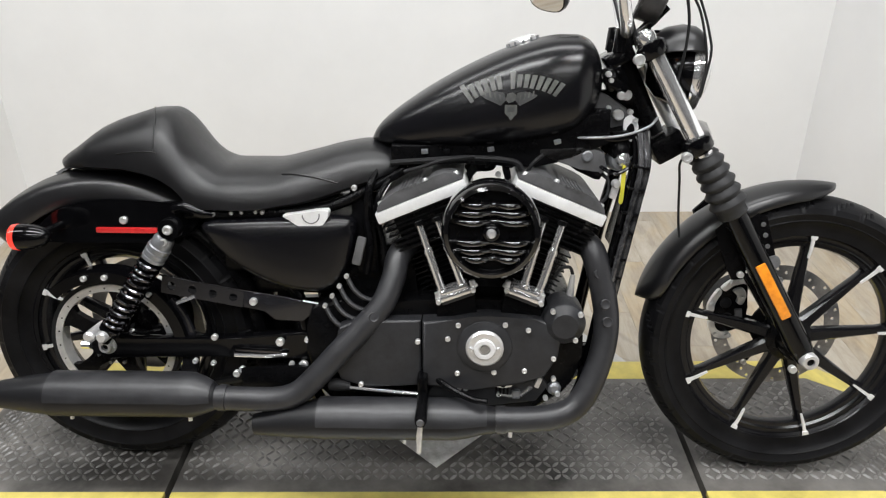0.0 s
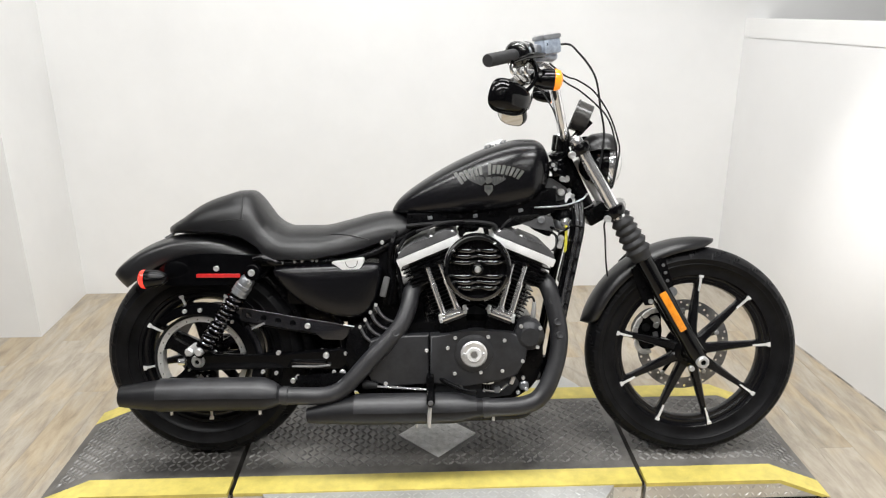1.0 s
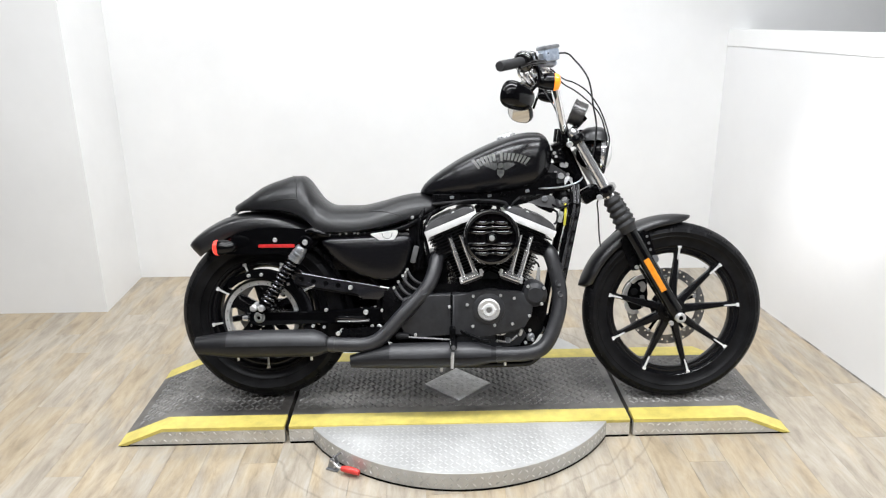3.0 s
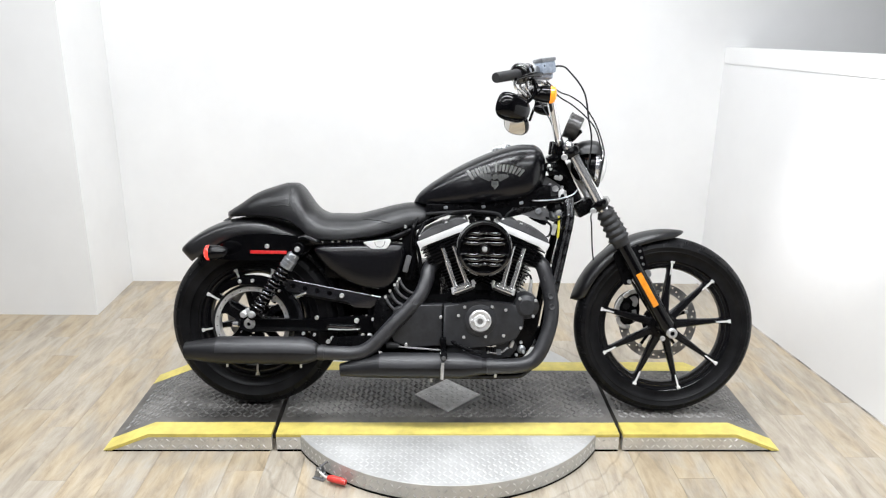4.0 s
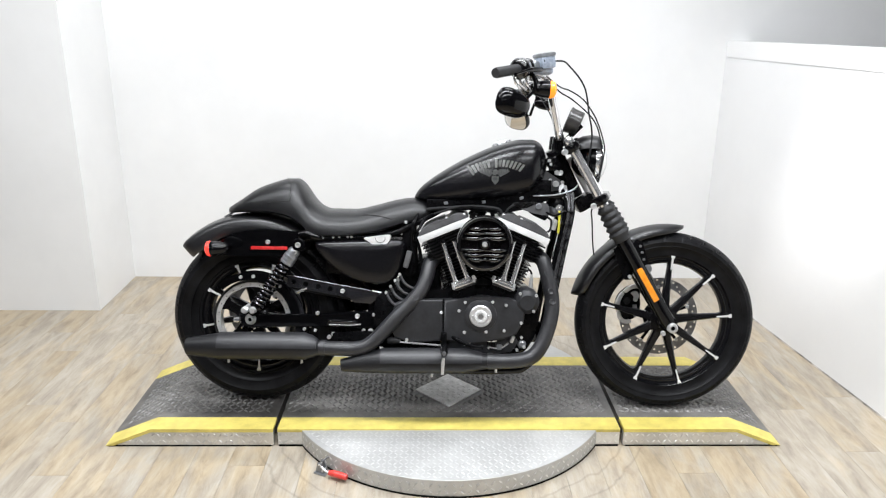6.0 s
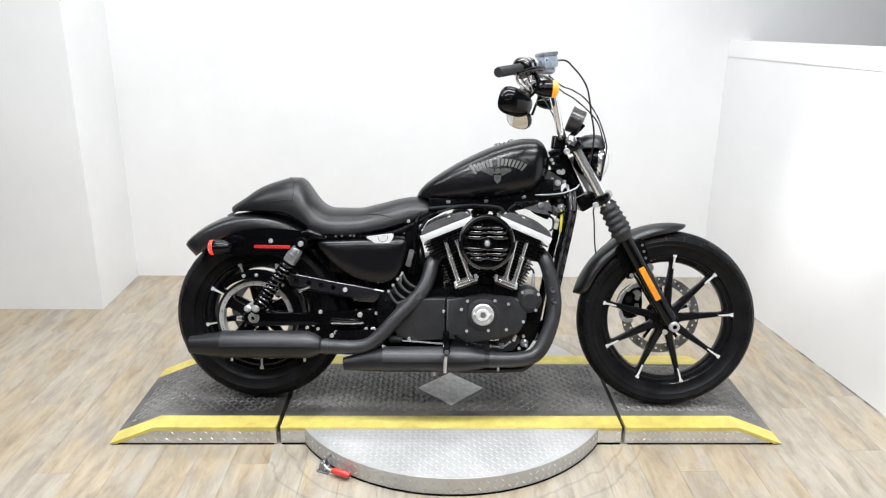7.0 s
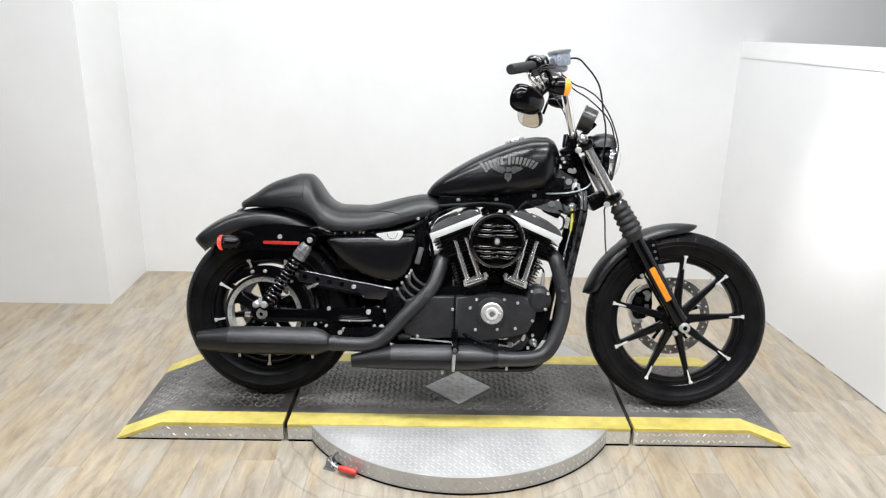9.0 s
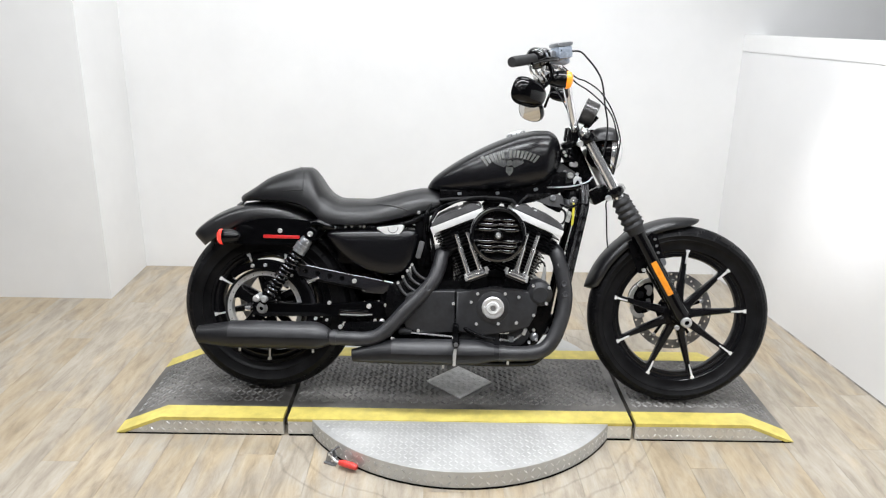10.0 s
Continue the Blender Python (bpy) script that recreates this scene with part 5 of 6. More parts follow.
part("centre_boss", lathe([(0.0005, 0.012), (0.010, 0.012), (0.016, 0.008), (0.018, 0.0), (0.018, -0.02)], (AX, AY - 0.012, AZ), (0, -1, 0), 20), M_GLOSS, ac)
part("centre_bolt", lathe([(0.0005, 0.012), (0.007, 0.011), (0.0095, 0.005), (0.0095, 0.0)], (AX, AY - 0.022, AZ), (0, -1, 0), 16), M_BOLT, ac, "bright centre bolt")
part("inner_rib", box((AX - 0.018, AY - 0.006, AZ), (0.005, 0.012, 0.13), bevel=0.001), M_GLOSS, ac)
tb = part("throttle_body", tube(spline([(0.786, -0.04, 0.716), (0.802, -0.05, 0.730), (0.832, -0.055, 0.735), (0.862, -0.055, 0.732), (0.884, -0.05, 0.726)], 6), [0.006] + [0.0085] * 23 + [0.006], 12), M_BOOT, bike, "black throttle body and cable bracket between the cylinders")
part("cable_bracket", plate(rounded([(0.790, 0.722), (0.806, 0.730), (0.846, 0.730), (0.842, 0.716), (0.822, 0.712), (0.806, 0.714), (0.794, 0.692), (0.782, 0.692)], 2), -0.058, -0.050, 0.002), M_SEMI, tb)
part("cable_bracket", plate(rounded([(0.858, 0.730), (0.872, 0.728), (0.880, 0.700), (0.868, 0.694), (0.864, 0.712)], 2), -0.058, -0.050, 0.002), M_SEMI, tb)
bolt(tb, 0.852, -0.062, 0.708, 0.0058, -1, M_BOLT, "clamp_bolt")
part("intake", tube([(AX, -0.16, AZ - 0.005), (AX, 0.03, AZ - 0.02)], 0.034, 20), M_SEMI, bike)

# exhaust
def exhaust(path, radius, muff, label):
    p = part("exhaust_pipe", tube(spline(path, 8), radius, 24), M_PIPE, bike, label)
    pts = [Vector(q[:3]) for q in muff]
    # shell darker than the pipe, so its colour holds the shaded underside
    mf = part("muffler", tube(pts, [q[3] for q in muff], 32), M_TIP, p, "matte black muffler shell")
    # pressed shield over the shell's upper outer side; its lighter tone carries reflected light
    a0, a1 = radians(4), radians(128)
    rings = []
    for x, y, z, r in muff[1:]:
        q = r + 0.0028
        arc = [(a0 + (a1 - a0) * i / 18) for i in range(19)]
        rings.append([(x, y - q * math.cos(a), z + q * math.sin(a)) for a in arc] + [(x, y - (r - 0.002) * math.cos(a), z + (r - 0.002) * math.sin(a)) for a in reversed(arc)])
    bm = bmesh.new()
    part("heat_shield", add_loft(bm, rings), M_PIPE, mf, "matte charcoal heat shield over the muffler", 40)
    return p, mf


PY = -0.205
p1, m1 = exhaust([(0.672, -0.06, 0.560), (0.655, -0.090, 0.552), (0.643, -0.115, 0.535), (0.636, -0.138, 0.500), (0.614, -0.160, 0.449), (0.570, -0.175, 0.398), (0.522, -0.188, 0.349), (0.475, -0.198, 0.298), (0.436, PY, 0.264), (0.39, PY, 0.249), (0.32, PY, 0.248), (0.24, PY, 0.250)], 0.0255,
                 [(0.262, PY, 0.250, 0.026), (0.255, PY, 0.250, 0.030), (0.236, PY, 0.252, 0.039), (0.212, PY, 0.253, 0.0465), (0.19, PY, 0.254, 0.047), (-0.090, PY, 0.250, 0.047)], "matte black rear cylinder exhaust pipe")
part("muffler_end", tube([(-0.088, PY, 0.250), (-0.092, PY, 0.250), (-0.13, PY, 0.249), (-0.206, PY, 0.247)], [0.0455, 0.0455, 0.041, 0.030], 32), M_TIP, m1, "darker tapered muffler tip")
p2, m2 = exhaust([(1.010, -0.06, 0.572), (1.035, -0.088, 0.570), (1.054, -0.108, 0.549), (1.073, -0.124, 0.482), (1.084, -0.136, 0.408), (1.075, -0.152, 0.342), (1.050, -0.168, 0.272), (1.022, -0.178, 0.232), (0.985, -0.188, 0.216), (0.93, -0.198, 0.211), (0.82, PY, 0.211)], 0.0265,
                 [(0.852, PY, 0.211, 0.0275), (0.835, PY, 0.211, 0.029), (0.79, PY, 0.211, 0.040), (0.765, PY, 0.210, 0.0435), (0.48, PY, 0.206, 0.0435)], "matte black front cylinder exhaust pipe")
part("muffler_end", tube([(0.482, PY, 0.206), (0.478, PY, 0.206), (0.43, PY, 0.200), (0.34, PY, 0.188)], [0.042, 0.042, 0.037, 0.022], 32), M_TIP, m2, "darker tapered muffler tip")
for p, spots in ((p1, ((0.640, -0.148, 0.519), (0.625, -0.174, 0.470), (0.600, -0.1895, 0.432))), (p2, ((1.062, -0.140, 0.517), (1.076, -0.155, 0.455), (1.082, -0.1605, 0.418)))):
    for x, y, z in spots:
        part("shield_slot", lathe([(0.0005, 0.0012), (0.0060, 0.0018), (0.0095, 0.0030), (0.0115, 0.0015), (0.012, -0.004)], (x, y + 0.0005, z), (0.15, -1, 0.25), 16), M_PIPE, p, "pressed heat shield dimple")
for x, z, mm in ((0.20, 0.205, m1), (-0.06, 0.203, m1), (0.885, 0.184, m2), (0.66, 0.163, m2)):
    part("clamp_bolt", tube([(x, PY, z + 0.012), (x, PY, z - 0.012)], 0.0045, 8), M_SATIN, mm)
part("clamp_band", tube([(0.875, PY, 0.212), (0.855, PY, 0.211)], 0.0295, 24), M_PIPE, p2)
part("clamp_band", tube([(0.285, PY, 0.249), (0.268, PY, 0.250)], 0.0280, 24), M_PIPE, p1)
part("muffler_bracket", plate([(0.30, 0.24), (0.72, 0.25), (0.72, 0.265), (0.42, 0.30), (0.30, 0.29)], -0.150, -0.142, 0.002), M_SEMI, bike, "black exhaust mounting bracket")

# foot peg and brake linkage
fp = part("foot_peg", tube([(0.700, -0.16, 0.268), (0.702, -0.21, 0.268), (0.702, -0.215, 0.268), (0.704, -0.315, 0.268), (0.704, -0.325, 0.268)], [0.009, 0.009, 0.0115, 0.0125, 0.010], 16), M_SEMI, bike, "black rubber foot peg")
part("peg_cap", lathe([(0.0005, 0.003), (0.0065, 0.0025), (0.0085, -0.001), (0.0085, -0.006)], (0.704, -0.325, 0.268), (0, -1, 0), 18), M_PLASTIC, fp, "worn grey peg end")
part("peg_bracket", box((0.700, -0.19, 0.285), (0.022, 0.05, 0.05), bevel=0.006), M_SEMI, fp)
part("peg_feeler", tube([(0.702, -0.300, 0.246), (0.700, -0.302, 0.228), (0.699, -0.304, 0.190)], [0.0050, 0.0062, 0.0052], 12), M_SATIN, fp, "bright peg feeler rod")
part("brake_rod", tube([(0.54, -0.190, 0.272), (0.62, -0.195, 0.268), (0.69, -0.197, 0.264)], 0.0032, 8), M_CHROME, bike, "thin bright brake rod")
part("rod_boot", tube([(0.50, -0.185, 0.275), (0.515, -0.185, 0.275), (0.545, -0.188, 0.273)], [0.012, 0.014, 0.008], 12), M_BOOT, bike)
part("brake_pedal", tube(spline([(0.715, -0.17, 0.30), (0.75, -0.20, 0.285), (0.80, -0.225, 0.270), (0.835, -0.235, 0.268)], 5), 0.007, 10), M_SEMI, bike, "black brake pedal")

# frame
for s in (-1, 1):
    part("down_tube", tube(spline([(1.150, s * 0.035, 0.800), (1.132, s * 0.085, 0.725), (1.118, s * 0.098, 0.657), (1.100, s * 0.105, 0.570), (1.082, s * 0.110, 0.470), (1.064, s * 0.113, 0.360), (1.042, s * 0.115, 0.250), (1.00, s * 0.115, 0.175), (0.92, s * 0.115, 0.155), (0.60, s * 0.115, 0.155), (0.47, s * 0.11, 0.19), (0.44, s * 0.105, 0.30), (0.42, s * 0.10, 0.45), (0.30, s * 0.10, 0.61)], 6), 0.0145, 14), M_GLOSS, bike, "gloss black frame tube")
part("backbone", tube([(1.13, 0, 0.86), (0.95, 0, 0.845), (0.62, 0, 0.745), (0.48, 0, 0.68)], 0.024, 16), M_SEMI, bike, "black frame backbone")
part("steering_head", tube([(1.098, 0, 0.945), (1.178, 0, 0.785)], 0.026, 24), M_SEMI, bike, "black steering head")
nk = part("neck_gusset", plate([(1.03, 0.885), (1.07, 0.872), (1.112, 0.845), (1.128, 0.812), (1.085, 0.805), (1.03, 0.80)], -0.050, 0.050, 0.006), M_ROCKER, bike, "grey neck gusset plate")
for x, z, r in ((1.094, 0.832, 0.0115), (1.108, 0.872, 0.011), (1.095, 0.882, 0.007), (1.118, 0.838, 0.006), (1.074, 0.846, 0.005)):
    bolt(nk, x, -0.056, z, r, -1, None, "bolt", 0.009)
part("key_switch", lathe([(0.0005, 0.014), (0.010, 0.014), (0.013, 0.008), (0.022, 0.006), (0.026, 0.0), (0.026, -0.05)], (1.104, -0.075, 0.744), (0.1, -1, 0.1), 24), M_CAST, bike, "round grey ignition switch")
part("switch_collar", lathe([(0.012, -0.010), (0.024, -0.008), (0.026, 0.004), (0.024, 0.016), (0.018, 0.026), (0.020, 0.034), (0.018, 0.044), (0.010, 0.046)], (1.102, -0.068, 0.756), (-0.12, 0.05, 1), 20, closed=True), M_SEMI, bike, "black collar above the ignition switch")
part("switch_bracket", plate([(1.062, 0.800), (1.130, 0.815), (1.150, 0.780), (1.142, 0.730), (1.112, 0.715), (1.085, 0.735), (1.066, 0.760)], -0.052, -0.010, 0.004), M_SEMI, bike, "black bracket behind the ignition switch")
for x, z, r, m in ((1.066, 0.914, 0.0060, None), (1.094, 0.872, 0.0085, None), (1.072, 0.902, 0.0050, M_SATIN)):
    bolt(bike, x, -0.078, z, r, -1, m, "neck_bolt", 0.008)
part("steering_lock", lathe([(0.0005, 0.012), (0.014, 0.011), (0.018, 0.004), (0.018, -0.05)], (1.070, -0.062, 0.910), (-0.2, -1, 0.1), 20), M_GLOSS, bike, "round black steering lock")
part("lock_arm", box((1.086, -0.055, 0.893), (0.050, 0.030, 0.022), (0, 32, 0), 0.006), M_GLOSS, bike)
part("key_cap", lathe([(0.0005, 0.02), (0.013, 0.018), (0.016, 0.010), (0.016, 0.0)], (1.104, -0.078, 0.744), (0.1, -1, 0.1), 20), M_CHROME, bike, "bright ignition lock face")
cb = part("coil_bracket", plate([(0.93, 0.770), (1.02, 0.775), (1.065, 0.760), (1.075, 0.725), (1.06, 0.712), (1.02, 0.730), (0.965, 0.742), (0.93, 0.752)], -0.088, -0.03, 0.006), M_ROCKER, bike, "charcoal coil bracket under the tank")
bolt(cb, 1.032, -0.089, 0.752, 0.011, -1, M_CAST, "boss", 0.006)
part("tag_strap", plate(rounded([(1.1005, 0.733), (1.1075, 0.733), (1.1075, 0.69), (1.1055, 0.660), (1.0975, 0.660), (1.0995, 0.69)], 3), -0.108, -0.106), M_TAG, bike, "yellow plastic tag hanging from the ignition lock")
part("throttle_cable", tube(spline([(0.97, -0.07, 0.788), (1.04, -0.095, 0.790), (1.10, -0.10, 0.796), (1.15, -0.09, 0.812), (1.17, -0.08, 0.83)], 6), 0.0028, 8), M_CAST, bike, "grey cable under the tank")
part("wire", tube(spline([(0.63, -0.09, 0.735), (0.70, -0.10, 0.742), (0.80, -0.10, 0.748), (0.88, -0.10, 0.742), (0.90, -0.10, 0.725)], 6), 0.006, 8), M_BOOT, bike)
part("wire", tube(spline([(0.66, -0.12, 0.722), (0.70, -0.13, 0.735), (0.74, -0.13, 0.748), (0.80, -0.11, 0.752)], 6), 0.004, 8), M_BOOT, bike)
part("wire", tube(spline([(0.905, -0.11, 0.715), (0.92, -0.12, 0.742), (0.94, -0.11, 0.757)], 6), 0.004, 8), M_BOOT, bike)
part("hose", tube(spline([(0.60, -0.09, 0.72), (0.585, -0.11, 0.68), (0.578, -0.105, 0.62), (0.585, -0.11, 0.56), (0.575, -0.11, 0.50)], 6), 0.008, 10), M_SEMI, bike)
part("hose", tube(spline([(0.625, -0.09, 0.70), (0.605, -0.11, 0.665), (0.602, -0.11, 0.62), (0.612, -0.11, 0.57), (0.617, -0.11, 0.50)], 6), 0.006, 10), M_SEMI, bike)
part("fuse_holder", box((0.567, -0.146, 0.561), (0.019, 0.012, 0.062), (0, 14, 0), 0.005), M_PLASTIC, bike, "dark grey plastic holder")
for k in range(4):
    x, z = 0.540 - 0.016 * k, 0.506 - 0.022 * k
    part("vent_hose", tube(spline([(x, -0.150, z), (x + 0.016, -0.158, z - 0.026), (x + 0.040, -0.160, z - 0.044), (x + 0.075, -0.15, z - 0.053)], 6), 0.0052, 8), M_PIPE, bike, "thin black curved hose")
    bolt(bike, x, -0.153, z + 0.002, 0.0050, -1, M_SATIN, "hose_clip")
for x, z, r in ((0.245, 0.36, 0.007), (0.447, 0.358, 0.006), (0.30, 0.285, 0.007), (0.475, 0.31, 0.009), (0.41, 0.30, 0.006), (0.525, 0.313, 0.011), (0.11, 0.455, 0.005), (0.56, 0.692, 0.006)):
    bolt(bike, x, -0.14, z, r, -1, None, "fitting")
part("inner_fender", fender(RX, RZ, 0.352, 36, 100, 0.08, lambda t: 0.02, 0.0, 0.0, 16), M_SEMI, bike, "black inner fender")
# added black block that hides the bright floor below the swingarm
part("lower_gap_block", box((0.40, 0.0, 0.272), (0.16, 0.20, 0.055), bevel=0.01), M_SEMI, bike, "black block added to close the gap below the swingarm")
part("gearbox", box((0.515, 0.0, 0.32), (0.13, 0.24, 0.18), bevel=0.02), M_SEMI, bike)
# added black block, only there to stop light showing through
part("rear_gap_block", box((0.40, 0.02, 0.498), (0.22, 0.15, 0.134), bevel=0.012), M_SEMI, bike)

reg = part("regulator", box((1.128, 0, 0.615), (0.024, 0.09, 0.15), (0, 13, 0), 0.005), M_SEMI, bike, "black finned voltage regulator between the frame tubes")
for k in range(6):
    part("fin", box((1.146 - 0.004 * k, 0, 0.672 - 0.022 * k), (0.024, 0.086, 0.004), (0, 13, 0)), M_CAST, reg)
# the two mottled sleeves draw the frame tube's bright streaks
for dx, y0, r, m in ((0.018, -0.112, 0.0085, M_STREAKED), (0.004, -0.125, 0.0060, M_STREAKED), (-0.007, -0.119, 0.0042, M_GLOSS), (0.026, -0.092, 0.0060, M_GLOSS)):
    hs = part("harness", tube(spline([(1.128 + dx, y0 + 0.030, 0.800), (1.130 + dx, y0 + 0.004, 0.735), (1.117 + dx, y0, 0.657), (1.100 + dx, y0 - 0.004, 0.570), (1.083 + dx, y0 - 0.006, 0.480), (1.070 + dx, y0, 0.400)], 6), r, 10), m, bike, "black wiring sleeve along the frame, partly mottled to draw reflected streaks")
for z, x in ((0.735, 1.140), (0.690, 1.134), (0.640, 1.125), (0.600, 1.117), (0.545, 1.106), (0.505, 1.098)):
    part("cable_tie", box((x - 0.005, -0.112, z), (0.034, 0.030, 0.006), (0, 12, 0), 0.002), M_SEMI, hs)
part("guide_clip", lathe([(0.0005, 0.010), (0.006, 0.010), (0.009, 0.004), (0.009, -0.01)], (1.088, -0.118, 0.700), (0, -1, 0), 12), M_SATIN, hs, "bright clip bolt")
part("guide_clip", box((1.086, -0.112, 0.682), (0.014, 0.014, 0.026), (0, 15, 0), 0.003), M_SATIN, hs, "bright connector clip")

# two more added black blocks that close bright gaps beside the engine
part("cover_gap_block", box((0.572, -0.02, 0.59), (0.05, 0.15, 0.20), (0, -4, 0), 0.012), M_SEMI, bike, "black block added to close the gap between side cover and engine")
part("hose_gap_block", box((0.605, 0.0, 0.492), (0.15, 0.16, 0.125), (0, -6, 0), 0.015), M_SEMI, bike, "black block added behind the hoses to close a bright gap")
part("primary_cover", plate(rounded([(0.50, 0.40), (0.60, 0.43), (0.80, 0.42), (1.00, 0.41), (1.05, 0.33), (0.98, 0.23), (0.75, 0.20), (0.55, 0.21), (0.48, 0.29)], 4), 0.20, 0.13, 0.012), M_WRINKLE, bike, "black primary cover on the far side")
part("rear_caliper", box((0.115, 0.105, 0.345), (0.11, 0.04, 0.10), bevel=0.012), M_SEMI, bike, "black rear brake caliper")
part("brake_disc", rotor(RX, RZ, 0.085, 0.112, 0.146, 0), M_DISC, rw, "steel rear brake disc")
# added black plate against light showing behind the guard
part("guard_gap_plate", plate([(0.362, 0.47), (0.394, 0.47), (0.394, 0.33), (0.362, 0.33)], -0.05, 0.05, 0.003), M_SEMI, bike, "black plate added to close a gap behind the belt guard")
part("steering_stop", box((1.205, 0, 0.765), (0.07, 0.11, 0.05), (0, -30, 0), 0.008), M_SEMI, bike)

# side stand
stand = part("side_stand", tube(spline([(0.60, 0.10, 0.20), (0.64, 0.16, 0.13), (0.68, 0.235, 0.055)], 5), 0.011, 12), M_SEMI, bike, "black side stand")
part("stand_foot", box((0.685, 0.245, 0.052), (0.06, 0.03, 0.010), (11, 0, 0), 0.003), M_SEMI, stand)

# front fork
fa, fb = Vector((1.128, 0, 0.985)), Vector((1.508, 0, 0.338))
fd = (fb - fa).normalized()


def on_fork(d, s=0.0, y=0.0):
    return fa + fd * d + Vector((0.20 * (y + 0.105), y, 0)) + Vector((-fd.z, 0, fd.x)) * s


L = (fb - fa).length
for s in (-1, 1):
    y = s * 0.105
    ft = part("fork_tube", tube([on_fork(0.0, 0, y), on_fork(0.285, 0, y)], 0.0178, 24), M_CHROME, bike, "chrome upper fork tube")
    part("fork_cap", lathe([(0.0005, 0.010), (0.009, 0.010), (0.0105, 0.006), (0.016, 0.005), (0.0185, 0.0), (0.0185, -0.01)], on_fork(-0.004, 0, y), -fd, 20), M_CHROME, ft, "chrome fork cap")
    prof = [(0.024, 0.0)]
    for k in range(5):
        d = 0.004 + k * 0.0235
        R = 0.0335 + 0.0013 * k
        prof += [(R - 0.0085, d), (R, d + 0.0105), (R, d + 0.0130)]
    prof += [(0.0300, 0.122), (0.0300, 0.138), (0.026, 0.142)]
    part("fork_boot", lathe(prof, on_fork(0.264, 0, y + (0 if s < 0 else -0.012)), fd, 28), M_BELLOWS, bike, "ribbed black rubber fork boot", 40)
    sl = part("fork_slider", tube([on_fork(0.39, 0, y), on_fork(0.42, 0, y), on_fork(0.70, 0, y), on_fork(L - 0.015, 0, y), on_fork(L + 0.022, 0, y)], [0.0265, 0.0265, 0.0255, 0.027, 0.020], 24), M_GLOSS, bike, "gloss black fork slider")
    a, b = on_fork(0.517, -0.002, y), on_fork(0.651, -0.002, y)
    bm = bmesh.new()
    add_box(bm, (a + b) / 2 + Vector((0, s * 0.027, 0)), (0.022, 0.008, (b - a).length), Matrix.Rotation(math.atan2(fd.x, fd.z), 4, "Y"), 0.0035)
    part("reflector", bm, M_AMBER, sl, "long amber reflector")
    part("axle_cap", lathe([(0.0085, 0.007), (0.0150, 0.007), (0.0185, 0.002), (0.0185, -0.02), (0.0085, -0.02)], (FX, y + s * 0.028, FZ - 0.004), (0, s, 0), 20, closed=True), M_SATIN, sl, "bright axle end")
    part("axle_tip", lathe([(0.0005, 0.001), (0.009, 0.001), (0.009, -0.02)], (FX, y + s * 0.028, FZ - 0.004), (0, s, 0), 12), M_SEMI, sl)
    bolt(sl, FX - 0.032, y + s * 0.022, FZ - 0.024, 0.0085, s, None, "pinch_bolt", 0.008)
    part("fender_bracket", plate([(1.345, 0.60), (1.385, 0.638), (1.404, 0.632), (1.432, 0.545), (1.425, 0.532), (1.395, 0.535), (1.38, 0.54)], y - s * 0.012, y - s * 0.008, 0.001), M_SEMI, sl)
    part("fender_tab", plate(rounded([(1.418, 0.545), (1.434, 0.548), (1.442, 0.532), (1.432, 0.520), (1.418, 0.528)], 3), y - s * 0.008, y - s * 0.004, 0.001), M_CAST, sl, "bright bracket tab")
    for x, z in ((1.398, 0.615), (1.405, 0.592), (1.412, 0.568)):
        bolt(sl, x, y - s * 0.008, z, 0.0052, s, M_PLASTIC, "bracket_hole", 0.002)
    bolt(sl, 1.366, y - s * 0.016, 0.503, 0.0075, s)
    part("fork_brace", plate([(1.305, 0.60), (1.335, 0.63), (1.352, 0.60), (1.378, 0.515), (1.372, 0.492), (1.350, 0.490), (1.326, 0.541)], y - s * 0.025, y - s * 0.017, 0.002), M_SEMI, sl)
ut = part("upper_triple_clamp", add_loft(bmesh.new(), [[on_fork(0.028 + q * 0.016, v * w, yy) for q, v in ((-1, -0.75), (-0.6, -1), (0.6, -1), (1, -0.75), (1, 0.75), (0.6, 1), (-0.6, 1), (-1, 0.75))] for yy, w in ((-0.132, 0.016), (-0.12, 0.027), (-0.06, 0.030), (0.06, 0.034), (0.12, 0.030), (0.135, 0.020))]), M_GLOSS, bike, "gloss black upper triple clamp", 60)
lt = part("lower_triple_clamp", add_loft(bmesh.new(), [[on_fork(0.240 + q * 0.016, v * w - 0.004, yy) for q, v in ((-1, -0.75), (-0.6, -1), (0.6, -1), (1, -0.75), (1, 0.75), (0.6, 1), (-0.6, 1), (-1, 0.75))] for yy, w in ((-0.134, 0.016), (-0.12, 0.030), (-0.05, 0.034), (0.05, 0.040), (0.12, 0.034), (0.138, 0.022))]), M_GLOSS, bike, "gloss black lower triple clamp", 60)
c = on_fork(0.03, -0.03, -0.135)
bolt(ut, c.x, -0.137, c.z, 0.011, -1, None, "clamp_bolt", 0.01)
c = on_fork(0.243, -0.034, -0.12)
bolt(lt, c.x, -0.135, c.z, 0.0105, -1, None, "clamp_bolt", 0.01)
part("inner_tube", tube([on_fork(0.05, -0.035, 0.02), on_fork(0.21, -0.03, 0.02)], 0.012, 14), M_SATIN, bike)
part("neck_lock", box((1.085, -0.03, 0.905), (0.045, 0.06, 0.045), (0, -28, 0), 0.008), M_GLOSS, bike)
part("riser_block", box((1.092, 0, 0.945), (0.06, 0.12, 0.03), (0, -30, 0), 0.008), M_GLOSS, bike)
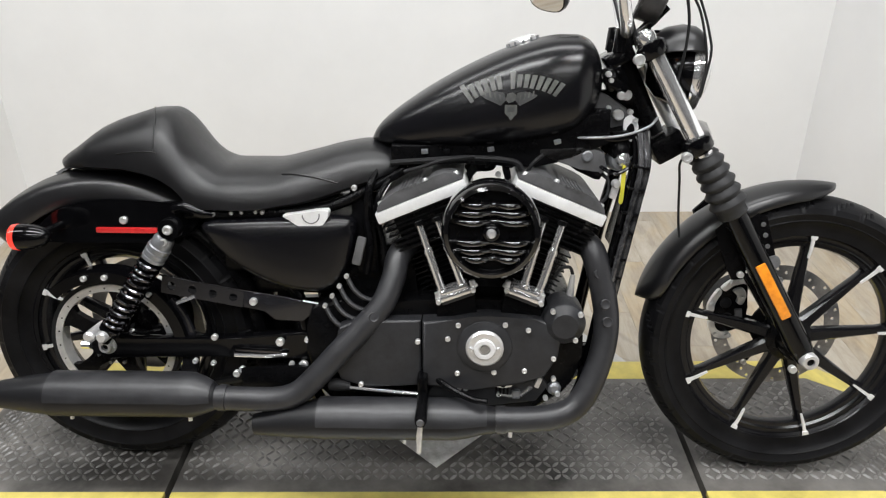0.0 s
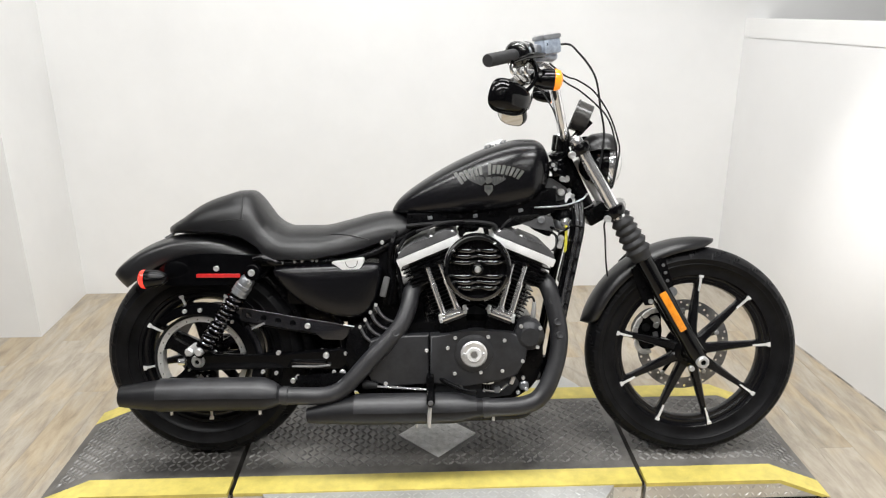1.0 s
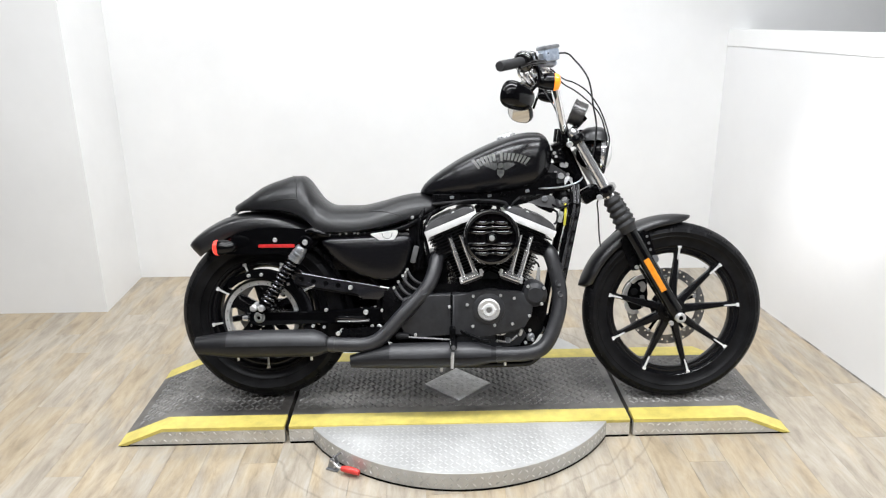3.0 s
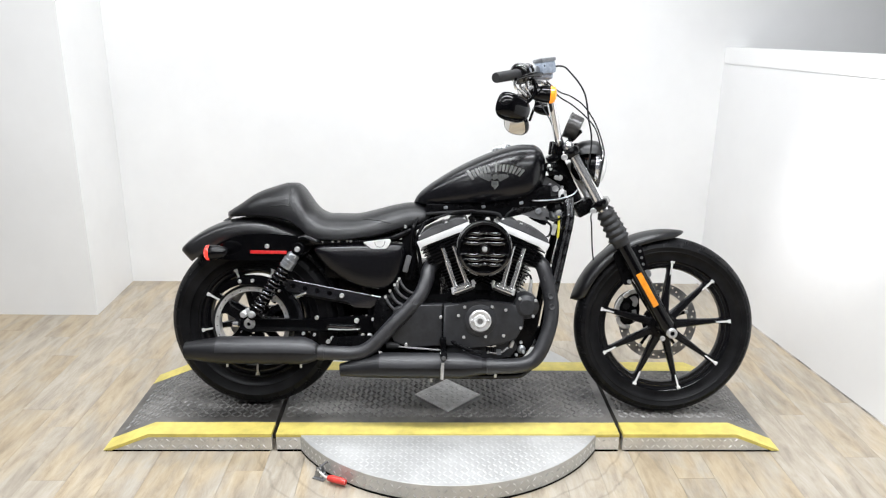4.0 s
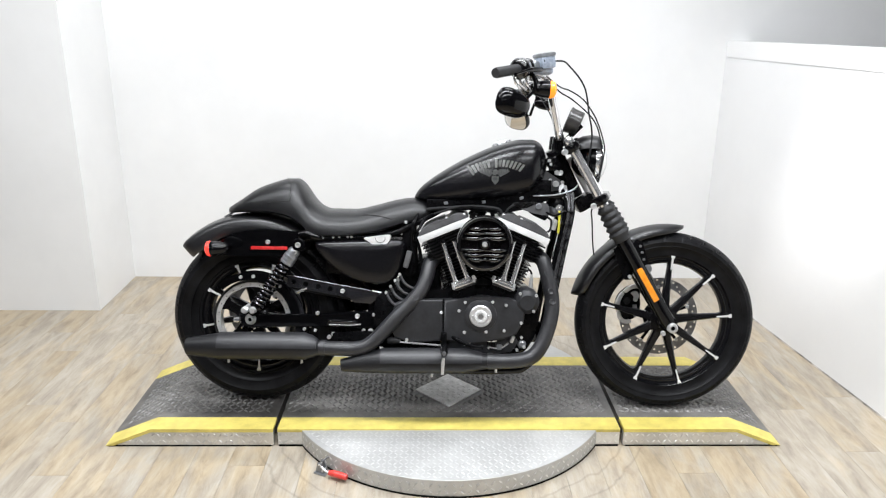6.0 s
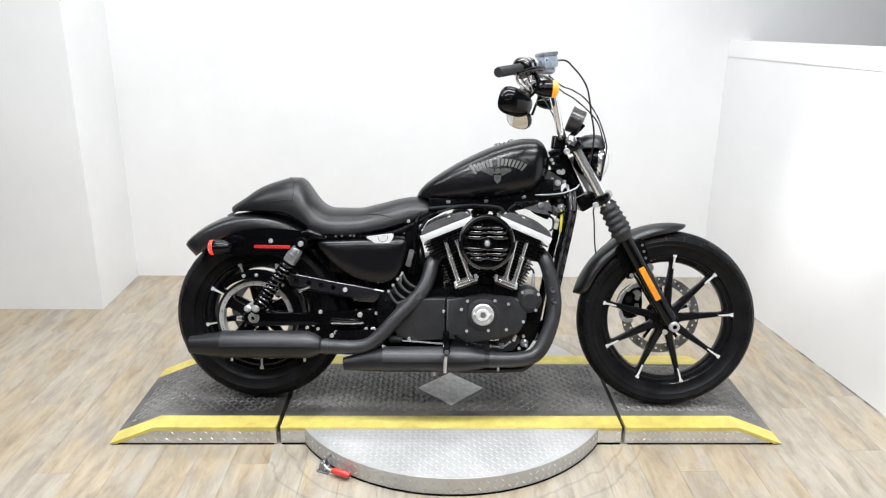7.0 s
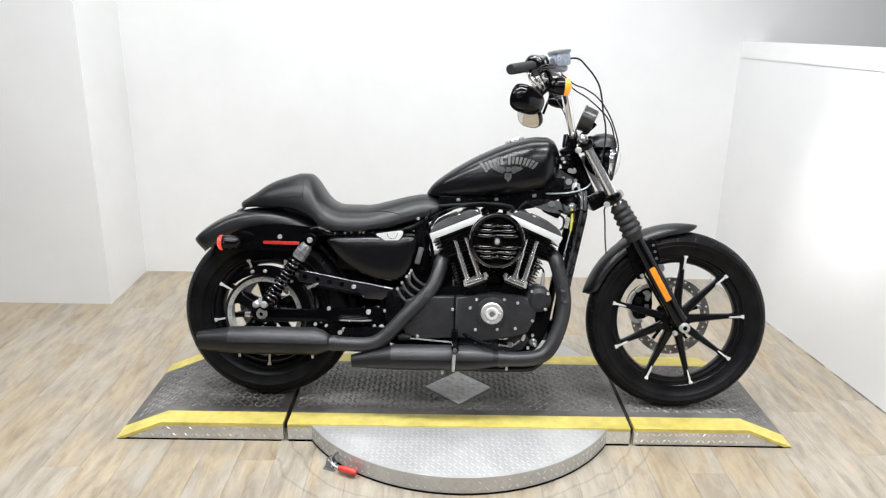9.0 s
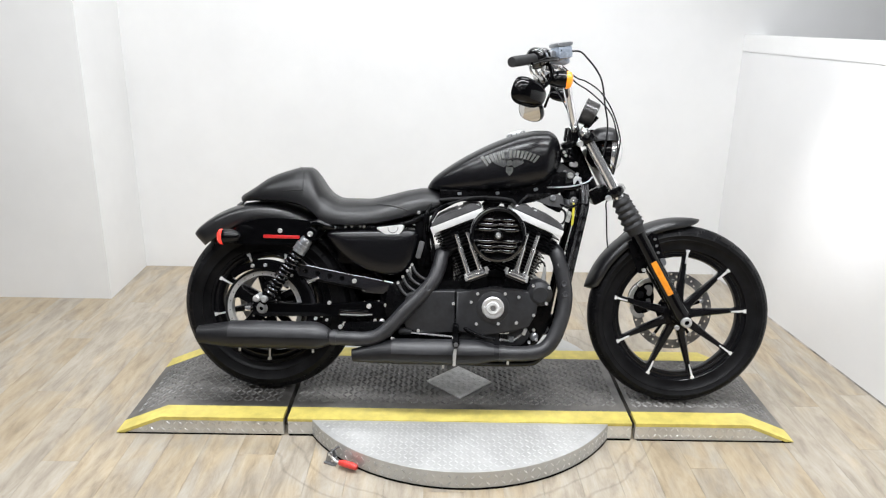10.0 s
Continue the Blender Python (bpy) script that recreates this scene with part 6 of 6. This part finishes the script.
part("brake_hose", tube(spline([on_fork(0.245, -0.03, -0.09), on_fork(0.26, -0.05, -0.08), (1.228, -0.065, 0.70), (1.234, -0.06, 0.62), (1.240, -0.06, 0.575)], 6), 0.0026, 8), M_BOOT, bike, "thin black brake line hanging by the fork")
cal = part("brake_caliper", plate(rounded([(1.356, 0.372), (1.366, 0.402), (1.384, 0.424), (1.410, 0.440), (1.436, 0.438), (1.440, 0.404), (1.444, 0.362), (1.432, 0.330), (1.408, 0.316), (1.380, 0.318), (1.364, 0.340)], 3), 0.048, 0.10, 0.005), M_SEMI, bike, "black and silver front brake caliper")
for pts in ([(1.352, 0.352), (1.348, 0.380), (1.356, 0.404), (1.370, 0.424), (1.378, 0.418), (1.368, 0.398), (1.362, 0.376), (1.364, 0.354)],
            [(1.376, 0.428), (1.396, 0.446), (1.420, 0.455), (1.440, 0.448), (1.436, 0.438), (1.416, 0.440), (1.400, 0.432), (1.386, 0.420)],
            [(1.354, 0.344), (1.360, 0.318), (1.382, 0.302), (1.408, 0.306), (1.404, 0.318), (1.386, 0.316), (1.372, 0.326), (1.366, 0.346)],
            [(1.404, 0.420), (1.424, 0.428), (1.434, 0.410), (1.426, 0.388), (1.414, 0.392), (1.416, 0.406)]):
    part("caliper_bracket", plate(rounded(pts, 3), 0.036, 0.047, 0.002), M_SATIN, cal, "bright cast caliper bracket")
for x, z, r in ((1.392, 0.388, 0.013), (1.398, 0.350, 0.013)):
    part("piston", lathe([(0.004, 0.004), (r * 0.7, 0.004), (r, 0.001), (r + 0.002, -0.006)], (x, 0.046, z), (0, -1, 0), 20), M_BOOT, cal, "dark piston housing")
part("brake_pad", box((1.424, 0.044, 0.352), (0.016, 0.010, 0.046), (0, -8, 0), 0.003), M_DISC, cal, "worn metal brake pad")
for x, z in ((1.357, 0.388), (1.364, 0.412), (1.420, 0.447), (1.398, 0.440), (1.372, 0.313), (1.398, 0.312), (1.424, 0.404)):
    bolt(cal, x, 0.036, z, 0.0056, -1, M_BOLT, "caliper_bolt")
part("caliper_hose", tube(spline([(1.430, 0.060, 0.445), (1.420, 0.055, 0.480), (1.400, 0.050, 0.520), (1.375, 0.045, 0.570)], 5), 0.004, 8), M_BOOT, cal)

# headlight
hc, hd = Vector((1.253, -0.004, 0.916)), Vector((1, -0.09, -0.05)).normalized()
hl = part("headlight", lathe([(0.0005, -0.100), (0.030, -0.096), (0.056, -0.075), (0.070, -0.045), (0.075, -0.015), (0.075, 0.0), (0.06, 0.0)], hc, hd, 40), M_GLOSS, bike, "gloss black headlight shell with chrome rim")
part("rim", lathe([(0.068, -0.008), (0.077, -0.014), (0.080, -0.004), (0.078, 0.008), (0.068, 0.012)], hc, hd, 48, closed=True), M_CHROME, hl, "chrome headlight rim")
part("lens", lathe([(0.0005, 0.032), (0.022, 0.030), (0.045, 0.023), (0.062, 0.013), (0.070, 0.004), (0.070, 0.0)], hc, hd, 40), M_LENS, hl, "clear headlight lens over a bright reflector")
rings = []
for i in range(13):
    a = radians(-62 + 124 * i / 12)
    rings.append([hc + hd * x + Vector((0, math.sin(a) * r, math.cos(a) * r)) for x, r in ((-0.100, 0.052), (-0.085, 0.072), (-0.06, 0.086), (-0.03, 0.0925), (-0.006, 0.090), (0.003, 0.084), (0.001, 0.080), (-0.03, 0.086), (-0.06, 0.080), (-0.085, 0.066), (-0.098, 0.048))])
part("visor", add_loft(bmesh.new(), rings), M_FENDER, hl, "satin black headlight visor")
part("headlight_bracket", tube([(1.20, 0, 0.985), (1.17, 0, 0.985), (1.13, 0, 0.97)], 0.014, 12), M_GLOSS, bike)

# speedometer
gx = Vector((-0.912, 0.150, 0.377)).normalized()
gc = Vector((1.160, 0, 1.056))
sp = part("speedometer", lathe([(0.0005, -0.026), (0.040, -0.026), (0.0445, -0.023), (0.0465, 0.018), (0.0485, 0.019), (0.0485, 0.024), (0.046, 0.0255), (0.043, 0.022)], gc, gx, 40), M_GAUGE, bike, "round smoked grey speedometer housing", 25)
part("glass", lathe([(0.0005, 0.0245), (0.030, 0.0235), (0.0435, 0.0225), (0.0435, 0.019)], gc, gx, 32), M_GLOSS, sp)
part("bracket", tube([gc - gx * 0.03, (1.135, 0, 0.99), (1.11, 0, 0.965)], 0.010, 12), M_GLOSS, sp)

# handlebar, turned a little so that the far side sits further forward
TURNED = 0.25
for s in (-1, 1):
    part("riser", tube(spline([(1.095, s * 0.045, 0.955), (1.098, s * 0.045, 0.985), (1.100, s * 0.047, 1.0)], 4), 0.019, 16), M_GLOSS, bike, "gloss black handlebar riser clamp")
bar = spline([(1.100, 0, 0.990), (1.100, -0.05, 0.992), (1.093, -0.085, 1.015), (1.066, -0.120, 1.120), (1.052, -0.140, 1.170), (1.025, -0.190, 1.196), (0.97, -0.265, 1.205), (0.925, -0.325, 1.202), (0.858, -0.415, 1.180)], 8)
part("handlebar", tube(bar + [], 0.0125, 16), M_CHROME, bike, "polished handlebar")
part("handlebar", tube([Vector((p.x - TURNED * p.y, -p.y, p.z)) for p in bar], 0.0125, 16), M_CHROME, bike, "polished handlebar")


def on_bar(d, s):
    p = Vector((0.925, -0.325, 1.202)).lerp(Vector((0.858, -0.415, 1.180)), d)
    return Vector((p.x + (TURNED * abs(p.y) if s > 0 else 0), p.y * -s, p.z))


for s in (-1, 1):
    part("grip", tube([on_bar(-0.02, s), on_bar(0.0, s), on_bar(1.05, s), on_bar(1.10, s)], [0.0185, 0.0165, 0.0165, 0.015], 20), M_BELLOWS, bike, "black rubber handlebar grip")
    part("switch_housing", tube([on_bar(-0.62, s), on_bar(-0.57, s), on_bar(-0.40, s), on_bar(-0.36, s), on_bar(-0.33, s), on_bar(-0.08, s), on_bar(-0.03, s), on_bar(0.0, s)], [0.018, 0.0300, 0.0315, 0.0285, 0.0330, 0.0350, 0.0310, 0.020], 20), M_GLOSS_HI, bike, "gloss black switch housing", 50)
    q = on_bar(-0.60, s)
    part("lever_perch", box(q + Vector((0.015, 0, 0.002)), (0.050, 0.040, 0.034), (0, 0, s * 38), 0.008), M_CAST, bike, "grey cast lever perch")
    part("lever", tube(spline([q + Vector((0.03, s * 0.0, -0.005)), q + Vector((0.035, s * 0.05, -0.012)), q + Vector((-0.01, s * 0.13, -0.025)), q + Vector((-0.055, s * 0.19, -0.045))], 6), [0.008] * 13 + [0.005] * 6, 10), M_GLOSS, bike, "gloss black hand lever")
    stem = spline([q + Vector((0.01, 0, -0.01)), q + Vector((0.020, s * 0.03, -0.05)), q + Vector((0.010, s * 0.06, -0.085)), (0.945 + (TURNED * 0.36 if s > 0 else 0), s * 0.36, 1.100)], 6)
    part("mirror_stem", tube(stem, 0.0055, 10), M_GLOSS, bike, "thin black mirror stem")
    mc, mn = Vector((0.906 + (0.074 if s > 0 else 0), s * 0.395, 1.090 if s < 0 else 1.084)), (Vector((-0.60, 0.78, 0.15)) if s < 0 else Vector((-0.75, -0.60, -0.35))).normalized()
    t = Vector((0, 0, 1))
    side = t.cross(mn).normalized()
    up = mn.cross(side)
    rings = []
    for d, k in ((0.0, 0.94), (0.004, 1.0), (-0.008, 1.0), (-0.022, 0.9), (-0.034, 0.66), (-0.040, 0.3)):
        ring = []
        for i in range(28):
            a = 2 * math.pi * i / 28
            cu, cv = math.cos(a), math.sin(a)
            u = math.copysign(abs(cu) ** 0.75, cu) * 0.064 * k
            v = math.copysign(abs(cv) ** 0.75, cv) * (0.0425 + 0.005 * cu) * k
            lean = radians(13 if s < 0 else -6)
            u, v = u * math.cos(lean) - v * math.sin(lean), u * math.sin(lean) + v * math.cos(lean)
            ring.append(mc + side * u + up * v + mn * d)
        rings.append(ring)
    mr = part("mirror", add_loft(bmesh.new(), rings[1:]), M_GLOSS, bike, "gloss black mirror housing")
    part("mirror_glass", add_loft(bmesh.new(), [[p + mn * 0.0046 for p in rings[0]], [p + mn * 0.0016 for p in rings[0]]]), M_MIRROR, mr, "mirror glass")
    sg = Vector((1.005 + (TURNED * 0.285 if s > 0 else 0), s * 0.285, 1.145))
    part("turn_signal", lathe([(0.0005, -0.035), (0.012, -0.033), (0.022, -0.018), (0.0275, 0.005), (0.0285, 0.032)], sg, (1, 0, -0.05), 24), M_GLOSS, bike, "gloss black bullet signal body")
    part("signal_lens", lathe([(0.0285, 0.030), (0.0285, 0.036), (0.025, 0.046), (0.014, 0.052), (0.0005, 0.053)], sg, (1, 0, -0.05), 24), M_AMBER_LIT, bike, "lit amber signal lens")
    part("signal_stalk", tube([sg, q], 0.008, 10), M_GLOSS, bike)
mcy = part("master_cylinder", box((1.020, -0.262, 1.232), (0.058, 0.050, 0.044), (0, -10, 30), 0.012), M_RESERVOIR, bike, "grey alloy brake master cylinder")
part("reservoir_cap", box((1.0165, -0.2645, 1.2550), (0.060, 0.052, 0.012), (0, -10, 30), 0.005), M_CAST, mcy, "grey reservoir cap")
part("cap_plate", box((1.0155, -0.2650, 1.2620), (0.044, 0.038, 0.003), (0, -10, 30), 0.001), M_SATIN, mcy, "bright raised cap centre")
for u, v in ((-1, -1), (1, -1), (1, 1), (-1, 1)):
    part("cap_screw", lathe([(0.0005, 0.003), (0.0032, 0.003), (0.0036, 0.0), (0.0036, -0.003)], (1.0155 + 0.019 * u - 0.010 * v, -0.265 + 0.012 * u + 0.016 * v, 1.2615 + 0.0035 * u), (-0.15, -0.09, 1), 8), M_BOLT, mcy)
part("sight_glass", lathe([(0.0005, 0.002), (0.008, 0.002), (0.010, 0.0), (0.010, -0.004)], (1.008, -0.288, 1.234), (-0.5, -0.86, 0), 16), M_GLOSS, mcy, "round sight glass")
part("cylinder_body", tube([(0.962, -0.288, 1.205), (0.985, -0.272, 1.207), (1.035, -0.232, 1.210), (1.045, -0.224, 1.211)], [0.010, 0.0150, 0.0150, 0.010], 16), M_RESERVOIR, mcy)
clampb = part("bar_clamp", tube([(0.958, -0.282, 1.2035), (0.976, -0.258, 1.2050)], 0.0195, 18), M_CHROME, bike, "bright bar clamp")
bolt(clampb, 0.958, -0.292, 1.213, 0.0052, -1)
bolt(clampb, 0.962, -0.292, 1.191, 0.0052, -1)
for k, (x, z) in enumerate(((0.918, 1.160), (0.936, 1.158), (0.957, 1.160))):
    part("cable_adjuster", tube(spline([(x + 0.010, -0.312 + 0.012 * k, 1.192), (x, -0.320 + 0.012 * k, 1.176), (x + 0.004, -0.318 + 0.012 * k, z), (x + 0.022, -0.300 + 0.012 * k, z - 0.016)], 5), [0.0065] * 6 + [0.0048] * 10, 10), M_CHROME, clampb, "chrome cable elbow")
part("lever_pivot", box((0.985, -0.262, 1.180), (0.040, 0.030, 0.020), (0, 6, 34), 0.005), M_CHROME, clampb, "bright lever pivot bracket")

# cables
for pts, r, lab in (([(1.035, -0.235, 1.238), (1.092, -0.17, 1.249), (1.128, -0.13, 1.229), (1.156, -0.12, 1.200), (1.176, -0.12, 1.166), (1.187, -0.115, 1.128), (1.197, -0.10, 1.08), (1.212, -0.09, 1.0), (1.200, -0.08, 0.88)], 0.0030, "black brake hose"),
                    ([(1.03, -0.235, 1.190), (1.089, -0.14, 1.166), (1.127, -0.11, 1.157), (1.174, -0.10, 1.129), (1.209, -0.10, 1.085), (1.232, -0.10, 1.041), (1.250, -0.10, 0.989), (1.256, -0.10, 0.95), (1.246, -0.09, 0.87)], 0.0025, "black control cable"),
                    ([(1.03, -0.235, 1.182), (1.090, -0.13, 1.150), (1.135, -0.10, 1.129), (1.182, -0.10, 1.091), (1.217, -0.10, 1.053), (1.236, -0.10, 1.008), (1.249, -0.10, 0.937), (1.240, -0.10, 0.872)], 0.0025, "black control cable"),
                    ([(1.05, 0.16, 1.16), (1.09, 0.10, 1.08), (1.11, 0.06, 1.0), (1.13, 0.05, 0.95)], 0.0025, "black clutch cable"),
                    ([(1.040, -0.175, 1.165), (1.070, -0.110, 1.090), (1.105, -0.06, 1.02), (1.125, -0.05, 0.97)], 0.0055, "black wiring loom along the bar")):
    part("cable", tube(spline(pts, 8), r, 8), M_BOOT, bike, lab)

# toothed sprocket edge, brackets and small fittings behind the guard
bm = bmesh.new()
for k in range(9):
    add_box(bm, (0.456 + 0.0065 * k, -0.112, 0.402 - 0.0014 * k), (0.0032, 0.02, 0.010))
add_box(bm, (0.482, -0.112, 0.394), (0.060, 0.02, 0.008), pose(0, 0, 0, 0, 12, 0))
part("sprocket_teeth", bm, M_CAST, bike, "grey toothed edge of the drive sprocket")
bolt(guard, 0.333, -0.130, 0.440, 0.0085, -1, M_SATIN, "guard_bolt", 0.007)
part("guard_edge", tube([(0.440, -0.130, 0.443), (0.478, -0.130, 0.436)], 0.0020, 8), M_SATIN, guard, "bright thin strip along the guard's tail edge")
part("guard_bracket", tube([(0.165, -0.128, 0.432), (0.205, -0.128, 0.448)], 0.0042, 8), M_CHROME, guard)
ob = part("oil_bracket", plate(rounded([(0.832, 0.286), (0.845, 0.302), (0.858, 0.298), (0.884, 0.290), (0.886, 0.278), (0.860, 0.276)], 2), -0.186, -0.180, 0.002), M_SATIN, bike, "bright stamped bracket under the cam cover")
bolt(ob, 0.868, -0.186, 0.284, 0.006, -1, M_SEMI, "hole", 0.002)
part("oil_pipe", tube(spline([(0.79, -0.182, 0.288), (0.82, -0.186, 0.282), (0.835, -0.186, 0.279), (0.85, -0.184, 0.284)], 4), 0.0036, 8), M_CHROME, bike, "short bright oil pipe")
part("case_lug", box((0.943, -0.165, 0.283), (0.012, 0.02, 0.026), (0, 20, 0), 0.004), M_SATIN, bike)
part("case_lug", box((0.897, -0.165, 0.254), (0.018, 0.02, 0.020), (0, 0, 0), 0.004), M_CAST, bike)
part("drain_plug", lathe([(0.0005, 0.008), (0.008, 0.008), (0.014, 0.004), (0.016, -0.006)], (0.979, -0.155, 0.262), (0.1, -1, 0.1), 10), M_CAST, bike, "dull metal drain plug")
for x, z, r in ((0.195, 0.300, 0.006), (0.235, 0.296, 0.0055), (0.285, 0.272, 0.008), (0.325, 0.272, 0.006), (0.435, 0.296, 0.010)):
    bolt(bike, x, -0.135, z, r, -1, M_SATIN, "fitting")
part("neck_wire", tube(spline([(1.03, -0.075, 0.80), (1.07, -0.085, 0.785), (1.115, -0.09, 0.79), (1.14, -0.085, 0.81)], 6), 0.004, 8), M_GLOSS, bike)
np_ = part("neck_plate", plate(rounded([(1.106, 0.822), (1.122, 0.832), (1.136, 0.810), (1.132, 0.784), (1.118, 0.778), (1.108, 0.790)], 3), -0.064, -0.058, 0.001), M_SILVER, bike, "bright steel bracket at the steering neck")
part("bracket_slot", plate(rounded([(1.112, 0.806), (1.122, 0.816), (1.128, 0.800), (1.120, 0.786), (1.112, 0.790)], 3), -0.0665, -0.0635), M_SEMI, np_)
bolt(np_, 1.128, -0.064, 0.822, 0.0055)
part("neck_wire", tube(spline([(1.06, -0.085, 0.73), (1.085, -0.11, 0.72), (1.115, -0.105, 0.735), (1.13, -0.10, 0.77)], 6), 0.0042, 8), M_GLOSS, bike)

# ---------- floor planks ----------
PW, PL = 0.128, 0.92
FLOOR_S = -1.55


def plank_mesh(w, l):
    bm = bmesh.new()
    add_box(bm, (0, 0, -0.002), (w - 0.0008, l - 0.0008, 0.004))
    finish(bm)
    me = bpy.data.meshes.new("plank")
    bm.to_mesh(me)
    bm.free()
    me.materials.append(M_PLANK)
    return me


full = plank_mesh(PW, PL)
for i in range(int((2.62 - ROOM_W) / PW) + 1):
    x = ROOM_W + (i + 0.5) * PW
    start = FLOOR_S + random.uniform(0, PL)
    j = 0
    while start + j * PL < BACK_Y:
        cut = min(PL, BACK_Y + 0.01 - start - j * PL)
        p = new("plank", full if cut == PL else plank_mesh(PW, cut))
        p.parent = floor
        p.location = (x, start + j * PL + cut / 2, 0)
        j += 1
far = tagged(mesh_ob("floor_shop", box(((ROOM_W + 3.3) / 2, (ROOM_S + FLOOR_S + 0.9) / 2, -0.0035), (3.3 - ROOM_W, FLOOR_S + 0.9 - ROOM_S, 0.004)), M_PLANK),
             "beige wood-look vinyl floor of the shop", "floor", "", "structure")
